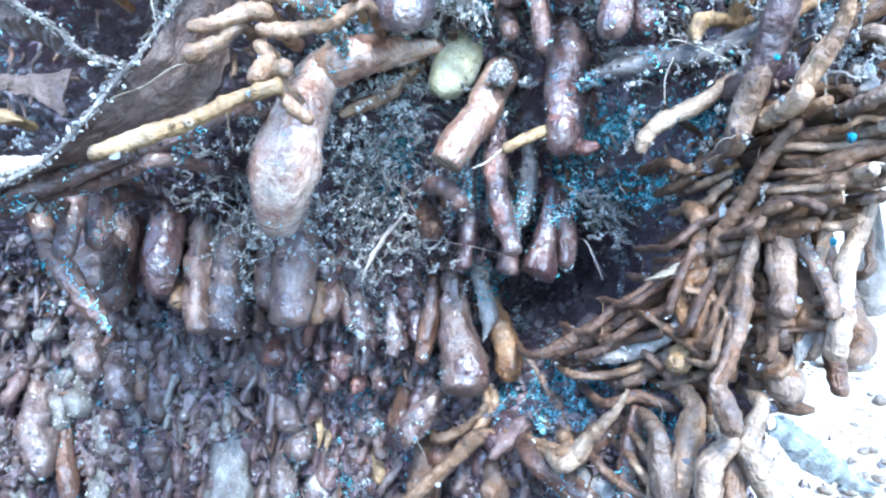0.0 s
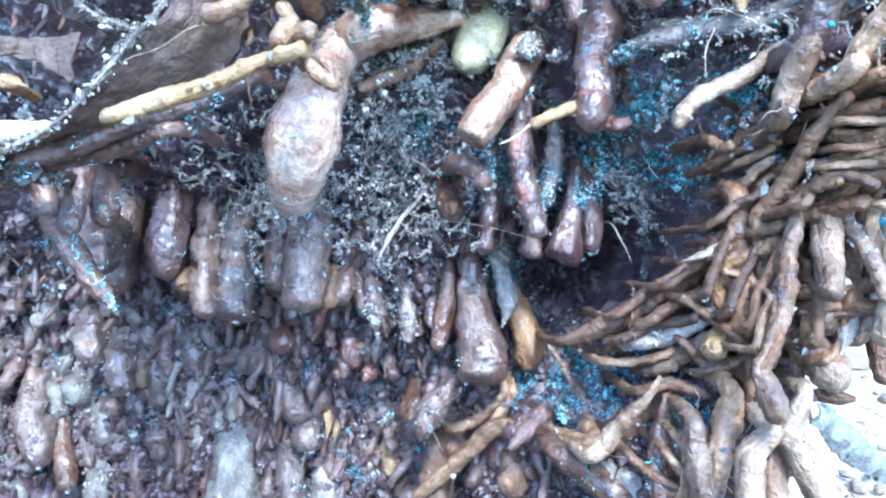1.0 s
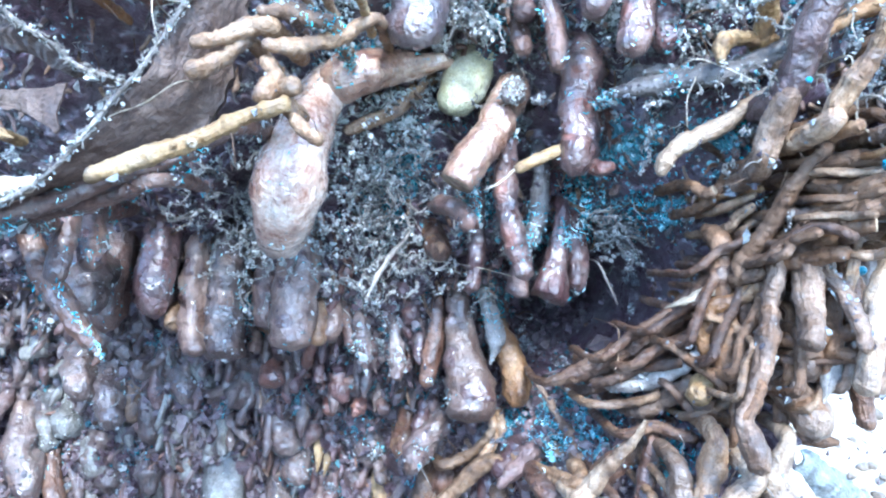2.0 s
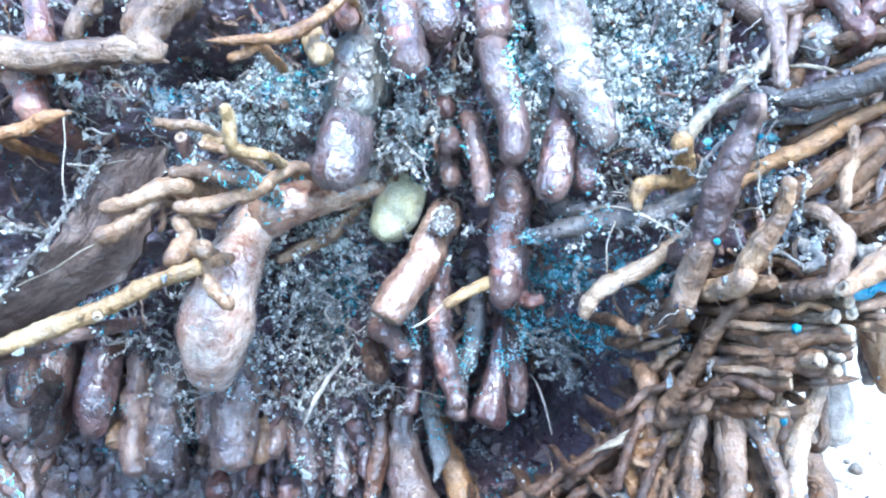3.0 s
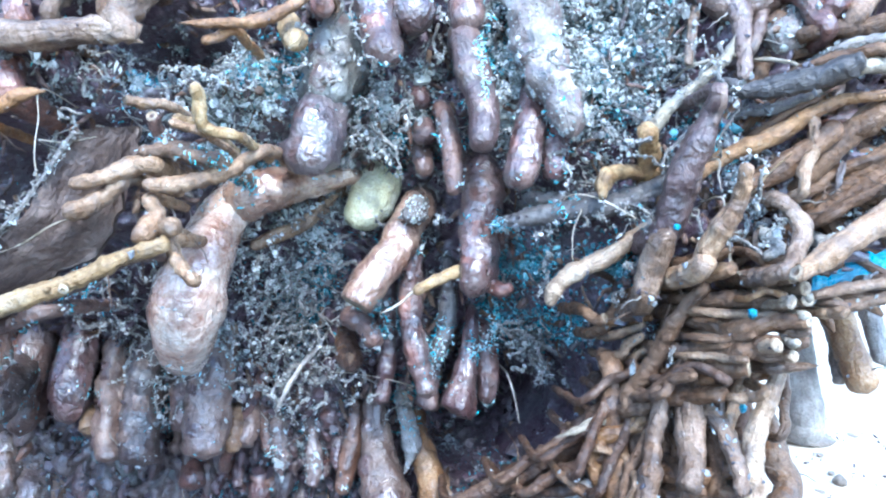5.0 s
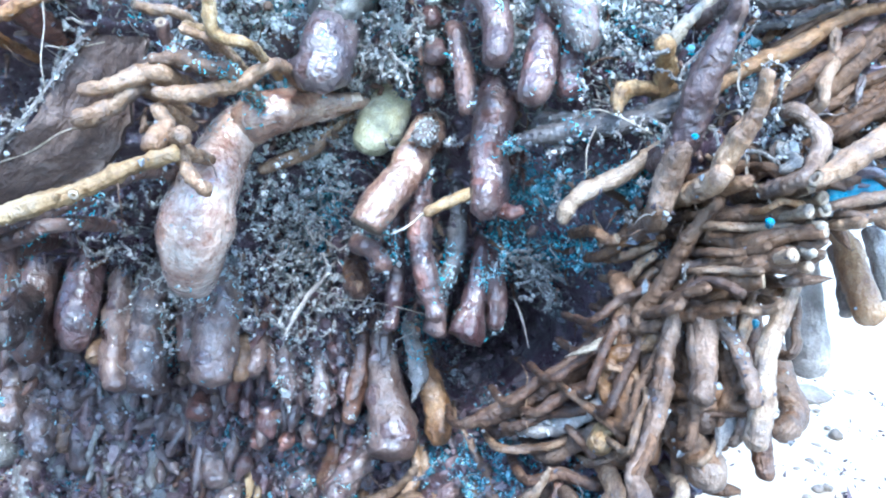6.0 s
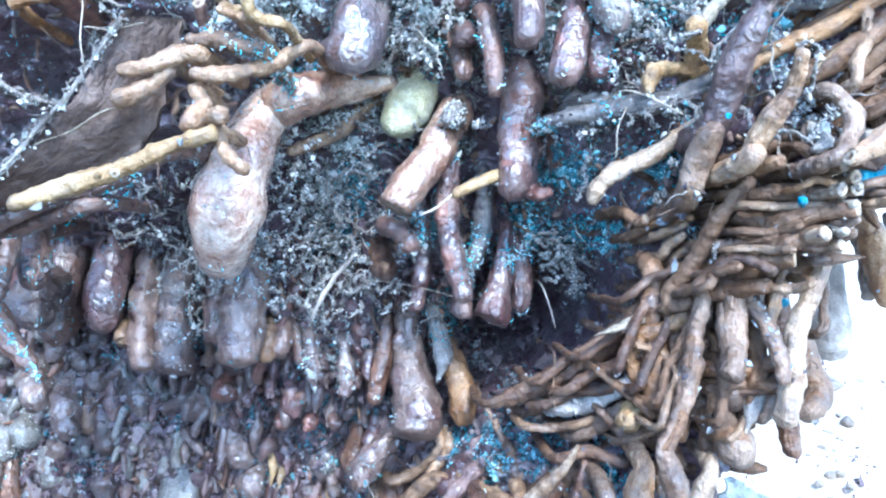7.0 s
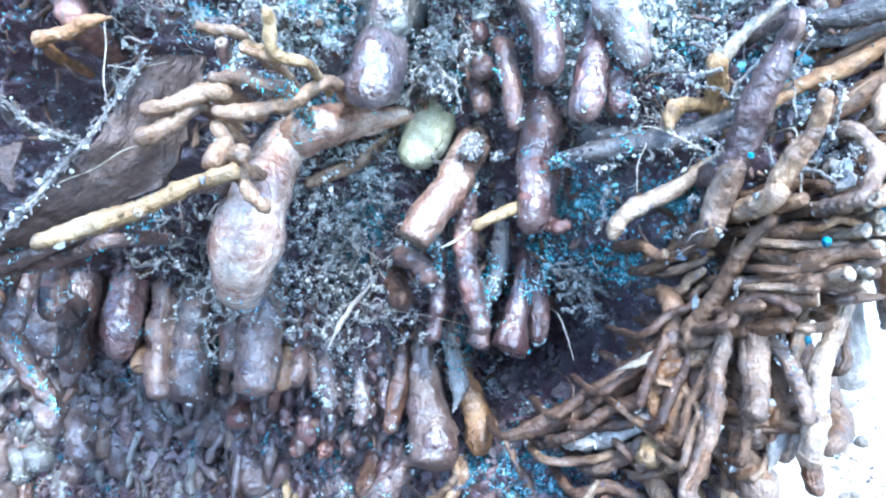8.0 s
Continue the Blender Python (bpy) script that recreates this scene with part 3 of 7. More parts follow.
def root(name, mat, style, label, category, *mm, group=""):
    """One root along points given in millimetres of the bank (across, in, up, radius)."""
    COUNT[0] += 1
    seed = COUNT[0] * 1.618
    pts = [(*(BANK @ (Vector(p[:3]) * 0.001)), p[3] * 0.001) for p in mm]
    mean = sum(p[3] for p in pts) / len(pts)
    if mat in ("MUD", "PALEM", "CRUST", "REDG", "GREY", "BLUEW") and mm[0][0] < 100:
        style += "m"
    rows = spline(pts, max(0.0009, mean * 0.28))
    for r in rows[1:-1]:
        # small kinks along the way
        q = Vector(r[:3]) * (0.16 / mean) + Vector((seed, 0, 0))
        r[:3] += np.array((noise.noise(q), noise.noise(q + Vector((0, 31, 0))), noise.noise(q + Vector((0, 0, 57))))) * r[3] * (0.32 if mean < 0.005 else 0.16)
    sides = 20 if mean > 0.006 else 15 if mean > 0.0035 else 11 if mean > 0.0018 else 6
    base = Vector(pts[0][:3])
    verts, faces, uvs = tube(rows, style, sides, base, seed)
    ob = mesh_object(name, verts, faces, MATS[mat], uvs)
    ob.location = base
    tagged(ob, label, category, group or "roots of the bank")
    share = MUDDY.get(mat, 0.03)
    if mean > 0.0018:
        for v in verts:
            w = v + base
            at = INTO @ w
            dry = at.x > 0.1 or mat in ("STRAW", "YELLOW", "POD", "TAN", "TANP")
            if mat in WETTED and not dry and noise.noise(w * 60 + Vector((7, 0, 0))) > 0.27 and random.random() < 0.5 or not dry and random.random() < 0.9 * glint_strength(at) - 0.1:
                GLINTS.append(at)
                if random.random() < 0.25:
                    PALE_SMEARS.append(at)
            if mean > 0.0025 and 0.0 < soil_depth(at.x, at.z) + rough_soil(at) - at.y < 0.006 and at.x < 0.12 and random.random() < 0.4:
                SMEARS.append(at - Vector((random.gauss(0, 0.001), random.uniform(0, 0.002), random.gauss(0, 0.001))))
            if name == "thick_root" and at.z > 0.085 and noise.noise(w * 70) > -0.1 and random.random() < 0.5:
                PALE_SMEARS.append(at)
            if noise.noise(w * 90) > 0.28 - share and random.random() < share:
                (PALE_SMEARS if mat in ("CRUST", "PALEM", "PALEG") else SMEARS).append(INTO @ w)
    if "c" in style:
        # the cut or broken face: a dished disc with a raised rim
        ring = verts[-sides:]
        mid = sum(ring, Vector()) / sides
        t = Vector(rows[-1][:3] - rows[-2][:3]).normalized()
        cv = [mid + (v - mid) * 1.01 - t * 0.0002 for v in ring] + [mid + (v - mid) * 0.72 + t * 0.0007 for v in ring] + [mid + (v - mid) * 0.3 - t * 0.0002 for v in ring] + [mid - t * 0.0012]
        cf = []
        for k in range(2):
            for i in range(sides):
                a, b = k * sides + i, k * sides + (i + 1) % sides
                cf.append((a, b, b + sides, a + sides))
        cv.pop()
        end = mesh_object("cut_end", cv, cf, MATS["CUT"], [(v.x * 20, v.z) for v in cv])
        end.parent = ob
        tagged(end, "pale broken end with a dark core")
        pv = [mid + (v - mid) * 0.31 - t * 0.0003 for v in ring] + [mid - t * 0.001]
        core = mesh_object("core", pv, [(i, (i + 1) % sides, sides) for i in range(sides)], MATS["PITH"], [(v.x * 20, v.z) for v in pv])
        core.parent = end
        tagged(core, "dark hollow pith")
    if "p" in style or mean > 0.0055 and len(mm) > 3 and mat in FLAKES and mat != "FAT":
        # lifted flakes of bark on the side that faces out
        n = len(rows)
        for k in range(3):
            k0 = int(n * (0.28 + 0.22 * k))
            span, wide = max(3, int(n * random.uniform(0.1, 0.16))), max(3, int(sides * random.uniform(0.2, 0.34)))
            i0 = int(sides * random.uniform(0.5, 0.85)) - wide // 2
            pv, pf, pu = [], [], []
            for a in range(span + 1):
                kk = min(k0 + a, n - 2)
                mid = Vector(rows[kk][:3]) - base
                for c in range(wide + 1):
                    v = verts[kk * sides + (i0 + c) % sides]
                    rim = a in (0, span) or c in (0, wide)
                    lift = -0.0006 if rim else 0.0005 + 0.0005 * noise.noise(v * 300)
                    slide = Vector(rows[min(kk + 1, n - 1)][:3] - rows[kk][:3]) * (noise.noise(v * 400) * 1.2 if rim else 0)
                    pv.append(v + (v - mid).normalized() * lift + slide)
                    pu.append((c / sides * 1.7, kk * 0.002 + 0.3))
            for a in range(span):
                for c in range(wide):
                    q = a * (wide + 1) + c
                    pf.append((q, q + 1, q + wide + 2, q + wide + 1))
            flake = mesh_object("bark_flake", pv, pf, MATS[FLAKES.get(mat, mat)], pu)
            flake.parent = ob
            tagged(flake, "lifted flake of bark")
    hairs = int(min(3, mean / 0.0022)) if "f" not in style and COUNT[0] % 2 else 0
    for k in range(hairs):
        # fine hair roots springing from the bark
        r = rows[int(len(rows) * (0.3 + 0.22 * k))]
        q, d = Vector(r[:3]), Vector((random.gauss(0, 0.7), -0.8, random.gauss(-0.3, 0.6))).normalized()
        trail = []
        q = q + d * r[3] * 0.8
        for i in range(8):
            trail.append(np.array((*q, 0.00045 * (1 - i / 10))))
            d = (d + Vector((random.gauss(0, 0.3), random.gauss(0.1, 0.2), random.gauss(-0.12, 0.3)))).normalized()
            q = q + d * 0.0022
        hv, hf, hu = tube(trail, "t", 5, base, seed + k)
        hair = mesh_object("rootlet", hv, hf, MATS["PALEG" if k else "GREY"], hu)
        hair.parent = ob
    return ob


root("dry_stick", "STRAW", "cn", "straw-coloured root stick with knots lying across the leaf sheath", "stick",
     (-65, 296, 65, 3.3), (-69, 295, 63, 3.3), (-81, 293, 58, 3.1), (-99, 290, 49, 3.5), (-118, 287, 42, 3.7), (-133, 284, 37, 3.4))
root("root", "DARK", "", "dark brown damp root running under the leaf sheath", "root",
     (-85, 380, 64, 3.6), (-88, 330, 62, 4), (-111, 325, 50, 3.7), (-134, 320, 41, 3.9), (-160, 314, 29, 4.3), (-179, 310, 22, 4.7), (-183, 360, 21, 4.2))
root("root_stub", "TAN", "r", "dry tan knobbly root stub on the stick", "root stub",
     (-76, 355, 85, 2.3), (-74, 305, 83, 2.6), (-70, 301, 77, 3.4), (-71, 298, 72, 4.2), (-74, 293, 65, 3.9))
root("root_stub", "TAN", "r", "dry tan knobbly root stub on the stick", "root stub",
     (-74, 355, 71, 2.9), (-71, 305, 72, 3.2), (-66, 299, 72, 3.4), (-60, 292, 72, 3.9))
root("root_stub", "TAN", "rw", "dry tan finger-like root stub in a cluster by the sheath", "root stub",
     (-67, 355, 69, 2.5), (-66, 305, 67, 2.8), (-63, 301, 61, 2.7), (-57, 295, 54, 2.7), (-51, 290, 50, 3.1))
root("root_stub", "TAN", "rn", "dry tan finger-like root stub in a cluster by the sheath", "root stub",
     (-69, 355, 97, 3.7), (-72, 305, 96, 4.1), (-80, 301, 95, 4.1), (-90, 297, 90, 3.1), (-100, 292, 86, 2.4))
root("root_stub", "TAN", "r", "dry tan finger-like root stub in a cluster by the sheath", "root stub",
     (-80, 356, 92, 2.5), (-82, 306, 91, 2.8), (-89, 300, 83, 3.2), (-95, 296, 78, 3.8), (-102, 292, 75, 3.5))
root("root_stub", "TAN", "rn", "dry tan finger-like root stub in a cluster by the sheath", "root stub",
     (-31, 375, 107, 2.2), (-33, 325, 106, 2.5), (-46, 315, 96, 2.9), (-53, 311, 93, 3), (-65, 302, 88, 3.2), (-74, 295, 87, 2.2))
root("root_stub", "GREY", "r", "grey-brown finger-like root stub in a cluster by the sheath", "root stub",
     (-47, 360, 97, 2.4), (-49, 310, 98, 2.7), (-62, 305, 101, 3.1), (-67, 302, 102, 3), (-77, 298, 101, 2.1))
root("hooked_root", "STRAW", "r", "straw-coloured hooked root standing up from the soil", "root",
     (-37, 348, 106, 1.9), (-38, 298, 106, 2.1), (-46, 294, 107, 2.5), (-51, 290, 110, 2.7), (-51, 286, 117, 2.7), (-51, 282, 123, 2.2))
root("root_stub", "TAN", "c", "dry tan finger-like root stub in a cluster by the sheath", "root stub",
     (-64, 352, 118, 1.8), (-65, 302, 118, 2), (-74, 295, 118, 2.1), (-79, 290, 118, 1.9))
root("root_stub", "TAN", "r", "dry tan finger-like root stub in a cluster by the sheath", "root stub",
     (-49, 350, 106, 1.6), (-51, 300, 107, 1.7), (-57, 295, 109, 1.9), (-63, 290, 110, 1.7))
root("root_stub", "STRAW", "r", "straw-coloured finger-like root stub in a cluster by the sheath", "root stub",
     (-52, 350, 110, 1.6), (-54, 300, 111, 1.7), (-59, 297, 112, 1.9), (-63, 294, 113, 1.9))
root("hollow_root", "DARK", "c", "dark brown damp hollow root with a broken end", "root",
     (-66, 360, 105, 2.6), (-68, 310, 106, 2.9), (-71, 303, 108, 2.8), (-71, 295, 113, 2.5))
root("root", "ORANGE", "t", "orange-brown slender root lying on the soil", "root",
     (-152, 365, 117, 2.4), (-150, 315, 118, 2.7), (-134, 310, 121, 2.9), (-124, 307, 124, 3.1), (-116, 305, 125, 2))
root("fibrous_root", "GREYW", "tg", "silvery grey fibrous split root across the top of the bank", "root",
     (-165, 352, 153, 5.8), (-159, 310, 152, 6.4), (-145, 308, 150, 6.4), (-128, 306, 147, 5.9), (-109, 304, 148, 5), (-92, 302, 148, 5), (-77, 300, 143, 2.5))
root("root", "RED", "", "red-brown root bending down across the bank", "root",
     (-138, 335, 186, 5.1), (-137, 315, 181, 5.7), (-133, 313, 168, 5.6), (-129, 310, 154, 5.5), (-128, 339, 149, 5))
root("root", "GREY", "", "grey-brown root bending down across the bank", "root",
     (-110, 332, 183, 4.7), (-111, 315, 179, 5.2), (-113, 313, 168, 4.7), (-117, 310, 155, 3.7), (-117, 351, 152, 3.3))
root("root", "RED", "", "red-brown root bending down across the bank", "root",
     (-156, 347, 154, 6.6), (-152, 330, 150, 7.4), (-143, 326, 141, 7.3), (-136, 320, 127, 5.9), (-134, 364, 122, 5.3))
root("torn_stub", "GREY", "wg", "grey-brown torn root stub with frayed lumps", "root stub",
     (-82, 340, 183, 8.5), (-84, 315, 174, 9.5), (-87, 308, 161, 9.2), (-87, 303, 152, 6.8), (-79, 298, 144, 3.6))
root("root", "ORANGE", "t", "orange-brown slender root lying on the soil", "root",
     (-8, 374, 178, 2), (-10, 325, 177, 2.2), (-21, 321, 168, 2.7), (-32, 316, 159, 3.1), (-47, 311, 155, 2.3), (-65, 305, 153, 1.6))
root("root", "ORANGE", "r", "orange-brown slender root lying on the soil", "root",
     (-44, 364, 156, 2.2), (-46, 320, 155, 2.4), (-52, 315, 151, 2.4), (-57, 310, 147, 1.9))
root("root_tip", "STRAW", "r", "straw-coloured lumpy root tip in the soil", "root",
     (-30, 365, 173, 3.6), (-29, 340, 169, 4), (-26, 332, 159, 5.3), (-21, 325, 151, 5.2))
root("root_tip", "RED", "r", "red-brown lumpy root tip in the soil", "root",
     (-16, 372, 181, 4.9), (-14, 340, 177, 5.5), (-11, 330, 167, 4.8))
root("thick_root", "FAT", "r", "glossy wet pinkish thick bent root hanging over the hollow", "root",
     (-37, 394, 106, 9.7), (-45, 390, 100, 10.7), (-57, 380, 91, 12.5), (-66, 370, 77, 12.5), (-70, 362, 64, 14.4), (-74, 357, 52, 16.2), (-76, 359, 40, 17), (-79, 368, 28, 15.6), (-83, 381, 19, 12), (-85, 392, 13, 9))
root("branch_root", "WORM", "", "glossy wet pink-brown branch of the thick root", "root",
     (-60, 384, 88, 9.5), (-55, 373, 92, 11.5), (-46, 373, 96, 11.3), (-37, 376, 99, 10.3), (-27, 380, 101, 8.3), (-14, 384, 103, 6), (-4, 388, 105, 4), (1, 402, 106, 3.2))
root("twig", "TAN", "r", "dry tan twig poking from the soil", "twig",
     (-10, 404, 103, 2.7), (-12, 400, 100, 3), (-25, 394, 84, 3.6), (-42, 389, 74, 3.5), (-54, 385, 69, 2.9))
root("root_stump", "REDG", "op", "greyish red-brown stout root stump hanging down", "root",
     (-84, 449, 33, 9.5), (-84, 445, 22, 11.3), (-84, 441, 3, 11.8), (-86, 435, -22, 12), (-87, 431, -46, 12.2))
root("root_stump", "REDG", "go", "greyish red-brown narrow root stump hanging down", "root",
     (-147, 466, 22, 6.5), (-147, 461, 10, 7.6), (-148, 456, -12, 8.2), (-148, 452, -36, 8.4), (-146, 449, -52, 7.8))
root("root_stump", "MUD", "gop", "muddy brown grooved root stump hanging down", "root",
     (-128, 464, 27, 8), (-129, 459, 14, 9.2), (-130, 454, -10, 10), (-130, 449, -37, 10), (-128, 446, -53, 9.2))
root("root_stub", "WETG", "o", "damp grey-purple root stub between two stumps", "root stub",
     (-108, 470, 18, 6), (-108, 464, 5, 7.4), (-108, 460, -15, 7.6), (-107, 457, -36, 7))
root("root_stub", "REDG", "o", "greyish red-brown bent root stub beside a stump", "root stub",
     (-70, 466, -14, 4), (-69, 456, -20, 5.4), (-67, 449, -31, 6.3), (-70, 445, -42, 5.6))
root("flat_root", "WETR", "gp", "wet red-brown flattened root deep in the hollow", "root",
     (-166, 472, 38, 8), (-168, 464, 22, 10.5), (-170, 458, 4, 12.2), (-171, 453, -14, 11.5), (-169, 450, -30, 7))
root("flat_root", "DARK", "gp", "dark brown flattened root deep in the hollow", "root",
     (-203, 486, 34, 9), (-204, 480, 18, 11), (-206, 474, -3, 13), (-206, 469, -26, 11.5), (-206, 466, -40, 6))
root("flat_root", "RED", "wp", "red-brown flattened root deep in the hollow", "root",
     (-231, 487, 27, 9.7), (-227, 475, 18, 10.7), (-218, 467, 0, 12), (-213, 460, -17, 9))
root("root_stub", "TAN", "r", "dry tan small blunt root stub", "root stub",
     (-163, 510, -23, 4.4), (-162, 460, -27, 4.9), (-160, 450, -35, 5.4))
root("root_stub", "TAN", "r", "dry tan small blunt root stub", "root stub",
     (-75, 470, -21, 6.1), (-74, 450, -27, 6.8), (-74, 444, -38, 6), (-76, 440, -44, 4))
root("trailing_root", "RUST", "t", "rusty brown root trailing down with a thin tip", "root",
     (-212, 420, 37, 3.8), (-209, 370, 34, 4.3), (-203, 368, 26, 4.8), (-196, 365, 14, 5.2), (-188, 361, -1, 5.7), (-179, 358, -12, 5.7), (-171, 355, -22, 4.8), (-162, 352, -32, 4.3), (-156, 350, -40, 2.3))
root("trailing_root", "DARK", "", "dark brown damp root trailing down with a thin tip", "root",
     (-177, 420, 41, 4.8), (-177, 370, 36, 5.3), (-179, 366, 23, 5.5), (-180, 362, 12, 5.5), (-181, 358, 1, 5.2), (-181, 356, -6, 3.6))
root("root", "DARK", "", "dark brown damp root running under the leaf sheath", "root",
     (-117, 375, 40, 2.9), (-120, 325, 39, 3.3), (-139, 327, 34, 4.2), (-159, 330, 30, 5.2), (-179, 332, 26, 5.7), (-204, 335, 22, 6.2), (-210, 385, 21, 5.6))
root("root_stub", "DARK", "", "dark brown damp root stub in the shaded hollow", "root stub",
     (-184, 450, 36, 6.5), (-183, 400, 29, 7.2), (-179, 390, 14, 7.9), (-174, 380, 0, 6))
root("root_stub", "MUD", "k", "muddy brown root stub in the shaded hollow", "root stub",
     (-210, 490, 0, 10.9), (-203, 440, -8, 12.1), (-192, 420, -21, 10.3))
root("wrinkled_root", "WORM", "cwp", "glossy wet pink-brown wrinkled worm-like root", "root",
     (32, 400, 96, 7.2), (29, 380, 89, 8), (25, 377, 80, 8.8), (19, 372, 68, 9.3), (10, 366, 56, 9.1), (4, 363, 47, 8.8), (1, 360, 41, 8.4))
root("twig", "STRAW", "", "straw-coloured twig with a frayed thin end", "twig",
     (56, 412, 59, 2.5), (53, 365, 58, 2.8), (38, 357, 52, 3), (28, 352, 47, 2.4))
root("fibre", "PALE", "t", "bleached pale curved fibre at the end of a twig", "fibre",
     (29, 354, 48, 0.8), (21, 350, 41, 0.6), (13, 346, 37, 0.3))
root("gnarled_root", "WET", "wkp", "glossy wet purple-brown gnarled root hanging down", "root",
     (61, 375, 111, 8.4), (61, 365, 102, 9.4), (60, 362, 88, 9.3), (58, 360, 74, 8.4), (58, 357, 58, 9.2), (54, 354, 44, 6.4))
root("root_stub", "RED", "r", "red-brown short root stub beside the gnarled root", "root stub",
     (57, 412, 58, 4), (59, 365, 55, 4.4), (66, 358, 48, 3.8), (73, 352, 49, 2.1))
root("root_stub", "RED", "r", "red-brown short root stub beside the gnarled root", "root stub",
     (80, 389, 90, 5.8), (80, 385, 85, 6.4), (80, 379, 72, 6.3), (79, 375, 62, 4.5))
root("root_stub", "RED", "r", "red-brown short root stub beside the gnarled root", "root stub",
     (72, 389, 86, 4.2), (71, 385, 82, 4.6), (70, 375, 68, 4.2))
root("hanging_root", "WET", "wp", "glossy wet purple-brown slender root hanging in the hollow", "root",
     (26, 410, 73, 4.3), (26, 382, 68, 4.8), (25, 379, 43, 5.8), (28, 376, 26, 5.6), (32, 373, 9, 5.2), (35, 370, -4, 4.2))
root("hooked_root", "DARKG", "r", "dark grey root hooked at its end in the hollow", "root",
     (45, 424, 67, 3.1), (45, 396, 62, 3.4), (45, 393, 39, 4.4), (43, 390, 25, 4.6), (38, 387, 15, 4.2), (34, 384, 14, 3.2))
root("hanging_root", "WETR", "og", "wet red-brown root widening to a blunt base in the hollow", "root",
     (58, 430, 38, 3.2), (58, 402, 33, 3.6), (56, 399, 18, 4.8), (53, 396, 4, 6.6), (50, 393, -7, 8.6), (48, 391, -15, 9.4))
root("hanging_root", "WETR", "g", "wet red-brown narrow root hanging in the hollow", "root",
     (65, 436, 34, 3.6), (65, 408, 29, 4), (66, 405, 15, 5.2), (66, 402, 0, 5.8), (65, 399, -11, 4.6))
root("hanging_root", "WETG", "og", "damp grey-purple blunt root tip hanging in the hollow", "root",
     (38, 434, 17, 3.4), (38, 406, 12, 3.8), (36, 403, -2, 5), (34, 400, -14, 6))
root("hanging_root", "WETR", "w", "wet red-brown thin root running down the hollow", "root",
     (15, 440, 53, 3.4), (15, 412, 48, 3.8), (14, 409, 27, 4.4), (13, 406, 6, 4.4), (10, 403, -12, 3.8))
root("hanging_root", "DARK", "r", "dark brown damp root hanging in the hollow", "root",
     (-8, 424, 35, 4.6), (-4, 390, 33, 5.1), (3, 384, 30, 5.6), (10, 376, 20, 5.4))
root("root_lump", "RUST", "r", "rusty brown round root lump", "root stub",
     (-10, 428, 25, 4.9), (-9, 420, 20, 5.5), (-7, 412, 12, 7.5), (-8, 406, 6, 5.9))
root("bulging_root", "REDG", "owp", "greyish red-brown bulging root swelling to a blunt base", "root",
     (6, 457, -8, 3.5), (5, 445, -14, 4.6), (5, 441, -26, 6.4), (7, 438, -38, 8.6), (10, 433, -55, 11.3), (12, 428, -70, 13), (11, 424, -84, 12.6))
root("bark_strip", "PALEG", "tg", "pale grey strip of split bark", "bark",
     (20, 463, -12, 3.5), (21, 440, -15, 3.8), (24, 437, -28, 4.8), (26, 433, -42, 5), (23, 430, -53, 3.1))
root("cracked_stub", "ORANGE", "rw", "orange-brown cracked root stub beside the bulging root", "root stub",
     (28, 478, -30, 5.3), (29, 445, -35, 5.8), (33, 441, -44, 7.4), (37, 435, -56, 8.2), (38, 430, -69, 7.8), (35, 426, -76, 4.3))
root("hanging_root", "RUST", "r", "rusty brown root hanging in the hollow", "root",
     (-6, 456, -16, 3), (-6, 450, -19, 3.3), (-7, 447, -32, 4.9), (-10, 444, -50, 5.8), (-13, 440, -68, 4.2))
root("hanging_root", "MUD", "tk", "muddy brown root hanging in the hollow", "root",
     (-53, 460, -17, 2.7), (-53, 455, -20, 3), (-50, 451, -36, 4.3), (-48, 447, -49, 4.6), (-47, 444, -61, 1.3))
root("hanging_root", "MUD", "ck", "muddy brown root hanging in the hollow", "root",
     (-33, 466, -29, 3.6), (-32, 455, -33, 4), (-30, 450, -49, 4.6), (-30, 446, -63, 3.6))
root("hanging_root", "DARK", "", "dark brown damp root hanging in the hollow", "root",
     (-62, 465, -19, 4.2), (-61, 460, -23, 4.7), (-57, 454, -40, 4.6), (-53, 450, -49, 3.3))
root("hanging_root", "RED", "r", "red-brown root hanging in the hollow", "root",
     (-83, 504, -56, 3), (-82, 455, -53, 3.3), (-57, 448, 3, 3.9), (-61, 446, -10, 3.9))
root("stubby_root", "PALEM", "g", "pale mud-smeared stubby root hanging low in the bank", "root",
     (-149, 574, -59, 12.9), (-149, 570, -72, 14.4), (-150, 563, -89, 16.7), (-151, 553, -116, 16.4), (-151, 543, -142, 15.4), (-151, 532, -170, 16.1), (-149, 520, -197, 16.1))
root("stubby_root", "PALEM", "wgk", "pale mud-smeared stubby root hanging low in the bank", "root",
     (-215, 584, -79, 7.2), (-215, 580, -86, 8), (-215, 574, -104, 9.3), (-208, 567, -124, 9.9), (-205, 559, -147, 13.5), (-202, 550, -171, 11.1))
root("stubby_root", "PALEM", "wgk", "pale mud-smeared stubby root hanging low in the bank", "root",
     (-256, 594, -94, 6.7), (-255, 590, -101, 7.4), (-254, 581, -119, 8.6), (-255, 571, -136, 11.5), (-251, 560, -156, 9))
root("stubby_root", "PALEM", "wgk", "pale mud-smeared stubby root hanging low in the bank", "root",
     (-289, 604, -78, 6.8), (-288, 600, -85, 7.6), (-285, 588, -103, 8.7), (-280, 578, -118, 10.9), (-280, 570, -129, 6.9))
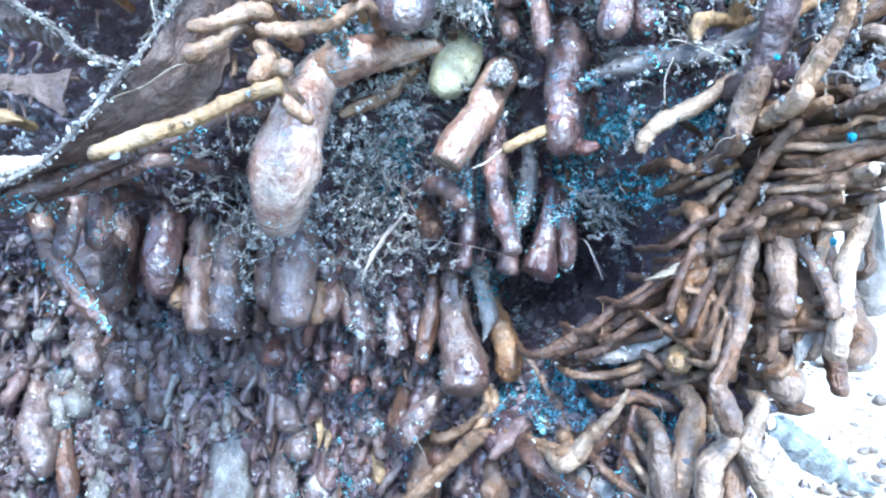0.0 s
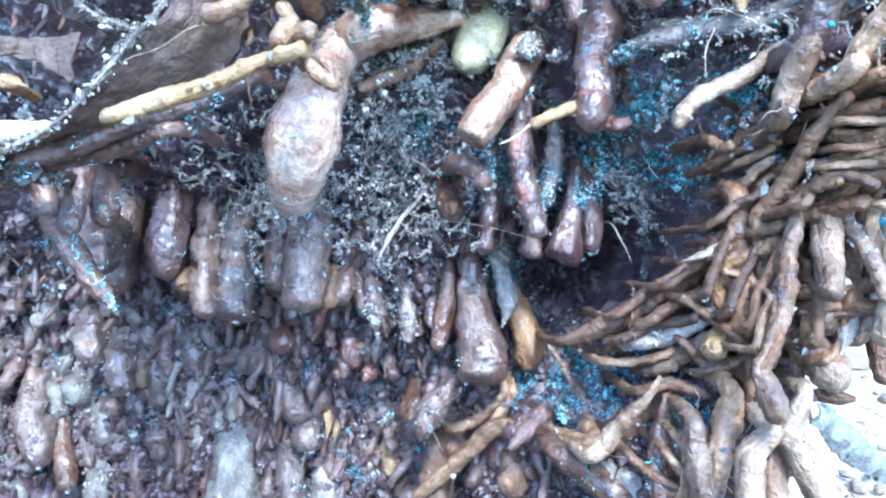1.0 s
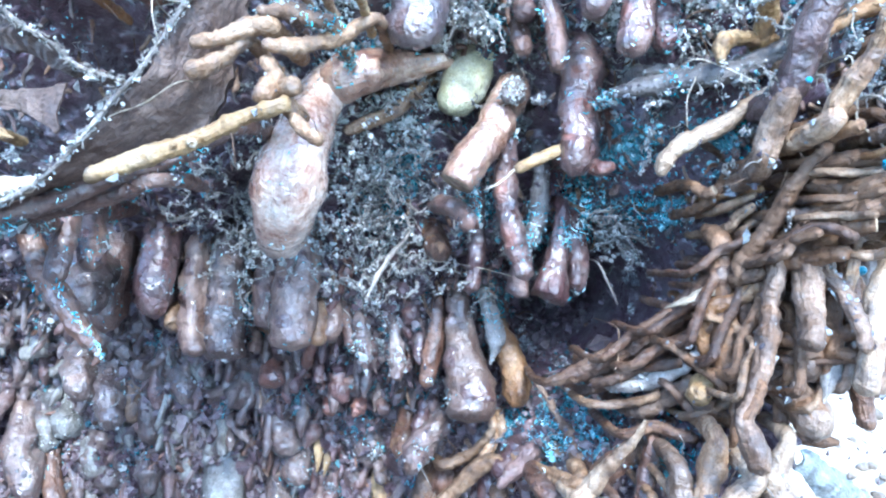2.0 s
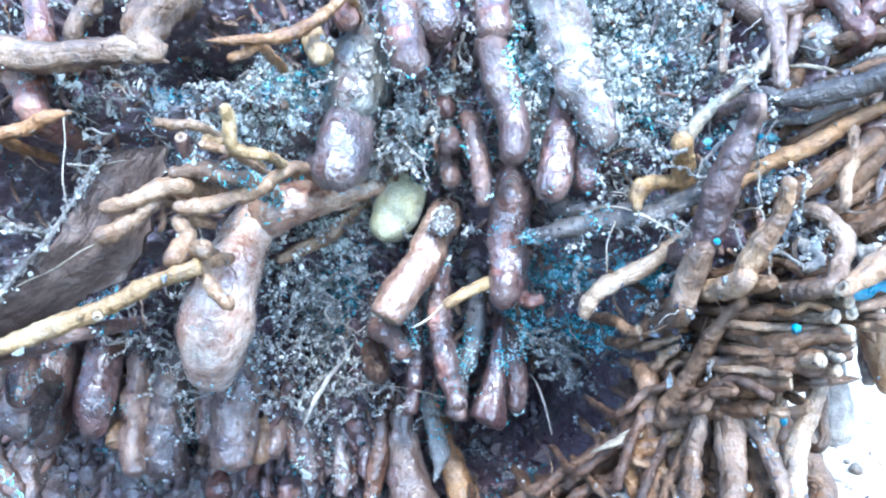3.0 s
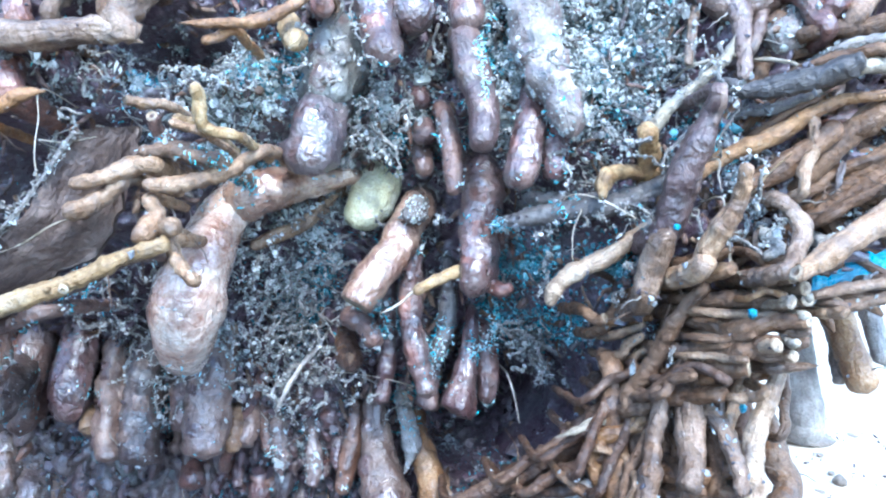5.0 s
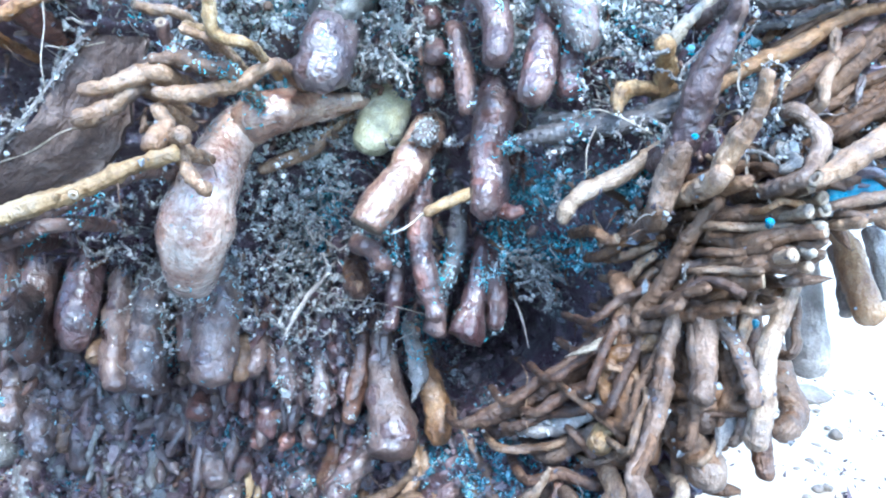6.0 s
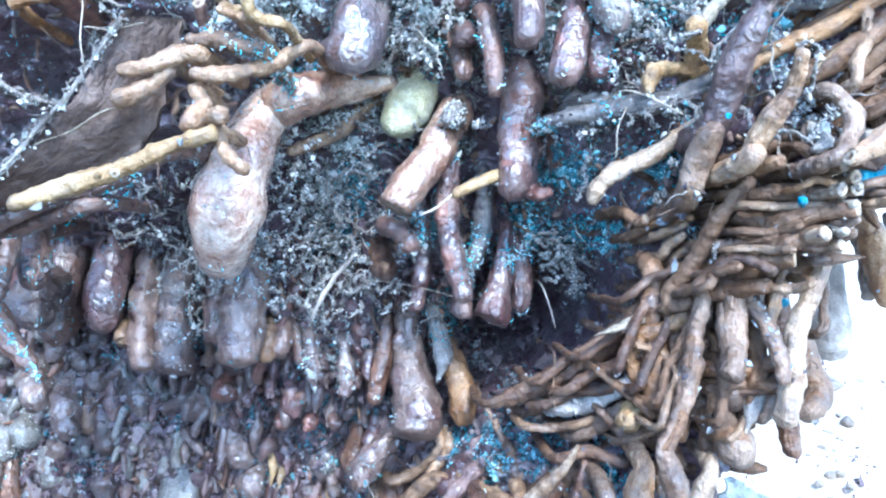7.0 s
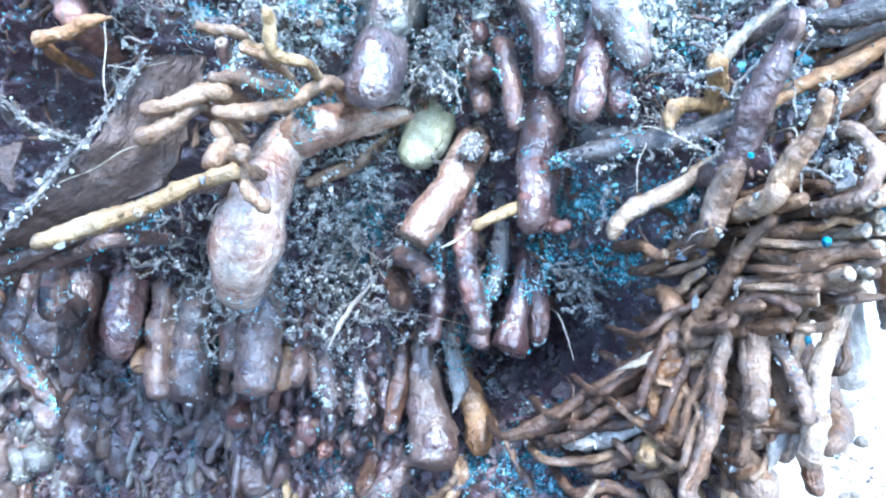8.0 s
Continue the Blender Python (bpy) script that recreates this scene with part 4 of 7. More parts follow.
root("stubby_root", "PALEM", "wgk", "pale mud-smeared stubby root hanging low in the bank", "root",
     (-304, 604, -83, 6.8), (-303, 600, -90, 7.6), (-300, 589, -108, 8.7), (-296, 580, -123, 10.1), (-292, 570, -138, 6.1))
root("stubby_root", "MUD", "wgk", "muddy brown stubby root hanging low in the bank", "root",
     (-184, 564, -38, 8.1), (-184, 560, -46, 9), (-183, 550, -64, 10.4), (-182, 540, -79, 11.6), (-176, 530, -95, 7.8))
root("stubby_root", "MUD", "wgk", "muddy brown stubby root hanging low in the bank", "root",
     (-261, 564, -39, 8.1), (-259, 560, -47, 9), (-257, 549, -64, 10.3), (-252, 538, -81, 11.6), (-246, 530, -93, 6.4))
root("stubby_root", "MUD", "wgk", "muddy brown stubby root hanging low in the bank", "root",
     (-240, 564, -52, 7.5), (-239, 560, -59, 8.3), (-237, 551, -76, 9.6), (-232, 540, -95, 10.9), (-224, 530, -112, 6.4))
root("stubby_root", "GREY", "wg", "grey-brown stubby root hanging low in the bank", "root",
     (-226, 574, -53, 7), (-225, 570, -60, 7.8), (-224, 560, -77, 9), (-221, 551, -92, 9.6), (-219, 540, -110, 5.1))
root("stubby_root", "RUST", "cg", "rusty brown stubby root hanging low in the bank", "root",
     (-204, 584, -72, 5.4), (-203, 580, -78, 6), (-203, 570, -95, 6.9), (-197, 560, -114, 9), (-190, 550, -130, 6.7))
root("stubby_root", "MUD", "wgk", "muddy brown stubby root hanging low in the bank", "root",
     (-313, 606, -104, 9), (-312, 580, -113, 9.9), (-310, 571, -130, 11.5), (-304, 562, -148, 12.8), (-294, 550, -169, 7.4))
root("stubby_root", "RUST", "rg", "rusty brown stubby root hanging low in the bank", "root",
     (-292, 600, -133, 4.8), (-291, 580, -138, 5.3), (-288, 570, -154, 6.1), (-280, 559, -172, 6.8), (-274, 550, -185, 5.2))
root("stubby_root", "MUD", "wgk", "muddy brown stubby root hanging low in the bank", "root",
     (-232, 584, -106, 6), (-232, 580, -112, 6.6), (-231, 572, -129, 7.7), (-225, 562, -152, 9.1), (-217, 550, -177, 6.7))
root("stubby_root", "PALEM", "wgk", "pale mud-smeared stubby root hanging low in the bank", "root",
     (-266, 584, -153, 6), (-265, 580, -159, 6.6), (-263, 571, -175, 7.7), (-258, 560, -193, 9), (-253, 550, -209, 7.4))
root("stubby_root", "MUD", "rgk", "muddy brown stubby root hanging low in the bank", "root",
     (-110, 544, -69, 6.7), (-110, 540, -76, 7.4), (-111, 531, -92, 8.6), (-108, 519, -111, 10.5), (-101, 510, -125, 8.2))
root("root_stub", "STRAW", "tg", "straw-coloured split root stub low in the bank", "root stub",
     (-84, 535, -104, 2.8), (-84, 530, -107, 3.1), (-85, 521, -121, 4.2), (-85, 510, -136, 3.4))
root("root_stub", "STRAW", "tg", "straw-coloured split root stub low in the bank", "root stub",
     (-78, 535, -109, 2.4), (-78, 530, -111, 2.7), (-78, 521, -125, 3.4), (-80, 510, -139, 2.6))
root("stubby_root", "MUD", "rgk", "muddy brown stubby root hanging low in the bank", "root",
     (-99, 544, -104, 7.2), (-99, 540, -111, 8), (-99, 527, -126, 9.2), (-99, 519, -136, 10.5), (-95, 510, -145, 5.5))
root("stubby_root", "MUD", "wgk", "muddy brown stubby root hanging low in the bank", "root",
     (-46, 544, -70, 9.5), (-47, 540, -79, 10.5), (-49, 531, -96, 12.2), (-49, 522, -113, 14), (-51, 510, -133, 9.6))
root("root_stub", "STRAW", "g", "straw-coloured split root stub low in the bank", "root stub",
     (-37, 534, -121, 4.9), (-37, 530, -126, 5.4), (-40, 521, -142, 8.4), (-43, 510, -161, 5.2))
root("stubby_root", "PALEM", "wgk", "pale mud-smeared stubby root hanging low in the bank", "root",
     (-83, 554, -130, 7.4), (-83, 550, -137, 8.2), (-84, 540, -153, 9.5), (-85, 529, -169, 12.1), (-84, 515, -187, 10.4))
root("stubby_root", "MUD", "wgk", "muddy brown stubby root hanging low in the bank", "root",
     (-116, 554, -127, 6.8), (-116, 550, -134, 7.6), (-116, 540, -149, 8.7), (-112, 529, -165, 10), (-107, 515, -184, 9))
root("stubby_root", "RUST", "rg", "rusty brown stubby root hanging low in the bank", "root",
     (-22, 504, -79, 5.7), (-23, 500, -85, 6.3), (-24, 487, -99, 7.2), (-26, 478, -109, 8.3), (-24, 470, -117, 5.7))
root("stubby_root", "RUST", "wg", "rusty brown stubby root hanging low in the bank", "root",
     (0, 494, -86, 7.6), (-1, 490, -94, 8.4), (-3, 481, -108, 9.7), (0, 470, -123, 10.7), (-3, 460, -137, 7.4))
root("stubby_root", "GREY", "wg", "grey-brown stubby root hanging low in the bank", "root",
     (-7, 493, -114, 5.9), (-8, 480, -120, 6.6), (-10, 471, -133, 7.6), (-13, 462, -148, 9.3), (-16, 450, -164, 9.7))
root("root_bud", "RUST", "r", "rusty brown small rounded root bud", "root bud",
     (-61, 501, -63, 4.5), (-61, 490, -67, 5), (-59, 476, -74, 7.6))
root("root_bud", "RED", "r", "red-brown small rounded root bud", "root bud",
     (-79, 511, -67, 2.3), (-79, 490, -69, 2.5), (-78, 478, -74, 3.1))
root("root_bud", "RED", "r", "red-brown small rounded root bud", "root bud",
     (-53, 509, -78, 3.2), (-53, 490, -81, 3.6), (-54, 476, -89, 5.6))
root("root_bud", "RED", "r", "red-brown small rounded root bud", "root bud",
     (-68, 501, -61, 3.2), (-68, 490, -64, 3.6), (-68, 476, -70, 4.5))
root("root_bud", "RED", "r", "red-brown small rounded root bud", "root bud",
     (-90, 509, -60, 2.6), (-89, 490, -62, 2.9), (-87, 480, -68, 3.5))
root("root_bud", "RED", "r", "red-brown small rounded root bud", "root bud",
     (-70, 494, -45, 3.2), (-71, 490, -48, 3.6), (-74, 480, -54, 4.2))
root("root_bud", "RED", "r", "red-brown small rounded root bud", "root bud",
     (-113, 517, -58, 6.4), (-111, 490, -64, 7.1), (-107, 480, -75, 9.1))
root("root_bud", "WET", "r", "glossy wet purple-brown small rounded root bud", "root bud",
     (-44, 508, -82, 3.2), (-42, 490, -85, 3.6), (-38, 480, -91, 4.9))
root("root_bud", "RED", "r", "red-brown small rounded root bud", "root bud",
     (-77, 522, -84, 3.3), (-75, 495, -86, 3.6), (-72, 480, -90, 4.6))
root("root_bud", "TAN", "r", "dry tan small rounded root bud", "root bud",
     (-68, 464, -4, 3), (-68, 460, -7, 3.4), (-69, 446, -14, 4.2))
root("thin_root", "TAN", "", "dry tan thin root crossing others low in the bank", "root",
     (-24, 450, -154, 3.9), (-4, 443, -134, 4.5), (9, 439, -121, 4.5), (23, 434, -108, 4.7), (37, 430, -113, 3.4), (40, 443, -114, 3.1))
root("thin_root", "TAN", "t", "dry tan thin root crossing others low in the bank", "root",
     (30, 462, -80, 2.3), (30, 445, -82, 2.6), (32, 441, -94, 3.2), (36, 437, -106, 3.5), (34, 433, -118, 3.2), (42, 430, -122, 1.6))
root("thin_root", "TAN", "", "dry tan thin root crossing others low in the bank", "root",
     (25, 465, -83, 2.3), (25, 445, -85, 2.6), (26, 441, -97, 2.9), (18, 436, -107, 2.9))
root("thin_root", "TAN", "", "dry tan thin root crossing others low in the bank", "root",
     (32, 454, -103, 3.1), (35, 435, -103, 3.5), (48, 404, -105, 4.1), (62, 370, -101, 4.3), (65, 409, -100, 3.9))
root("thin_root", "TAN", "", "dry tan thin root crossing others low in the bank", "root",
     (38, 447, -103, 2.3), (40, 440, -102, 2.6), (54, 422, -96, 4), (68, 400, -96, 2.9), (71, 404, -96, 2.6))
root("thin_root", "GREY", "", "grey-brown thin root crossing others low in the bank", "root",
     (47, 468, -59, 1.4), (47, 425, -60, 1.5), (58, 413, -77, 2.4), (65, 403, -92, 3.2), (71, 395, -102, 2.6), (73, 399, -104, 2.3))
root("thin_root", "GREY", "r", "grey-brown thin root crossing others low in the bank", "root",
     (36, 449, -119, 4.1), (37, 445, -122, 4.5), (40, 440, -131, 5.1), (44, 434, -138, 4.4))
root("thin_root", "TAN", "", "dry tan thin root crossing others low in the bank", "root",
     (-6, 493, -115, 2.7), (-4, 450, -114, 3), (8, 447, -109, 3.3), (16, 444, -103, 2.6), (25, 440, -92, 2.6), (26, 462, -91, 2.3))
root("thin_root", "MUD", "k", "muddy brown thin root crossing others low in the bank", "root",
     (0, 483, -87, 5.9), (-4, 450, -91, 6.6), (-17, 444, -103, 7.1), (-21, 440, -112, 5.1), (-24, 490, -116, 4.6))
root("split_root", "TANP", "g", "pale tan root split to a pointed end", "root",
     (84, 340, -64, 1), (80, 344, -73, 2.2), (71, 351, -87, 3.6), (64, 356, -98, 4.4), (56, 360, -104, 3.4), (54, 410, -106, 3))
root("root", "RUST", "", "rusty brown root bending down across the bank", "root",
     (120, 364, -64, 7), (114, 360, -68, 7.8), (96, 368, -81, 8), (79, 375, -93, 7.1), (67, 380, -105, 5.5), (63, 412, -108, 5))
root("root", "RUST", "", "rusty brown root bending down across the bank", "root",
     (43, 439, -106, 5.1), (47, 390, -109, 5.7), (62, 384, -119, 7.2), (77, 377, -129, 8.2), (89, 370, -142, 8.1), (94, 397, -148, 7.2))
root("root", "RUST", "", "rusty brown root bending down across the bank", "root",
     (90, 382, -71, 3.2), (90, 350, -74, 3.5), (86, 347, -88, 4), (84, 344, -103, 4), (85, 340, -121, 3.7), (85, 386, -125, 3.3))
root("torn_root", "PALEG", "wg", "pale grey torn root shred", "root",
     (70, 402, -114, 3.5), (74, 380, -116, 3.9), (82, 375, -120, 6), (86, 370, -129, 5.9))
root("torn_root", "PALEG", "wg", "pale grey torn root shred", "root",
     (54, 434, -135, 5.1), (59, 430, -137, 5.6), (67, 425, -142, 6.2), (70, 420, -152, 5.5))
root("torn_root", "GREY", "w", "grey-brown torn root shred", "root",
     (31, 457, -128, 6.4), (30, 440, -134, 7.1), (28, 430, -147, 8.1))
root("curving_root", "BROWND", "", "dull brown long root curving round the hollow, darkened for shade", "root",
     (117, 380, 4, 4), (115, 330, 1, 4.5), (107, 337, -8, 5.4), (94, 349, -24, 5.8), (80, 360, -36, 5.3), (64, 370, -47, 4.6), (45, 380, -54, 2.1), (43, 430, -55, 1.9))
root("curving_root", "BROWND", "", "dull brown long root curving round the hollow, darkened for shade", "root",
     (105, 400, -37, 3.1), (102, 350, -38, 3.4), (93, 360, -45, 4), (80, 372, -51, 4.1), (64, 385, -59, 2.6), (62, 435, -60, 2.4))
root("curving_root", "BROWND", "", "dull brown long root curving round the hollow, darkened for shade", "root",
     (110, 395, -21, 3.1), (108, 345, -23, 3.4), (97, 358, -34, 4), (83, 372, -43, 4.1), (73, 380, -48, 2.8), (70, 430, -49, 2.5))
root("knotty_root", "PALEG", "w", "pale grey knotty root curving round the hollow", "root",
     (109, 385, -31, 3), (107, 335, -33, 3.3), (100, 342, -41, 3.8), (90, 351, -49, 4.3), (76, 360, -52, 3.3), (73, 410, -53, 3))
root("knotty_root", "GREY", "w", "grey-brown knotty root curving round the hollow", "root",
     (106, 380, -45, 3), (104, 340, -47, 3.3), (95, 350, -56, 4.3), (85, 360, -63, 4), (82, 405, -65, 3.6))
root("bark_flake", "PALE", "tg", "bleached pale torn bark flake", "bark",
     (115, 382, -4, 1.7), (113, 332, -5, 1.9), (105, 330, -8, 2.4), (97, 328, -11, 1.7), (87, 326, -14, 0.5))
root("bent_root", "ORANGE", "", "orange-brown root bent round a joint", "root",
     (127, 362, 3, 2.7), (125, 320, 0, 3), (118, 324, -10, 3.7), (108, 328, -15, 4), (105, 331, -25, 3.6), (108, 334, -37, 2.7), (108, 384, -39, 2.4))
root("root_knot", "STRAW", "r", "straw-coloured rounded root knot", "root stub",
     (116, 367, -39, 3.5), (113, 338, -41, 3.9), (105, 331, -47, 5.3), (100, 324, -53, 5.1))
root("root", "BROWN", "", "dull brown root behind the mat", "root",
     (125, 373, -12, 3.8), (123, 340, -15, 4.2), (119, 335, -27, 4.1), (112, 330, -39, 3.6), (110, 375, -42, 3.3))
root("root", "BROWN", "", "dull brown root behind the mat", "root",
     (105, 368, -55, 4.5), (109, 340, -57, 5), (120, 337, -61, 5.4), (125, 334, -68, 4.1), (127, 338, -71, 3.7))
root("slanting_root", "BROWNT", "", "tan-brown root slanting across the mat", "root",
     (140, 326, 52, 2.5), (139, 294, 50, 2.8), (136, 298, 44, 3), (131, 303, 35, 3.3), (127, 309, 24, 3.8), (123, 315, 14, 4.1), (117, 320, 5, 3.5), (117, 324, -3, 2.6), (116, 374, -6, 2.3))
root("root", "BROWN", "", "dull brown long root lying across the mat", "root",
     (166, 320, 18, 3.7), (163, 304, 17, 4.1), (148, 309, 14, 4.2), (132, 313, 6, 4), (117, 318, -1, 2.7), (115, 368, -3, 2.5))
root("root", "BROWN", "", "dull brown long root lying across the mat", "root",
     (163, 327, -15, 2.6), (161, 300, -16, 2.9), (146, 304, -23, 3), (130, 308, -25, 3.4), (127, 358, -26, 3.1))
root("wavy_root", "GREY", "wp", "grey-brown wavy root hanging down the flank", "root",
     (127, 358, 7, 2.8), (126, 310, 5, 3.1), (124, 306, -8, 3.9), (120, 301, -21, 4), (117, 298, -31, 3.8), (111, 293, -44, 3.3), (106, 290, -52, 3.5), (107, 286, -61, 5), (109, 282, -71, 4.6))
root("hanging_root", "GREY", "o", "grey-brown root hanging beside the wavy one", "root",
     (135, 344, 6, 2.5), (135, 310, 4, 2.8), (134, 303, -7, 4.1), (133, 294, -18, 4.9), (129, 288, -26, 4.6))
root("hanging_root", "GREY", "", "grey-brown root hanging down the sunlit flank", "root",
     (139, 338, 7, 2.1), (140, 305, 6, 2.3), (143, 302, 2, 2.7), (147, 298, -4, 3.2), (149, 291, -15, 3.2), (149, 284, -27, 2.7))
root("hanging_root", "GREY", "", "grey-brown root hanging down the sunlit flank", "root",
     (136, 340, 14, 3), (136, 305, 11, 3.3), (137, 301, -4, 4.5), (135, 297, -16, 4.8), (133, 294, -26, 4.4))
root("hanging_root", "TANP", "", "pale tan root hanging down the sunlit flank", "root",
     (170, 318, 26, 2.4), (170, 296, 23, 2.7), (168, 295, 17, 3), (163, 294, 5, 3.6), (156, 293, -11, 4.4), (154, 291, -28, 4.8), (152, 290, -44, 4.7))
root("hanging_root", "TAN", "", "dry tan root hanging down the sunlit flank", "root",
     (159, 321, 20, 2.2), (159, 304, 18, 2.5), (155, 302, 9, 2.5), (150, 298, -2, 2.4), (148, 296, -9, 2))
root("hanging_root", "BROWN", "", "dull brown root hanging down the sunlit flank", "root",
     (149, 329, -4, 3.4), (148, 310, -8, 3.8), (148, 307, -18, 3.8), (145, 304, -29, 3.3), (144, 330, -32, 3))
root("hanging_root", "GREY", "", "grey-brown root hanging down the sunlit flank", "root",
     (187, 334, 15, 1.6), (187, 330, 13, 1.8), (183, 321, 2, 2), (175, 310, -10, 2.1), (174, 330, -12, 1.9))
root("hanging_root", "BROWN", "", "dull brown root hanging down the sunlit flank", "root",
     (128, 350, -30, 2.7), (131, 310, -30, 2.9), (143, 305, -29, 3.3), (156, 300, -30, 2.9), (159, 327, -30, 2.6))
root("hanging_root", "GREY", "w", "grey-brown root hanging down the sunlit flank", "root",
     (206, 389, -14, 4.8), (206, 385, -18, 5.3), (205, 376, -33, 6.7), (206, 368, -45, 6.5), (193, 360, -56, 5.9))
root("blunt_root", "GREYB", "rp", "smooth grey fat blunt root tip hanging over the sand", "root",
     (254, 454, 39, 7.9), (253, 450, 28, 8.8), (251, 445, 4, 10.7), (250, 438, -22, 11.8), (248, 434, -39, 11.4))
root("drooping_root", "AMBER", "r", "orange-tan drooping root over the sunlit sand", "root",
     (263, 434, 46, 5.3), (264, 430, 41, 5.8), (267, 426, 32, 7.1), (268, 420, 16, 7.9), (270, 414, 1, 8.4), (271, 410, -7, 6.8))
root("drooping_root", "GREYB", "r", "smooth grey drooping root over the sunlit sand", "root",
     (266, 444, 35, 3.6), (266, 440, 31, 4), (267, 435, 18, 3.9), (265, 431, 9, 3.6), (267, 426, -4, 4.8))
root("drooping_root", "PALEG", "r", "pale grey drooping root over the sunlit sand", "root",
     (308, 474, 47, 5.8), (308, 470, 41, 6.4), (309, 465, 23, 6.3), (312, 460, 3, 5.9))
root("root", "TAN", "r", "dry tan root of the dense mat ending at the flank", "root",
     (130, 306, 51, 2.2), (138, 294, 53, 2.6), (145, 283, 56, 2.4), (147, 320, 57, 2.1))
root("root", "BROWN", "o", "dull brown root of the dense mat ending at the flank", "root",
     (133, 334, 45, 2.3), (135, 303, 45, 2.5), (151, 289, 44, 3.6), (164, 275, 43, 3.5))
root("root", "ORANGE", "o", "orange-brown root of the dense mat ending at the flank", "root",
     (148, 322, 44, 1.2), (149, 280, 45, 1.3), (154, 274, 48, 1.6), (159, 268, 46, 1.4))
root("root", "BROWN", "", "dull brown root of the dense mat ending at the flank", "root",
     (132, 337, 39, 3), (135, 312, 38, 3.4), (146, 297, 34, 3.4), (152, 289, 37, 2.8), (154, 319, 38, 2.5))
root("root", "BROWN", "c", "dull brown root of the dense mat ending at the flank", "root",
     (147, 325, 33, 3.4), (150, 286, 34, 3.8), (159, 278, 37, 3.2), (167, 270, 37, 2.4))
root("root", "GREY", "o", "grey-brown root of the dense mat ending at the flank", "root",
     (159, 319, 28, 2.8), (162, 292, 28, 3.1), (167, 284, 28, 3), (171, 278, 29, 2))
root("root", "BROWN", "", "dull brown root of the dense mat ending at the flank", "root",
     (127, 348, 25, 2.2), (129, 312, 25, 2.4), (141, 299, 26, 2.7), (149, 289, 29, 2.4), (151, 323, 30, 2.2))
root("root", "BROWN", "o", "dull brown root of the dense mat ending at the flank", "root",
     (144, 329, 25, 3.1), (147, 290, 25, 3.5), (154, 281, 27, 3.9), (159, 274, 29, 3.4))
root("root", "BROWN", "t", "dull brown root of the dense mat ending at the flank", "root",
     (128, 351, 15, 2), (130, 312, 16, 2.2), (139, 297, 21, 2.3), (145, 287, 25, 0.9))
root("root", "BROWN", "c", "dull brown root of the dense mat ending at the flank", "root",
     (134, 344, 10, 3.9), (137, 307, 12, 4.4), (146, 293, 18, 4.7), (151, 283, 20, 3.7))
root("root", "BROWN", "", "dull brown root of the dense mat ending at the flank", "root",
     (125, 364, 5, 3.4), (128, 314, 6, 3.7), (137, 301, 7, 3.6), (144, 291, 10, 2.8), (147, 329, 10, 2.5))
root("root", "GREY", "t", "grey-brown root of the dense mat ending at the flank", "root",
     (158, 322, 19, 1.9), (159, 290, 19, 2.1), (166, 286, 20, 2.4), (176, 280, 21, 0.8))
root("root", "PALE", "o", "bleached pale root of the dense mat ending at the flank", "root",
     (170, 311, 51, 1.4), (169, 284, 50, 1.5), (169, 276, 47, 2), (167, 270, 45, 1.5))
root("root", "TAN", "", "dry tan root of the dense mat ending at the flank", "root",
     (173, 314, 40, 1.8), (174, 284, 40, 2), (177, 273, 40, 2.3), (178, 268, 41, 1.6), (179, 313, 43, 1.4))
root("root", "GREY", "", "grey-brown root of the dense mat ending at the flank", "root",
     (174, 312, 45, 1.5), (176, 275, 44, 1.6), (185, 273, 43, 2.1), (200, 270, 48, 2.1), (202, 320, 48, 1.9))
root("root", "GREY", "", "grey-brown root of the dense mat ending at the flank", "root",
     (168, 312, 46, 1.5), (170, 275, 46, 1.6), (181, 273, 49, 2.3), (200, 270, 52, 1.9), (202, 319, 52, 1.8))
root("root", "ORANGE", "r", "orange-brown short root in a fan beside the mat", "root",
     (111, 366, 34, 1.7), (113, 336, 34, 1.9), (120, 331, 35, 1.9), (129, 324, 36, 1.5))
root("root", "TAN", "r", "dry tan short root in a fan beside the mat", "root",
     (113, 369, 27, 1.9), (114, 336, 28, 2.2), (120, 329, 31, 2.1), (125, 322, 34, 1.4))
root("root", "TAN", "r", "dry tan short root in a fan beside the mat", "root",
     (114, 375, 18, 1.9), (116, 336, 19, 2.2), (120, 328, 25, 2.3), (124, 322, 30, 1.7))
root("root", "TAN", "r", "dry tan short root in a fan beside the mat", "root",
     (120, 366, 16, 1.7), (121, 336, 17, 1.9), (126, 329, 22, 2.1), (130, 324, 23, 1.7))
root("root", "BROWN", "", "dull brown short root in a fan beside the mat", "root",
     (108, 377, 28, 2.4), (109, 340, 30, 2.6), (120, 334, 43, 4.7), (128, 330, 48, 4.7), (132, 334, 50, 4.2))
root("root", "BROWN", "c", "dull brown short root in a fan beside the mat", "root",
     (100, 380, 40, 2.4), (102, 340, 39, 2.6), (107, 333, 35, 2.6), (110, 330, 36, 2.3))
root("root", "BROWN", "", "dull brown short root in a fan beside the mat", "root",
     (141, 338, 29, 1.9), (143, 334, 29, 2.1), (150, 329, 32, 2.5), (157, 324, 33, 2.3), (159, 328, 34, 2.1))
root("root", "BROWN", "", "dull brown short root in a fan beside the mat", "root",
     (136, 337, 23, 2.3), (138, 330, 23, 2.5), (151, 325, 22, 2.9), (161, 320, 27, 1.6), (162, 324, 27, 1.5))
root("root", "BROWN", "", "dull brown short root in a fan beside the mat", "root",
     (147, 334, 34, 3), (150, 330, 35, 3.4), (158, 324, 37, 3.3), (168, 316, 38, 2.8), (171, 320, 39, 2.6))
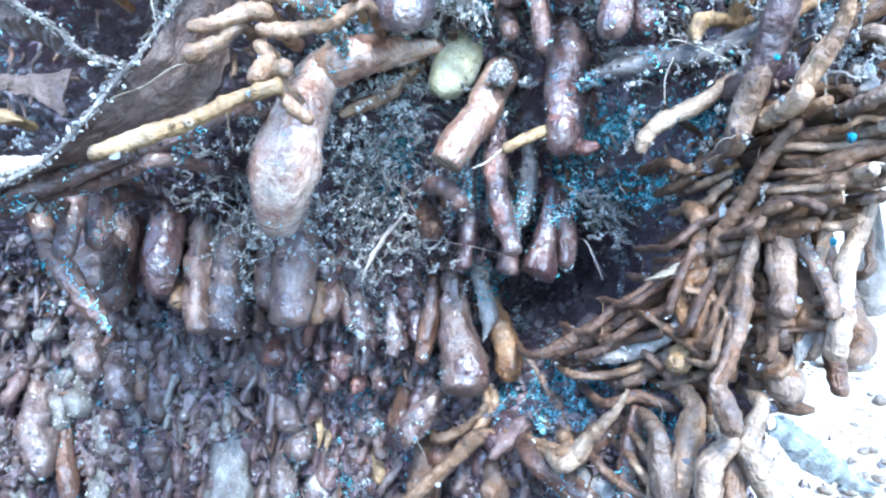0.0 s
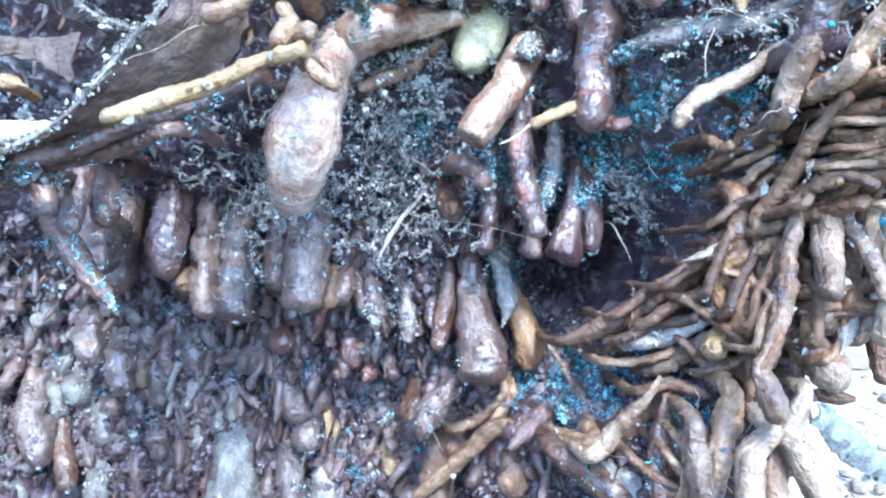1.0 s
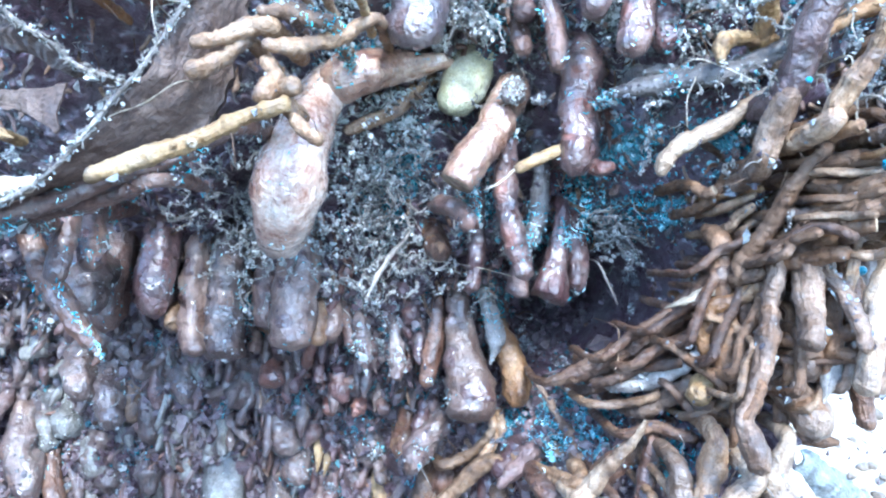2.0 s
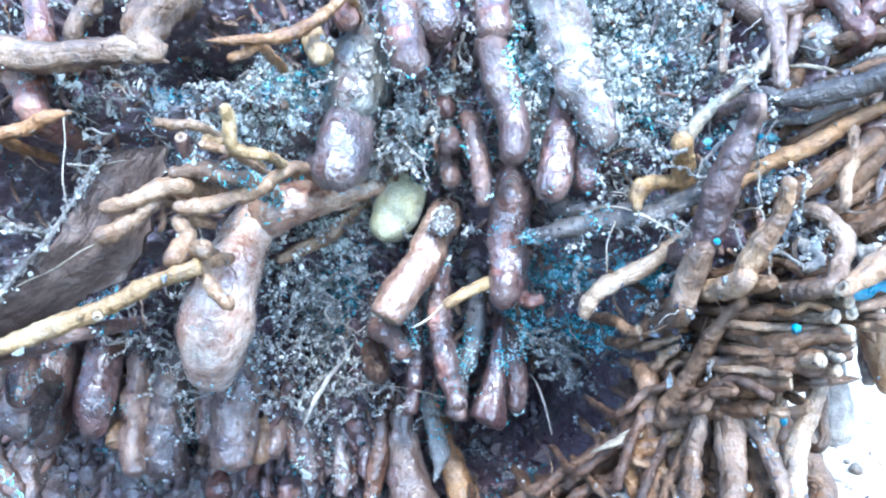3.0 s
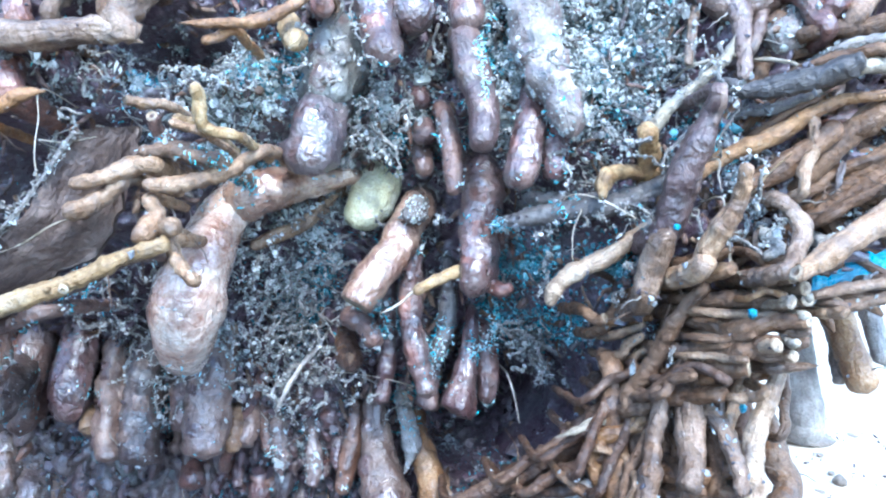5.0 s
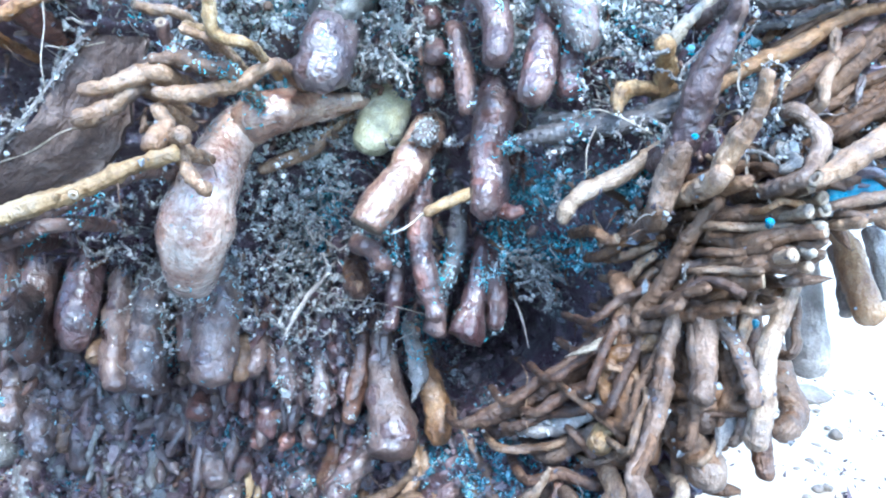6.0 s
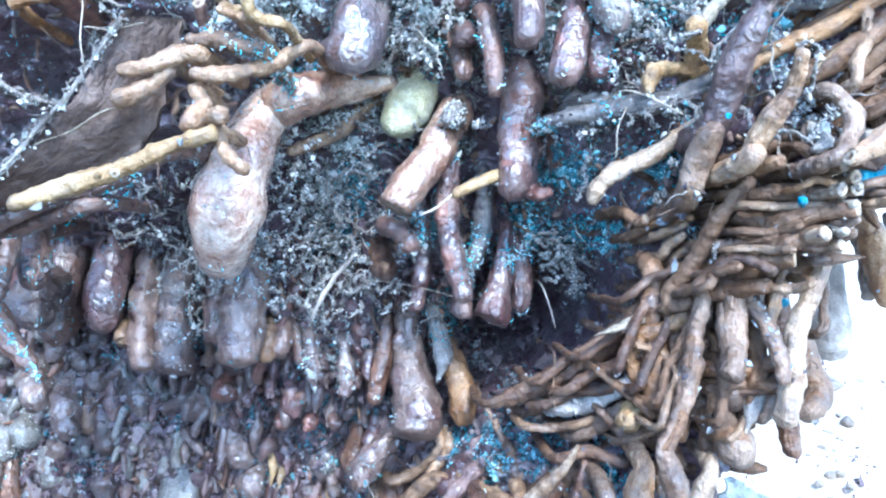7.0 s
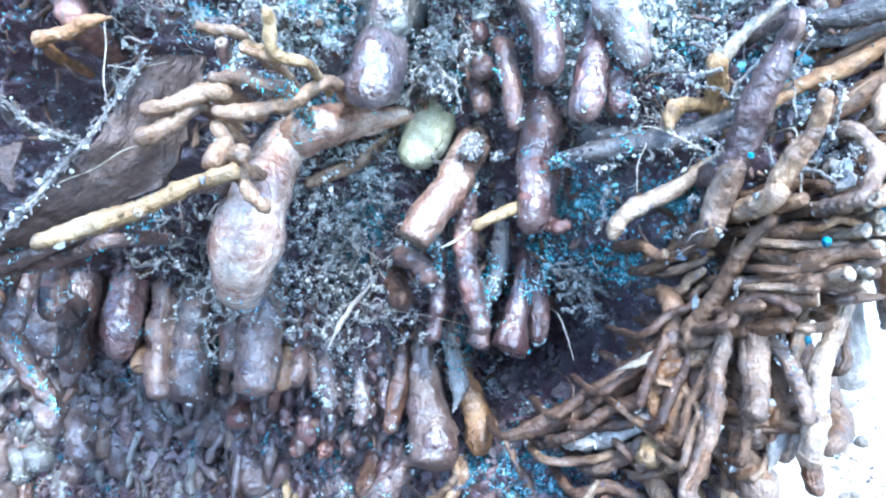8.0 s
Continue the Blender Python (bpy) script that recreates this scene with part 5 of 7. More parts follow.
root("root", "BROWN", "", "dull brown short root in a fan beside the mat", "root",
     (144, 325, 43, 2.6), (146, 320, 42, 2.9), (158, 315, 42, 2.8), (172, 310, 42, 2.8), (175, 314, 42, 2.5))
root("root", "BROWN", "", "dull brown short root in a fan beside the mat", "root",
     (136, 330, 49, 2.5), (139, 314, 49, 2.8), (156, 311, 48, 3.2), (179, 306, 51, 3.1), (182, 311, 51, 2.8))
root("sweeping_root", "DARKG", "c", "dark grey root sweeping across the upper flank", "root",
     (148, 325, 129, 1.8), (149, 295, 128, 2), (155, 291, 124, 2.8), (168, 284, 125, 4.5), (182, 274, 128, 4.5), (188, 270, 130, 3.3))
root("sweeping_root", "ORANGET", "", "orange-tan root sweeping across the upper flank", "root",
     (130, 329, 85, 1.8), (131, 300, 86, 2), (146, 296, 98, 3), (160, 292, 104, 3.6), (176, 288, 113, 3.3), (189, 284, 119, 2.3), (207, 280, 120, 1.9), (208, 308, 121, 1.7))
root("sweeping_root", "BROWN", "", "dull brown root sweeping across the upper flank", "root",
     (176, 306, 89, 4.3), (179, 295, 92, 4.8), (194, 289, 107, 5.3), (211, 284, 118, 5.5), (215, 308, 121, 4.9))
root("sweeping_root", "BROWN", "", "dull brown root sweeping across the upper flank", "root",
     (156, 313, 88, 3.6), (159, 295, 90, 4), (174, 290, 98, 4.3), (186, 286, 108, 3.5), (188, 308, 110, 3.2))
root("sweeping_root", "BROWN", "", "dull brown root sweeping across the upper flank", "root",
     (174, 307, 70, 3.3), (177, 296, 72, 3.6), (193, 292, 83, 4), (212, 286, 95, 3.9), (215, 308, 97, 3.5))
root("sweeping_root", "BROWN", "", "dull brown root sweeping across the upper flank", "root",
     (182, 305, 79, 2.9), (184, 296, 81, 3.2), (197, 291, 92, 3.6), (212, 286, 104, 3.5), (215, 308, 106, 3.2))
root("upright_root", "TAN", "r", "dry tan root stub standing up with a rounded tip", "root",
     (130, 334, 51, 3.8), (132, 284, 55, 4.2), (135, 280, 61, 4.2), (139, 273, 71, 4.1), (142, 267, 80, 3.2), (142, 260, 91, 2.5))
root("broad_root", "WETG", "gp", "damp grey-purple broad root slanting over the mat", "root",
     (122, 318, 66, 4.6), (125, 298, 70, 5.6), (128, 293, 80, 6), (130, 290, 90, 6.1), (134, 285, 102, 5.6), (138, 281, 113, 3.8), (139, 278, 122, 2.5), (140, 327, 124, 2.3))
root("root_stub", "GREY", "g", "grey-brown stub below the broad root", "root stub",
     (119, 330, 38, 4.2), (120, 307, 44, 5), (122, 302, 55, 5.4), (124, 296, 65, 5.2), (125, 290, 71, 4))
root("reaching_root", "TANP", "r", "pale tan root reaching out of the soil", "root",
     (134, 326, 79, 2.8), (132, 318, 77, 3.1), (126, 319, 73, 3.4), (110, 321, 63, 3.9), (96, 322, 56, 3.9), (87, 323, 49, 3.7), (85, 324, 41, 2.4))
root("curled_root", "TAN", "", "dry tan curled root over the upper flank", "root",
     (179, 312, 117, 2.4), (179, 290, 115, 2.6), (179, 286, 103, 2.6), (173, 282, 93, 2.6), (169, 278, 83, 2.5), (168, 308, 81, 2.3))
root("arched_root", "GREYW", "", "silvery grey arched root with a rough end", "root",
     (160, 311, 83, 2.5), (161, 280, 81, 2.7), (165, 277, 77, 3.3), (167, 273, 69, 3.5), (163, 269, 61, 3.4), (153, 264, 54, 3.2), (151, 314, 52, 2.8))
root("root", "TAN", "c", "dry tan root running along the flank", "root",
     (206, 308, 86, 4), (203, 266, 84, 4.4), (187, 262, 71, 4.5), (169, 259, 61, 4.1), (156, 256, 54, 2.9))
root("root", "BROWN", "", "dull brown root running along the flank", "root",
     (152, 318, 52, 3.1), (155, 284, 53, 3.4), (161, 277, 54, 3.3), (164, 272, 56, 2.9), (167, 310, 57, 2.6))
root("curled_lump", "PALEG", "w", "pale grey curled rough root lump", "root stub",
     (160, 311, 74, 2), (162, 300, 72, 2.3), (165, 295, 69, 3.1), (166, 290, 63, 3.1), (159, 286, 60, 1.7))
root("curled_lump", "PALEG", "w", "pale grey curled rough root lump", "root stub",
     (182, 306, 69, 2.4), (184, 296, 68, 2.7), (186, 290, 65, 3.5), (188, 284, 67, 3))
root("sweeping_root", "REDG", "", "greyish red-brown root sweeping across the upper flank", "root",
     (163, 325, 184, 4.3), (163, 315, 180, 4.8), (161, 310, 166, 4.5), (161, 305, 152, 3.6), (159, 299, 138, 3.1), (157, 296, 130, 2))
root("sweeping_root", "REDG", "", "greyish red-brown root sweeping across the upper flank", "root",
     (177, 321, 179, 3.9), (175, 315, 175, 4.3), (169, 307, 158, 3), (162, 300, 143, 2.1), (161, 326, 142, 1.9))
root("sweeping_root", "REDG", "", "greyish red-brown root sweeping across the upper flank", "root",
     (147, 330, 183, 7.9), (152, 320, 177, 8.8), (160, 315, 168, 7.8), (172, 310, 168, 6.4), (178, 321, 169, 5.8))
root("sweeping_root", "BROWN", "", "dull brown root sweeping across the upper flank", "root",
     (180, 321, 148, 2.5), (182, 294, 148, 2.8), (197, 289, 149, 3.8), (215, 282, 150, 3.9), (219, 310, 150, 3.5))
root("sweeping_root", "PALEG", "", "pale grey root sweeping across the upper flank", "root",
     (187, 318, 140, 1.4), (189, 290, 140, 1.6), (199, 285, 142, 2), (212, 278, 141, 2.1), (214, 311, 141, 1.9))
root("sweeping_root", "BROWN", "", "dull brown root sweeping across the upper flank", "root",
     (174, 318, 131, 1.4), (175, 290, 132, 1.6), (188, 281, 135, 2.5), (199, 274, 135, 2.3), (201, 313, 135, 2))
root("sweeping_root", "RED", "", "red-brown root sweeping across the upper flank", "root",
     (180, 321, 171, 4.5), (181, 300, 167, 5), (185, 294, 155, 4.9), (187, 290, 147, 3.6), (188, 318, 144, 3.2))
root("sweeping_root", "RED", "", "red-brown root sweeping across the upper flank", "root",
     (203, 314, 176, 4.9), (200, 300, 172, 5.4), (189, 290, 156, 4.4), (187, 319, 153, 4))
root("sweeping_root", "GREY", "", "grey-brown root sweeping across the upper flank", "root",
     (217, 311, 173, 4.9), (214, 300, 170, 5.4), (202, 293, 159, 4.8), (195, 288, 151, 3.6), (192, 317, 149, 3.2))
root("sweeping_root", "PALE", "r", "bleached pale root sweeping across the upper flank", "root",
     (213, 286, 135, 4.3), (200, 279, 131, 3.5), (190, 274, 128, 2.3), (188, 313, 128, 2))
root("sweeping_root", "GREYW", "", "silvery grey root sweeping across the upper flank", "root",
     (147, 330, 169, 1.8), (147, 320, 167, 2), (143, 314, 155, 2.2), (139, 306, 139, 1.7))
root("twig", "PALE", "t", "bleached pale thin branching twig", "twig",
     (126, 332, 113, 2.6), (127, 315, 115, 2.9), (133, 311, 123, 2.6), (143, 305, 132, 2.1), (151, 300, 139, 2.3), (154, 296, 148, 0.7))
root("twig", "PALE", "", "bleached pale thin branching twig", "twig",
     (140, 331, 138, 0.6), (140, 310, 139, 0.7), (146, 306, 140, 0.9), (155, 300, 141, 0.9), (156, 327, 142, 0.8))
root("twig", "PALE", "", "bleached pale thin branching twig", "twig",
     (165, 325, 141, 0.8), (166, 306, 141, 0.9), (175, 298, 138, 0.9), (178, 294, 134, 0.7), (179, 318, 134, 0.6))
root("root", "DARKG", "", "dark grey root lying along the soil", "root",
     (66, 380, 76, 2.2), (68, 330, 77, 2.4), (82, 327, 80, 4.3), (105, 321, 83, 4.7), (127, 316, 89, 4.6), (149, 310, 101, 4.6), (152, 316, 103, 4.1))
root("root", "DARKG", "", "dark grey root lying along the soil", "root",
     (80, 372, 89, 2.7), (82, 340, 89, 3), (99, 335, 87, 3.4), (112, 330, 87, 3.4), (115, 341, 87, 3))
root("knobbly_stub", "YELLOW", "rw", "yellow knobbly root stub on the soil", "root stub",
     (127, 331, 92, 3.4), (126, 320, 96, 3.8), (125, 314, 102, 5.1), (122, 307, 107, 3.8), (119, 300, 113, 4.8))
root("knobbly_stub", "YELLOW", "rw", "yellow knobbly root stub on the soil", "root stub",
     (132, 327, 97, 3), (129, 320, 97, 3.3), (116, 315, 97, 3.2), (107, 311, 94, 4.1), (103, 306, 84, 2))
root("swollen_root", "WET", "rwp", "glossy wet purple-brown swollen root tip hanging from above", "root",
     (9, 376, 197, 7.8), (9, 345, 189, 8.6), (11, 338, 171, 8.4), (13, 331, 154, 9.2), (16, 326, 144, 7.6))
root("swollen_root", "WET", "rwp", "glossy wet purple-brown swollen root tip hanging from above", "root",
     (18, 375, 199, 8.8), (21, 350, 191, 9.8), (26, 342, 175, 10.1), (31, 336, 163, 8.4))
root("swollen_root", "WET", "rwp", "glossy wet purple-brown swollen root tip hanging from above", "root",
     (49, 365, 194, 7.8), (49, 345, 186, 8.7), (50, 336, 170, 8.2), (52, 330, 160, 7.8))
root("hanging_root", "WETG", "rp", "damp grey-purple root with coloured-in glints of running water", "root",
     (49, 365, 164, 6.7), (50, 336, 158, 7.4), (53, 332, 144, 8.3), (57, 327, 131, 7.2), (58, 323, 118, 6.8), (56, 318, 105, 6))
root("crusted_root", "CRUST", "wk", "root caked in pale crumbs", "root",
     (75, 354, 190, 9.9), (77, 330, 180, 11), (81, 326, 159, 11), (85, 322, 141, 10.1), (91, 318, 126, 8), (94, 315, 110, 4.9))
root("hanging_root", "WET", "rp", "glossy wet purple-brown root hanging down from above", "root",
     (80, 372, 138, 4.5), (80, 336, 134, 5.5), (79, 330, 124, 6.6), (77, 325, 111, 7), (73, 320, 97, 6.8), (72, 319, 89, 5.6))
root("hanging_root", "WETR", "rp", "wet red-brown root hanging down beside its neighbour", "root",
     (89, 372, 134, 4), (89, 340, 130, 5), (90, 334, 121, 6), (89, 330, 107, 6.4), (88, 326, 94, 5.6))
root("hanging_root", "DARK", "r", "dark brown damp root hanging in the cleft above", "root",
     (41, 380, 136, 4), (42, 356, 131, 4.6), (44, 350, 118, 5), (46, 346, 104, 5.2), (47, 343, 90, 4.2))
root("hanging_root", "DARK", "r", "dark brown damp root hanging in the cleft above", "root",
     (31, 392, 122, 3.6), (31, 372, 118, 4.2), (32, 367, 110, 4.8), (33, 364, 101, 3.6))
root("root_lump", "WETG", "r", "damp grey-purple round root lump in the cleft", "root stub",
     (33, 376, 128, 4), (33, 362, 124, 5), (33, 353, 117, 5.4))
root("root_lump", "WETR", "r", "wet red-brown round root lump in the cleft", "root stub",
     (29, 384, 148, 4), (29, 368, 144, 5), (30, 360, 134, 5))
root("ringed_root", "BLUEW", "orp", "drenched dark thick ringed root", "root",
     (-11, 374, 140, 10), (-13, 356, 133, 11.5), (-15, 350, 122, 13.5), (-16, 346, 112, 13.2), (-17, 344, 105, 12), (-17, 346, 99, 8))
root("caked_root", "PALEM", "wgk", "root caked in pale grey mud above the ringed one", "root",
     (-5, 378, 172, 11), (-7, 360, 164, 12), (-9, 354, 150, 12.6), (-12, 350, 138, 12.5), (-14, 352, 130, 10))
root("seed_pod", "POD", "r", "pale yellow-green seed pod lodged in the soil", "seed pod",
     (16, 408, 127, 6.9), (14, 404, 121, 7.6), (11, 398, 108, 11), (6, 390, 93, 12.1), (-1, 382, 78, 7.5))
root("husk", "TAN", "t", "dry tan dry husk beside the seed pod", "husk",
     (0, 414, 107, 2.7), (-2, 410, 105, 3), (-9, 405, 101, 3.8), (-15, 398, 92, 2.6))
root("frayed_strand", "PALEG", "tg", "pale grey frayed strand hanging in the hollow", "strand",
     (-19, 427, 24, 0.7), (-20, 420, 23, 0.8), (-26, 418, 14, 1.3), (-32, 416, 7, 1.5), (-38, 413, -3, 1.5), (-45, 410, -17, 0.6))
root("hair_root", "PALE", "", "bleached pale fine hair root", "fibre",
     (-15, 404, 5, 0.2), (0, 403, 4, 0.2), (17, 401, 1, 0.3), (32, 400, -3, 0.3))
root("forked_rootlet", "PALEG", "", "pale grey forked rootlet in the dark hollow", "rootlet",
     (76, 455, 5, 0.6), (76, 405, 5, 0.6), (78, 388, -4, 0.6), (78, 366, -15, 0.3))
root("forked_rootlet", "PALEG", "", "pale grey forked rootlet in the dark hollow", "rootlet",
     (88, 424, 26, 1), (89, 420, 25, 1.2), (95, 409, 19, 1), (102, 400, 16, 0.5))
root("root_clod", "PALEM", "wk", "pale muddy rough clod of roots", "clod",
     (84, 428, 17, 3), (87, 412, 21, 3.6), (90, 407, 23, 3.8), (93, 403, 20, 2.6))
root("hair_root", "PALE", "", "bleached pale fine hair root", "fibre",
     (-120, 345, 127, 0.3), (-120, 310, 127, 0.3), (-118, 304, 113, 0.3), (-116, 298, 99, 0.3), (-111, 292, 85, 0.3))
root("hair_root", "PALE", "", "bleached pale fine hair root", "fibre",
     (-116, 350, 104, 0.2), (-115, 300, 104, 0.3), (-104, 296, 103, 0.3), (-89, 290, 104, 0.3))
root("hair_root", "PALE", "", "bleached pale fine hair root", "fibre",
     (-131, 344, 57, 0.2), (-131, 294, 57, 0.3), (-118, 297, 65, 0.4), (-103, 300, 74, 0.3), (-103, 350, 74, 0.2))
root("hair_root", "PALE", "", "bleached pale fine hair root", "fibre",
     (139, 323, 96, 0.3), (139, 280, 96, 0.4), (138, 275, 89, 0.4), (137, 270, 83, 0.2))
root("hair_root", "STRAW", "", "straw-coloured fine hair root", "fibre",
     (149, 316, 81, 0.3), (149, 276, 82, 0.4), (153, 268, 89, 0.4), (158, 260, 95, 0.2))
root("hair_root", "PALE", "", "bleached pale fine hair root", "fibre",
     (147, 318, 67, 0.4), (147, 290, 67, 0.4), (147, 287, 58, 0.5), (152, 282, 50, 0.5), (153, 280, 45, 0.3))
root("hair_root", "PALE", "", "bleached pale fine hair root", "fibre",
     (145, 319, 84, 0.4), (145, 290, 83, 0.4), (144, 285, 73, 0.3), (143, 280, 64, 0.4))
root("hair_root", "PALE", "", "bleached pale fine hair root", "fibre",
     (94, 360, 87, 0.3), (94, 314, 87, 0.3), (105, 310, 84, 0.4), (117, 304, 76, 0.3))
root("hair_root", "PALE", "", "bleached pale fine hair root", "fibre",
     (98, 359, 82, 0.3), (98, 320, 82, 0.4), (94, 317, 72, 0.3), (93, 314, 60, 0.3))
root("hair_root", "TAN", "", "dry tan fine hair root", "fibre",
     (76, 410, -25, 0.2), (76, 360, -25, 0.2), (76, 357, -34, 0.5), (75, 353, -43, 0.3), (75, 350, -51, 0.2), (75, 400, -52, 0.2))
root("root", "TANP", "", "pale tan root catching the sun at the foot of the flank", "root",
     (116, 339, -73, 3.5), (114, 300, -76, 3.9), (108, 297, -82, 5.1), (104, 295, -87, 5.7), (103, 291, -98, 5.2), (102, 286, -108, 5.1))
root("root", "TANP", "", "pale tan root catching the sun at the foot of the flank", "root",
     (131, 329, -60, 3), (130, 306, -63, 3.3), (126, 303, -72, 4.4), (123, 301, -80, 5.9), (128, 298, -90, 6.4), (133, 295, -101, 6.4), (136, 292, -110, 5.9))
root("ribbed_root", "GREYW", "g", "silvery grey ribbed root at the foot of the flank", "root",
     (92, 375, -75, 3.4), (92, 325, -78, 3.8), (93, 321, -88, 5.6), (95, 317, -98, 6.4), (94, 310, -115, 6.2))
root("ribbed_root", "TAN", "g", "dry tan ribbed root at the foot of the flank", "root",
     (108, 355, -62, 3.7), (107, 320, -66, 4.2), (105, 317, -77, 5.9), (101, 314, -89, 4.5), (98, 310, -106, 2.7))
root("root", "GREY", "", "grey-brown root catching the sun at the foot of the flank", "root",
     (124, 331, -79, 2.8), (123, 310, -81, 3.1), (120, 306, -94, 4.8), (117, 300, -109, 5.2))
root("lumpy_root", "GREYW", "w", "silvery grey lumpy root at the edge of the flank", "root",
     (131, 343, -34, 6.2), (132, 320, -40, 6.9), (135, 315, -46, 8.2), (139, 307, -53, 8.4), (138, 300, -62, 5.6))
root("lumpy_root", "GREYW", "w", "silvery grey lumpy root at the edge of the flank", "root",
     (132, 340, -36, 6.1), (138, 315, -35, 6.8), (145, 306, -34, 6.6))
root("root_sheath", "PALEG", "tg", "pale grey split fibrous root sheath", "bark",
     (156, 327, -22, 3.2), (154, 310, -25, 3.6), (149, 306, -36, 4), (141, 300, -49, 1.9))
root("root", "BROWN", "", "dull brown root behind the mat", "root",
     (152, 329, -5, 2.5), (152, 325, -7, 2.8), (151, 319, -19, 3.5), (152, 315, -26, 3.1), (152, 327, -28, 2.8))
root("root", "TAN", "", "dry tan root behind the mat", "root",
     (137, 341, 3, 1.7), (139, 304, 2, 1.9), (144, 303, -1, 2.2), (150, 301, -5, 2.2), (154, 298, -20, 2.6), (155, 327, -22, 2.3))
root("thin_root", "BROWND", "", "dull brown thin root woven into the mat, darkened for shade", "root",
     (111, 380, 4, 1.8), (110, 330, 2, 2), (103, 325, -12, 2.2), (95, 320, -28, 2.2), (95, 370, -30, 1.9))
root("thin_root", "BROWND", "", "dull brown thin root woven into the mat, darkened for shade", "root",
     (120, 376, 0, 2), (120, 326, -2, 2.2), (112, 322, -19, 2.4), (102, 318, -35, 2.3), (101, 368, -37, 2.1))
root("thin_root", "BROWNT", "", "tan-brown thin root woven into the mat", "root",
     (127, 359, 6, 2.1), (127, 318, 4, 2.4), (123, 315, -11, 2.5), (115, 313, -26, 2.5), (109, 310, -39, 2.3), (108, 360, -41, 2.1))
root("thin_root", "TAN", "", "dry tan thin root woven into the mat", "root",
     (103, 376, -17, 1.6), (104, 326, -17, 1.8), (116, 323, -21, 1.8), (124, 320, -33, 1.6), (125, 353, -34, 1.4))
root("thin_root", "BROWND", "", "dull brown thin root woven into the mat, darkened for shade", "root",
     (75, 400, -43, 2.1), (77, 350, -42, 2.4), (93, 341, -31, 2.7), (111, 330, -20, 2.4), (113, 380, -19, 2.2))
root("thin_root", "BROWND", "", "dull brown thin root woven into the mat, darkened for shade", "root",
     (66, 410, -52, 2.2), (68, 360, -51, 2.4), (84, 350, -43, 2.6), (101, 340, -37, 2.5), (104, 390, -36, 2.3))
root("thin_root", "BROWND", "", "dull brown thin root woven into the mat, darkened for shade", "root",
     (125, 354, -32, 1.7), (127, 310, -32, 1.9), (141, 305, -33, 2.1), (156, 300, -31, 1.7), (158, 327, -31, 1.5))
root("thin_root", "BROWN", "", "dull brown thin root woven into the mat", "root",
     (147, 331, -12, 1.9), (147, 314, -14, 2.1), (148, 310, -26, 2.3), (145, 306, -39, 2.1), (144, 327, -41, 1.9))
root("thin_root", "GREYW", "", "silvery grey thin root woven into the mat", "root",
     (137, 344, -8, 1.6), (137, 314, -10, 1.7), (136, 310, -23, 1.7), (132, 306, -39, 1.7), (131, 337, -40, 1.5))
root("thin_root", "BROWND", "", "dull brown thin root woven into the mat, darkened for shade", "root",
     (97, 380, 0, 1.6), (99, 330, 1, 1.8), (110, 325, 10, 2.2), (120, 320, 16, 2), (122, 361, 17, 1.8))
root("thin_root", "BROWNT", "", "tan-brown thin root woven into the mat", "root",
     (90, 380, -29, 1.6), (91, 330, -30, 1.8), (102, 325, -38, 2), (110, 320, -46, 2), (111, 366, -47, 1.8))
root("thin_root", "ORANGE", "", "orange-brown thin root woven into the mat", "root",
     (109, 384, -11, 1.9), (110, 334, -11, 2.1), (120, 329, -6, 2.4), (129, 324, 1, 1.8), (131, 354, 2, 1.6))
root("thin_root", "BROWND", "", "dull brown thin root woven into the mat, darkened for shade", "root",
     (82, 390, -26, 1.7), (83, 340, -25, 1.9), (95, 335, -17, 2.3), (106, 330, -7, 2), (107, 380, -6, 1.8))
root("thin_root", "BROWN", "", "dull brown thin root woven into the mat", "root",
     (154, 323, 17, 1.7), (156, 310, 17, 1.9), (164, 304, 15, 2.3), (168, 300, 18, 1.9), (170, 320, 19, 1.7))
root("thin_root", "BROWN", "", "dull brown thin root woven into the mat", "root",
     (142, 330, 27, 1.7), (141, 306, 26, 1.9), (132, 302, 18, 2.1), (122, 296, 8, 2), (120, 346, 7, 1.8))
root("thin_root", "TAN", "", "dry tan thin root woven into the mat", "root",
     (140, 331, 31, 1.3), (141, 300, 31, 1.5), (150, 295, 29, 1.6), (159, 290, 31, 1.4), (160, 318, 31, 1.3))
root("thin_root", "BROWN", "", "dull brown thin root woven into the mat", "root",
     (162, 326, -13, 1.6), (162, 310, -15, 1.7), (163, 306, -23, 2.1), (159, 300, -34, 2), (159, 328, -36, 1.8))
root("thin_root", "BROWND", "", "dull brown thin root woven into the mat, darkened for shade", "root",
     (92, 395, -47, 1.9), (93, 345, -48, 2.1), (102, 341, -57, 2.5), (112, 335, -68, 2.3), (113, 343, -70, 2))
root("thin_root", "BROWN", "", "dull brown thin root woven into the mat", "root",
     (114, 367, -41, 2.2), (115, 330, -44, 2.4), (118, 325, -55, 2.8), (114, 320, -68, 2.4), (114, 342, -70, 2.1))
root("thin_root", "TAN", "", "dry tan thin root woven into the mat", "root",
     (88, 378, -84, 1.7), (88, 336, -86, 1.9), (93, 332, -97, 2.2), (88, 326, -112, 2.2), (87, 376, -113, 2))
root("thin_root", "BROWND", "", "dull brown thin root woven into the mat, darkened for shade", "root",
     (70, 394, -97, 1.9), (71, 344, -98, 2.1), (80, 340, -106, 2.3), (94, 334, -112, 2.3), (96, 365, -113, 2))
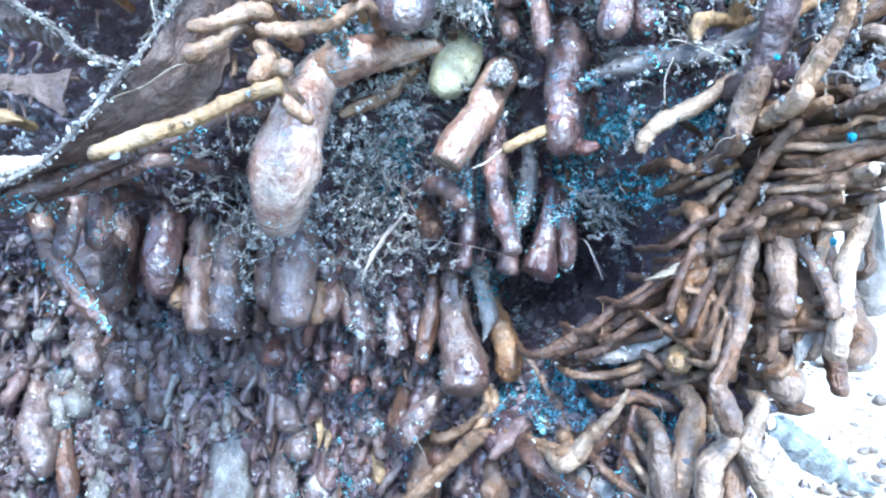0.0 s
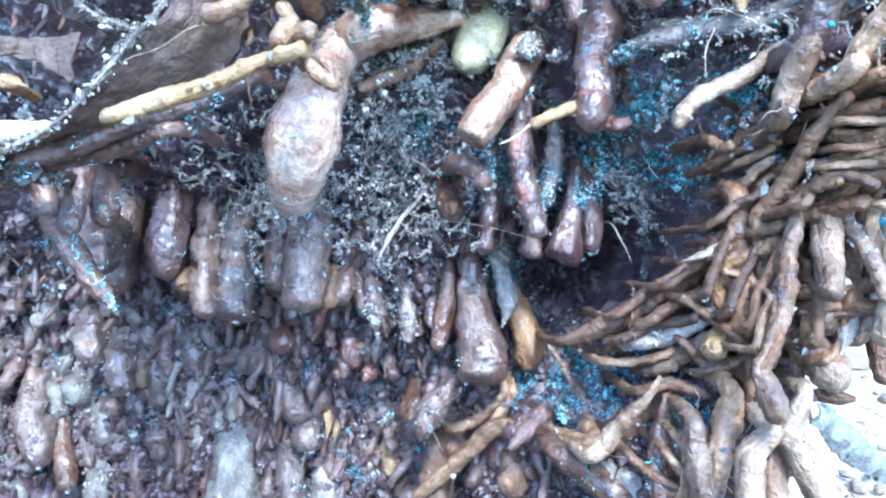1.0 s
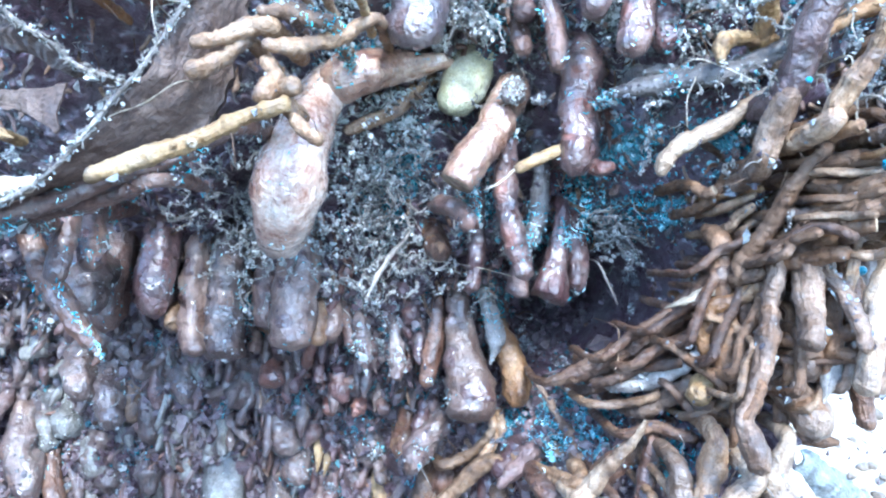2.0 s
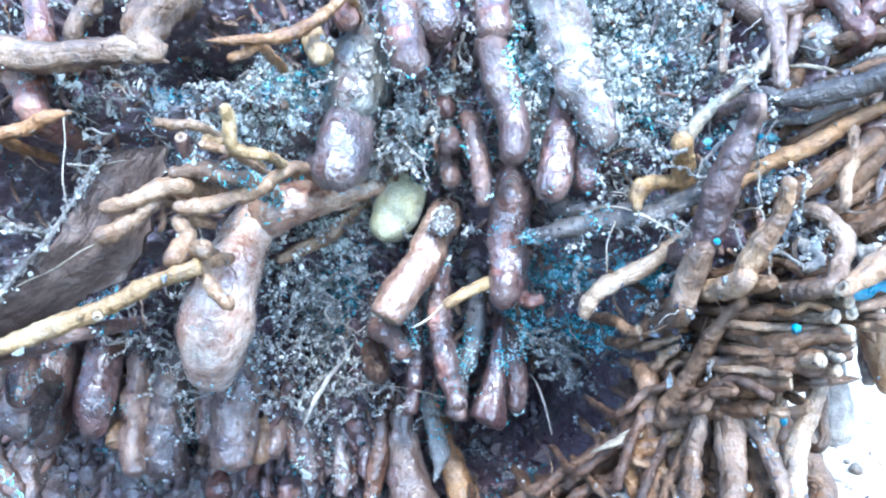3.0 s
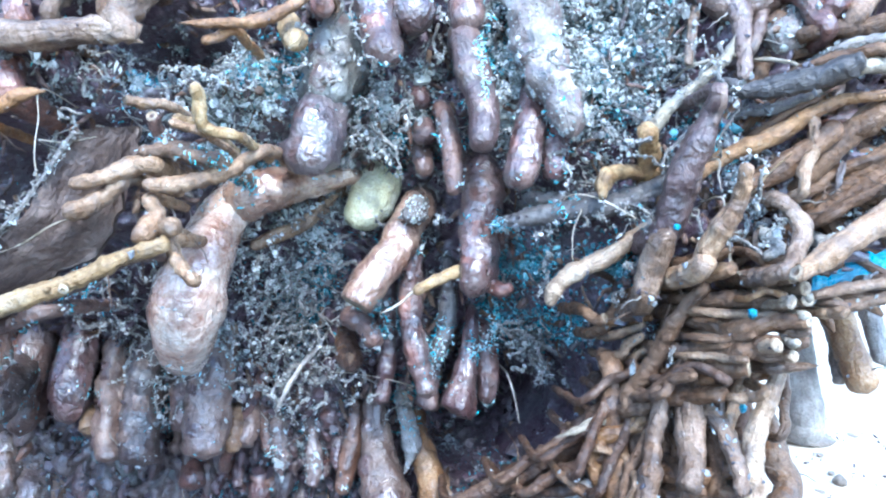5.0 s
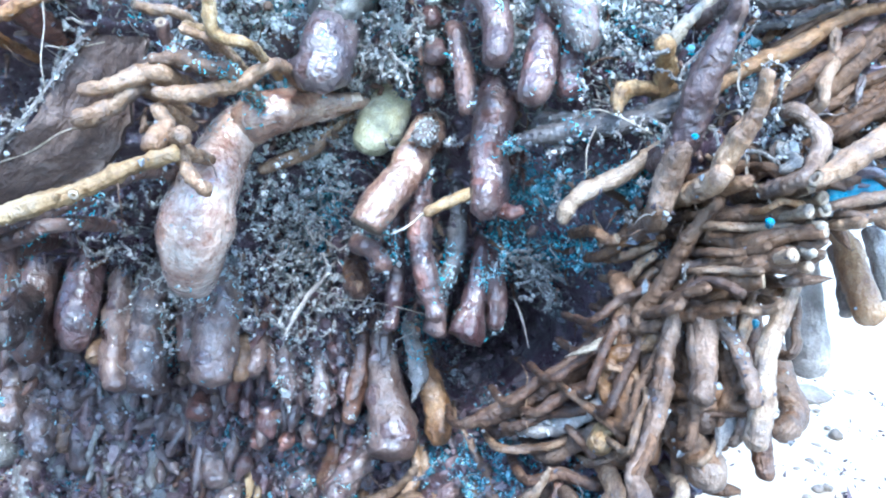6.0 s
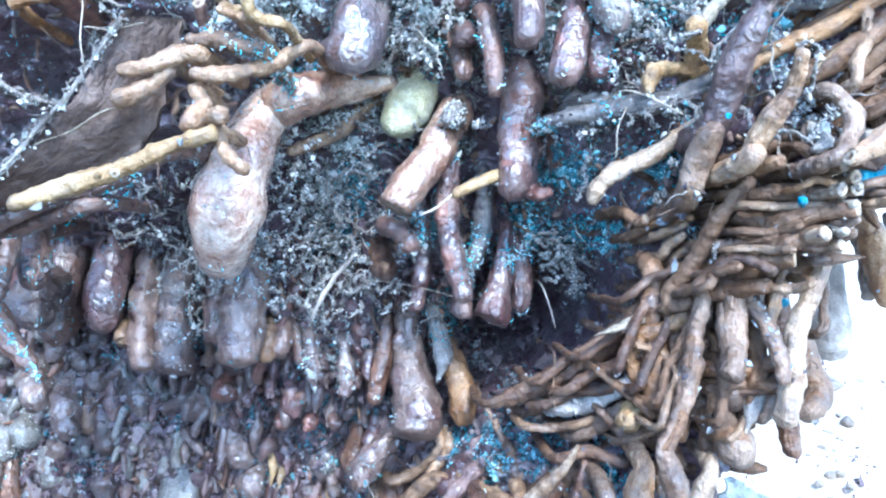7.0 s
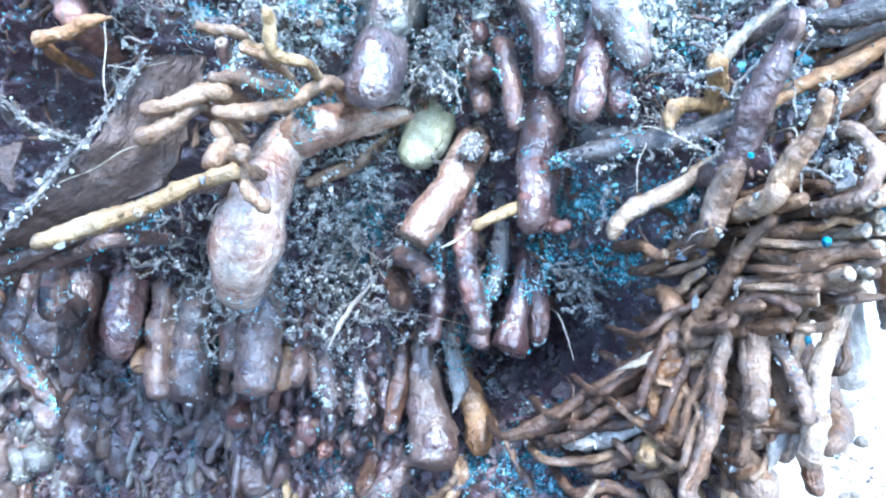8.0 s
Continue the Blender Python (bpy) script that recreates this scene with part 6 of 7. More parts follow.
root("thin_root", "TAN", "", "dry tan thin root woven into the mat", "root",
     (84, 380, -94, 1.8), (85, 334, -95, 2), (91, 330, -103, 2.4), (94, 326, -114, 2.4), (94, 369, -116, 2.2))
root("thin_root", "BROWN", "", "dull brown thin root woven into the mat", "root",
     (132, 350, -19, 2), (132, 304, -21, 2.2), (132, 300, -33, 2.4), (128, 296, -44, 2.2), (128, 338, -46, 2))
root("thin_root", "TAN", "", "dry tan thin root woven into the mat", "root",
     (116, 356, -24, 1.5), (116, 306, -25, 1.7), (112, 303, -34, 1.9), (106, 298, -46, 1.6), (105, 348, -48, 1.5))
root("root_clod", "CRUST", "wk", "rough clod of roots caked in pale crumbs", "clod",
     (186, 319, 169, 6.1), (184, 315, 163, 6.7), (180, 308, 154, 8.5), (175, 300, 144, 5.5))
root("bark_flake", "STRAW", "t", "straw-coloured bark flake by the leaf sheath", "bark",
     (-214, 390, 64, 2.8), (-211, 340, 63, 3.1), (-198, 334, 59, 3.5), (-184, 328, 56, 1.5))
root("fibrous_root", "PALE", "tg", "bleached pale fibrous split root across the top of the bank", "root",
     (-203, 354, 31, 4.5), (-198, 304, 31, 5), (-178, 300, 33, 4.5), (-163, 298, 34, 3.1), (-154, 296, 37, 1.6))
root("plastic_chip", "BLUE", "r", "bright blue glossy chip on a root", "plastic chip",
     (123, 276, 70, 1), (123, 274, 71, 1.4))
root("plastic_chip", "BLUE", "r", "bright blue glossy chip on a root", "plastic chip",
     (142, 282, 108, 0.8), (142, 279, 109, 1.2))
root("plastic_chip", "BLUE", "r", "bright blue glossy chip on a root", "plastic chip",
     (147, 270, 39, 1.4), (146, 267, 41, 2))
root("plastic_chip", "BLUE", "r", "bright blue glossy chip on a root", "plastic chip",
     (155, 300, 2, 1.6), (155, 297, 4, 2))
root("plastic_chip", "BLUE", "r", "bright blue glossy chip on a root", "plastic chip",
     (160, 290, 44, 1.3), (159, 287, 45, 1.7))
root("thin_root", "TAN", "", "dry tan thin root threaded through the mat", "root",
     (135, 334, 40, 1.6), (136, 297, 40, 1.8), (148, 288, 39, 1.9), (160, 279, 40, 1.5), (161, 316, 40, 1.3))
root("thin_root", "BROWN", "", "dull brown thin root threaded through the mat", "root",
     (134, 338, 29, 1.6), (135, 300, 30, 1.8), (146, 289, 30, 1.9), (152, 281, 33, 1.7), (154, 320, 33, 1.5))
root("thin_root", "TAN", "", "dry tan thin root threaded through the mat", "root",
     (130, 344, 23, 1.2), (131, 302, 23, 1.3), (142, 289, 23, 1.7), (148, 279, 23, 1.5), (149, 325, 23, 1.3))
root("thin_root", "BROWN", "o", "dull brown thin root threaded through the mat", "root",
     (151, 324, 24, 1.5), (153, 284, 24, 1.7), (160, 278, 24, 1.9), (165, 274, 25, 1.4))
root("thin_root", "GREY", "o", "grey-brown thin root threaded through the mat", "root",
     (161, 317, 34, 1.5), (162, 282, 34, 1.7), (166, 276, 33, 1.9), (168, 270, 35, 1.6))
root("thin_root", "PALE", "o", "bleached pale thin root threaded through the mat", "root",
     (164, 315, 41, 1.5), (165, 280, 40, 1.7), (165, 273, 39, 2), (166, 268, 39, 1.8))
root("thin_root", "PALE", "o", "bleached pale thin root threaded through the mat", "root",
     (164, 317, 31, 1.3), (163, 280, 30, 1.5), (163, 273, 29, 1.8), (162, 268, 30, 1.6))
root("thin_root", "BROWND", "", "dull brown thin root threaded through the mat, darkened for shade", "root",
     (124, 356, 13, 1.6), (125, 306, 13, 1.8), (135, 295, 19, 2.2), (143, 283, 15, 1.9), (145, 330, 15, 1.7))
root("thin_root", "BROWNT", "", "tan-brown thin root threaded through the mat", "root",
     (118, 358, 5, 1.8), (119, 308, 6, 2.1), (125, 298, 13, 2.2), (132, 287, 17, 1.7), (134, 337, 17, 1.5))
root("thin_root", "TAN", "", "dry tan thin root threaded through the mat", "root",
     (143, 333, 9, 1.5), (145, 289, 9, 1.7), (152, 286, 9, 2.1), (157, 283, 12, 1.9), (159, 323, 12, 1.7))
root("thin_root", "BROWN", "", "dull brown thin root threaded through the mat", "root",
     (132, 332, 59, 2.1), (134, 310, 59, 2.3), (140, 301, 60, 2.7), (147, 289, 63, 2), (148, 318, 63, 1.8))
root("thin_root", "BROWN", "", "dull brown thin root threaded through the mat", "root",
     (154, 315, 64, 1.8), (156, 294, 63, 2), (162, 290, 59, 2.4), (169, 286, 60, 1.9), (171, 309, 61, 1.7))
root("thin_root", "BROWN", "", "dull brown thin root threaded through the mat", "root",
     (179, 305, 86, 2), (181, 294, 87, 2.2), (192, 290, 94, 2.6), (206, 284, 100, 2.4), (208, 307, 101, 2.1))
root("thin_root", "BROWNT", "", "tan-brown thin root threaded through the mat", "root",
     (181, 306, 74, 1.8), (183, 290, 75, 2), (194, 286, 82, 2.4), (207, 282, 89, 2.4), (209, 308, 90, 2.1))
root("thin_root", "RED", "", "red-brown thin root threaded through the mat", "root",
     (185, 309, 112, 1.8), (187, 292, 113, 2), (198, 287, 115, 2.4), (210, 282, 118, 2.4), (212, 308, 119, 2.1))
root("thin_root", "GREY", "", "grey-brown thin root threaded through the mat", "root",
     (190, 308, 68, 1.8), (191, 290, 69, 2), (198, 286, 75, 2.2), (208, 280, 81, 2.1), (209, 310, 83, 1.9))
root("thin_root", "BROWN", "", "dull brown thin root threaded through the mat", "root",
     (162, 314, 110, 1.6), (164, 300, 111, 1.8), (173, 295, 116, 2.2), (182, 290, 120, 2), (183, 312, 121, 1.8))
root("thin_root", "DARKG", "", "dark grey thin root threaded through the mat", "root",
     (157, 318, 118, 1.8), (159, 300, 118, 2), (171, 295, 119, 2.5), (182, 290, 124, 2.2), (184, 313, 124, 2))
root("thin_root", "BROWND", "", "dull brown thin root threaded through the mat, darkened for shade", "root",
     (125, 339, 58, 1.9), (127, 316, 57, 2.1), (133, 306, 54, 2.5), (138, 295, 50, 2.2), (139, 328, 48, 2))
root("thin_root", "BROWND", "", "dull brown thin root threaded through the mat, darkened for shade", "root",
     (65, 410, -41, 1.9), (67, 360, -40, 2.1), (80, 353, -29, 2.6), (95, 344, -16, 2.2), (97, 394, -14, 2))
root("thin_root", "TAN", "", "dry tan thin root threaded through the mat", "root",
     (61, 416, -62, 1.7), (63, 366, -61, 1.9), (79, 358, -60, 2.3), (92, 350, -54, 2), (94, 396, -53, 1.8))
root("thin_root", "TAN", "", "dry tan thin root threaded through the mat", "root",
     (100, 370, -63, 1.8), (102, 340, -62, 2), (114, 334, -56, 2.2), (122, 330, -48, 1.9), (123, 343, -47, 1.7))
root("thin_root", "BROWND", "", "dull brown thin root threaded through the mat, darkened for shade", "root",
     (73, 400, -72, 2.1), (75, 350, -72, 2.3), (89, 345, -68, 2.7), (104, 340, -72, 2.5), (106, 352, -72, 2.2))
root("thin_root", "BROWN", "", "dull brown thin root threaded through the mat", "root",
     (134, 350, -10, 1.8), (134, 316, -12, 2.1), (133, 311, -26, 2.2), (129, 306, -41, 2), (129, 339, -42, 1.8))
root("thin_root", "GREYW", "", "silvery grey thin root threaded through the mat", "root",
     (155, 326, -8, 1.6), (155, 310, -10, 1.8), (155, 305, -25, 2.2), (149, 300, -42, 2.2), (148, 326, -44, 1.9))
root("thin_root", "TAN", "", "dry tan thin root threaded through the mat", "root",
     (150, 327, -33, 1.6), (149, 310, -34, 1.8), (142, 304, -45, 2), (133, 300, -51, 1.7), (131, 331, -52, 1.6))
root("soil_clod", "CRUST", "wk", "clod of soil on a root caked in pale crumbs", "clod",
     (33, 401, 95, 3.5), (32, 380, 91, 3.9), (30, 371, 87, 5.2), (28, 360, 81, 3.9))
root("root_lump", "STRAW", "c", "straw-coloured round root lump", "root stub",
     (-98, 289, 49, 1.6), (-97, 284, 48, 1.8), (-95, 280, 47, 1.9))
root("root_lump", "STRAW", "r", "straw-coloured round root lump", "root stub",
     (-104, 289, 48, 1.4), (-103, 284, 47, 1.2))

for x, y, z, r in ((161, 268, 53, 2.6), (166, 270, 49, 2.4), (168, 272, 45, 2.4), (167, 272, 39, 2.7), (159, 266, 44, 2.2), (156, 270, 29, 2.6), (163, 273, 25, 2.2)):
    root("root_stub", "TANP", "cw", "pale tan broken root end in a row down the flank", "root stub",
         (x - 7, y + 44, z - 2, r * 0.8), (x - 2, y + 12, z - 1, r * 0.9), (x, y, z, r))
random.seed(41)
for k in range(22):
    # roots hanging behind the outer ones, close enough to hide the sand
    x, y, z, r = random.uniform(112, 166), random.uniform(322, 345), random.uniform(0, 26), random.uniform(3, 5.5)
    lean, long = random.gauss(-4, 6), random.uniform(45, 75)
    root("hanging_root", random.choice(("BROWN", "GREY", "BROWND", "BROWNT")), "", "dull brown root hanging behind the outer ones", "root",
         (x, y + 14, z + 6, r * 0.7), (x, y, z, r * 0.9), (x + lean * 0.4, y - 3, z - long * 0.4, r), (x + lean, y - 8, z - long, r * 0.9), group="roots behind the mat")

# ---- leaf sheaths ----
def sheet(name, mat, label, category, first, second, thick, bulge, seed, torn=True):
    """A stiff sheath lofted between two edges (rows of across, in, up in millimetres), with thickness and ribs."""
    a = spline([(*p, 0) for p in first], 3)
    b = spline([(*p, 0) for p in second], 3)
    n, m = 60, 16
    verts, uvs, faces = [], [], []
    for layer in (0, 1):
        for j in range(n + 1):
            pa, pb = a[round(j / n * (len(a) - 1))], b[round(j / n * (len(b) - 1))]
            for i in range(m + 1):
                u = i / m
                p = pa[:3] * (1 - u) + pb[:3] * u
                q = Vector(p) * 0.001
                wide = float(np.linalg.norm((pb - pa)[:3])) * 0.001
                q.y -= bulge * math.sin(u * math.pi) + 0.0008 * min(1.0, wide / 0.05) ** 2 * math.sin(u * 14 + noise.noise(q * 45) * 5)
                q += Vector((noise.noise(q * 90), noise.noise(q * 90 + Vector((9, 0, 0))), noise.noise(q * 90 + Vector((0, 9, 0))))) * 0.0022
                if i in (0, m):
                    q += Vector((noise.noise(q * 700), 0, noise.noise(q * 700 + Vector((5, 0, 0))))) * 0.003
                q.y += layer * thick
                verts.append(BANK @ q)
                uvs.append((u, j / n * 0.3))
    s = (n + 1) * (m + 1)
    for j in range(n):
        for i in range(m):
            k = j * (m + 1) + i
            f = (k, k + 1, k + m + 2, k + m + 1)
            faces += [f, tuple(v + s for v in f[::-1])]
        for k in (j * (m + 1), j * (m + 1) + m):
            faces.append((k, k + m + 1, k + m + 1 + s, k + s))
    for i in range(m):
        for k in (i, n * (m + 1) + i):
            faces.append((k, k + 1, k + 1 + s, k + s))
    ob = mesh_object(name, verts, faces, MATS[mat], uvs)
    if not torn:
        return tagged(ob, label, category)
    # the torn edge: a lumpy rope of fibre with short strands
    rows = [np.array((*(BANK @ (Vector(p[:3]) * 0.001 + Vector((0, -0.0012, 0)))), 0.0009 + 0.0007 * noise.noise(Vector(p[:3]) * 0.12))) for p in a]
    rv, rf, ru = tube(rows, "kt", 9, Vector(), seed)
    rope = mesh_object("frayed_edge", rv, rf, MATS["PALEG"], ru)
    rope.parent = ob
    tagged(rope, "pale torn edge of the sheath")
    PALE_SMEARS.extend(Vector(p[:3]) * 0.001 + Vector((random.gauss(0, 0.0014), random.gauss(-0.001, 0.0008), random.gauss(0, 0.0014))) for p in a for _ in range(4))
    starts = []
    for k in range(180):
        i = random.randrange(len(a) - 1)
        p = Vector(a[i][:3]) * 0.001
        t = Vector(a[i + 1][:3] - a[i][:3]).normalized()
        starts.append((p + Vector((random.gauss(0, 0.0012), -0.002 + random.gauss(0, 0.001), random.gauss(0, 0.0012))), t * random.choice((-1, 1)) + Vector((random.gauss(0, 0.3), -0.1, random.gauss(0, 0.3)))))
    edge = fibres("loose_fringe", MATS["PALEG"], "pale loose fibres along the torn edge", "", starts, 0.0035, 0.0005, 0.25)
    edge.parent = ob
    return tagged(ob, label, category)


def fibres(name, mat, label, category, starts, reach, radius, curl, sides=4, steps=7, blunt=False, trail=None, group=""):
    """Many fine strands in one mesh: (place, way) pairs in bank metres."""
    verts, faces, uvs = [], [], []
    for p, way in starts:
        d = Vector(way).normalized()
        length = reach * random.uniform(0.4, 1.3)
        r0 = radius * random.uniform(0.6, 1.4)
        q = Vector(p)
        base = len(verts)
        for k in range(steps):
            sd = d.cross(Vector((0.3, 1, 0.2)))
            sd = sd.normalized() if sd.length > 1e-4 else Vector((1, 0, 0))
            ot = sd.cross(d)
            r = r0 * (1 - 0.75 * k / (steps - 1))
            if blunt:
                r = r0 * (0.8 + 0.55 * noise.noise(q * 130) + 0.25 * noise.noise(q * 400)) * math.sqrt(max(0.12, 1 - (k / (steps - 1)) ** 9))
            for i in range(sides):
                th = 6.2832 * i / sides
                verts.append(BANK @ (q + (sd * math.cos(th) + ot * math.sin(th)) * r * (1 + (0.3 * noise.noise(q * 90 + Vector((th, 0, 0))) if blunt else 0))))
                uvs.append((i / sides, k * length / steps))
            d = (d + Vector((random.gauss(0, curl), random.gauss(0, curl * 0.6), random.gauss(-0.04, curl)))).normalized()
            q = q + d * length / steps
            if trail is not None:
                trail.append(q)
        for k in range(steps - 1):
            for i in range(sides):
                a, b = base + k * sides + i, base + k * sides + (i + 1) % sides
                faces.append((a, b, b + sides, a + sides))
    ob = mesh_object(name, verts, faces, mat, uvs)
    return tagged(ob, label, category, group, kind="stuff" if category and not group else "")


def crumbs(name, mat, label, places, sizes, flake=False):
    """Loose soil crumbs: knobbly eight-sided grains in one mesh."""
    base = np.array([(1, 0, 0), (-1, 0, 0), (0, 1, 0), (0, -1, 0), (0, 0, 1), (0, 0, -1), (.6, .6, .6), (-.6, -.6, .6), (.6, -.6, -.6), (-.6, .6, -.6)], float)
    tri = [(4, 6, 2), (4, 0, 6), (6, 0, 2), (4, 7, 3), (4, 1, 7), (7, 1, 3), (8, 0, 3), (8, 3, 5), (8, 5, 0), (9, 2, 1), (9, 1, 5), (9, 5, 2), (4, 3, 0), (4, 2, 1), (5, 2, 0), (5, 3, 1)]
    verts, faces = [], []
    for k, (p, s) in enumerate(zip(places, sizes)):
        turn = Euler((random.uniform(0, 6), random.uniform(0, 6), random.uniform(0, 6))).to_matrix()
        stretch = (random.uniform(0.5, 1.6), random.uniform(0.5, 1.1), random.uniform(0.5, 1.4))
        if flake:
            stretch = (random.uniform(0.8, 2.0), random.uniform(0.4, 1.0), random.uniform(0.25, 0.55))
        for v in base:
            q = turn @ Vector((v[0] * stretch[0], v[1] * stretch[1], v[2] * stretch[2]))
            verts.append(BANK @ (Vector(p) + q * s * random.uniform(0.5, 1.35)))
        faces += [tuple(i + k * 10 for i in f) for f in tri]
    ob = mesh_object(name, verts, faces, mat, smooth_faces=False)
    return tagged(ob, label, "soil", kind="stuff")


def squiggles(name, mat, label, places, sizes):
    """Thin crooked threads lying flat on wet things, coloured as glints of sky."""
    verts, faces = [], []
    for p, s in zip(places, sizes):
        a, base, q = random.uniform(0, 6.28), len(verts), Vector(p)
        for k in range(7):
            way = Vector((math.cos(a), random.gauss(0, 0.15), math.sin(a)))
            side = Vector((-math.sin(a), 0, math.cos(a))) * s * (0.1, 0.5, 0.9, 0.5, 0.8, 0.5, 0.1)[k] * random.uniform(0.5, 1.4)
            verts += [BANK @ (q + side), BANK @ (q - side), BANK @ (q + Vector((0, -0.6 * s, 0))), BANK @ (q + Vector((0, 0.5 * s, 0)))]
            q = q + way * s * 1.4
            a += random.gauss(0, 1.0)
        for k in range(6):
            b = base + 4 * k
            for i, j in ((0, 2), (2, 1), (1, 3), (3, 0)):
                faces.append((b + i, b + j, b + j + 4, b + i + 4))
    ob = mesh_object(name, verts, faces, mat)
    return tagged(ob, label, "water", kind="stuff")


sheet("leaf_sheath", "SHEATH", "torn grey-brown fibrous palm leaf sheath with a frayed pale edge", "leaf sheath",
      [(-99, 295, 107), (-110, 293, 88), (-118, 290, 74), (-127, 290, 64), (-139, 290, 49), (-154, 292, 35), (-174, 295, 25), (-198, 300, 17)],
      [(-85, 320, 114), (-90, 320, 92), (-93, 320, 77), (-100, 320, 64), (-117, 320, 52), (-136, 320, 42), (-168, 325, 32), (-210, 330, 15)], 0.003, 0.004, 1)
sheet("leaf_sheath", "SHEATH", "dark curled palm leaf sheath behind the torn one", "leaf sheath",
      [(-199, 320, 116), (-186, 320, 108), (-175, 320, 100), (-164, 323, 93), (-156, 326, 85), (-137, 330, 80)],
      [(-216, 340, 103), (-201, 340, 98), (-186, 340, 94), (-175, 340, 89), (-165, 340, 85), (-146, 342, 79)], 0.002, 0.003, 2)
sheet("leaf_sheath", "SHEATH", "brown torn flap of leaf sheath", "leaf sheath",
      [(-211, 332, 79), (-194, 330, 77), (-178, 330, 76), (-163, 329, 80)],
      [(-214, 337, 73), (-197, 335, 71), (-181, 334, 66), (-168, 332, 60)], 0.0015, 0.0015, 3, torn=False)
sheet("sheath_scrap", "BLUISH", "pale bluish scrap of fibrous sheath at the foot of the flank", "leaf sheath",
      [(137, 310, -68), (152, 320, -76), (172, 336, -88), (196, 356, -106), (212, 370, -119)],
      [(135, 310, -76), (150, 322, -90), (170, 338, -104), (192, 357, -114), (211, 370, -121)], 0.0015, 0.004, 4, torn=False)
# added blue sheet: paints sky reflected by a wet patch among the roots
sheet("plastic_scrap", "BLUE", "crumpled blue sheet added for sky reflected in a wet patch", "plastic scrap",
      [(181, 300, 57), (192, 300, 60), (204, 300, 62), (220, 300, 66)],
      [(183, 304, 45), (194, 304, 47), (206, 304, 50), (222, 304, 52)], 0.001, 0.004, 5, torn=False)


def on_soil(x, z, out=0.0):
    p = Vector((x, soil_depth(x, z), z))
    return Vector((x, p.y + rough_soil(p) - out, z))


def scatter(n, x0, x1, z0, z1, keep=None):
    out = []
    while len(out) < n:
        x, z = random.uniform(x0, x1), random.uniform(z0, z1)
        if x < edge_x(z) and (keep is None or random.random() < keep(x, z)):
            out.append((x, z))
    return out


def hollow_at(x, z):
    return min(1.0, sum(math.exp(-((x - cx) / w) ** 2 - ((z - cz) / h) ** 2) for cx, cz, w, h, d in HOLES if d > 0))


def crumb_zone(x, z):
    hollow = hollow_at(x, z)
    # fewer loose crumbs where the rootlets hang free of the dark soil
    net = math.exp(-((x + 0.04) / 0.028) ** 2 - ((z - 0.03) / 0.05) ** 2) + math.exp(-((x + 0.11) / 0.03) ** 2 - ((z - 0.03) / 0.03) ** 2)
    return (0.05 + smooth(-0.1, 0.35, noise.noise(Vector((x * 34, z * 34, 2))))) * (1 - hollow) * (1 - 0.8 * min(1.0, net)) * (1 - 0.8 * math.exp(-((x - 0.035) / 0.04) ** 2 - ((z - 0.125) / 0.045) ** 2))


random.seed(5)
seats = [on_soil(x, z, random.uniform(-0.001, 0.004)) for x, z in scatter(9000, -0.36, 0.26, -0.19, 0.2, crumb_zone)]
for x, z in scatter(300, -0.36, 0.26, -0.19, 0.2, crumb_zone):
    c, wide = on_soil(x, z, random.uniform(0.001, 0.008)), random.uniform(0.0012, 0.0036)
    seats += [c + Vector((random.gauss(0, wide), random.gauss(0, wide), random.gauss(0, wide))) for _ in range(random.randint(50, 130))]
crumbs("soil_crumbs", CRUMB, "dark damp soil crumbs clinging to the bank", seats, [min(0.003, 0.00072 * random.lognormvariate(0, 0.5)) for _ in seats])
spots = scatter(19000, -0.36, 0.09, -0.19, 0.03, lambda x, z: 1 - smooth(-0.03, 0.03, z))
crumbs("mud_crumbs", MUD_CRUMB, "wet purple-brown mud clods between the lower roots", [on_soil(x, z, random.uniform(-0.001, 0.009)) for x, z in spots], [min(0.006, 0.0013 * random.lognormvariate(0, 0.6)) for _ in spots])


crumbs("mud_smears", CRUMB, "dark soil crumbs stuck to the roots", SMEARS, [min(0.003, 0.0007 * random.lognormvariate(0, 0.5)) for _ in SMEARS])
crumbs("pale_smears", PALE_CRUMB, "pale soil crumbs stuck to the roots", PALE_SMEARS, [min(0.002, 0.0006 * random.lognormvariate(0, 0.5)) for _ in PALE_SMEARS])


def pale_zone(x, z):
    a = math.exp(-((x - 0.09) / 0.035) ** 2 - ((z - 0.14) / 0.03) ** 2)
    b = 0.25 * math.exp(-((x + 0.045) / 0.035) ** 2 - ((z - 0.03) / 0.045) ** 2) + 0.3 * math.exp(-((x - 0.003) / 0.024) ** 2 - ((z - 0.125) / 0.026) ** 2)
    b += 0.3 * math.exp(-((x - 0.02) / 0.022) ** 2 - ((z - 0.14) / 0.022) ** 2)
    b += 0.9 * sum(math.exp(-((x - u) / 0.016) ** 2 - ((z - v) / 0.016) ** 2) for u, v in ((-0.027, 0.083), (-0.039, 0.111), (-0.023, 0.101), (0.019, 0.131), (-0.048, 0.136)))
    c = 0.4 * math.exp(-((x + 0.07) / 0.05) ** 2 - ((z - 0.14) / 0.02) ** 2)
    return min(1.0, a + b + c + 0.008)


spots = scatter(500, -0.26, 0.2, -0.18, 0.2, pale_zone)
seats = [on_soil(x, z, random.uniform(0.0, 0.006)) for x, z in spots]
sizes = [min(0.0022, 0.0007 * random.lognormvariate(0, 0.45)) for _ in seats]
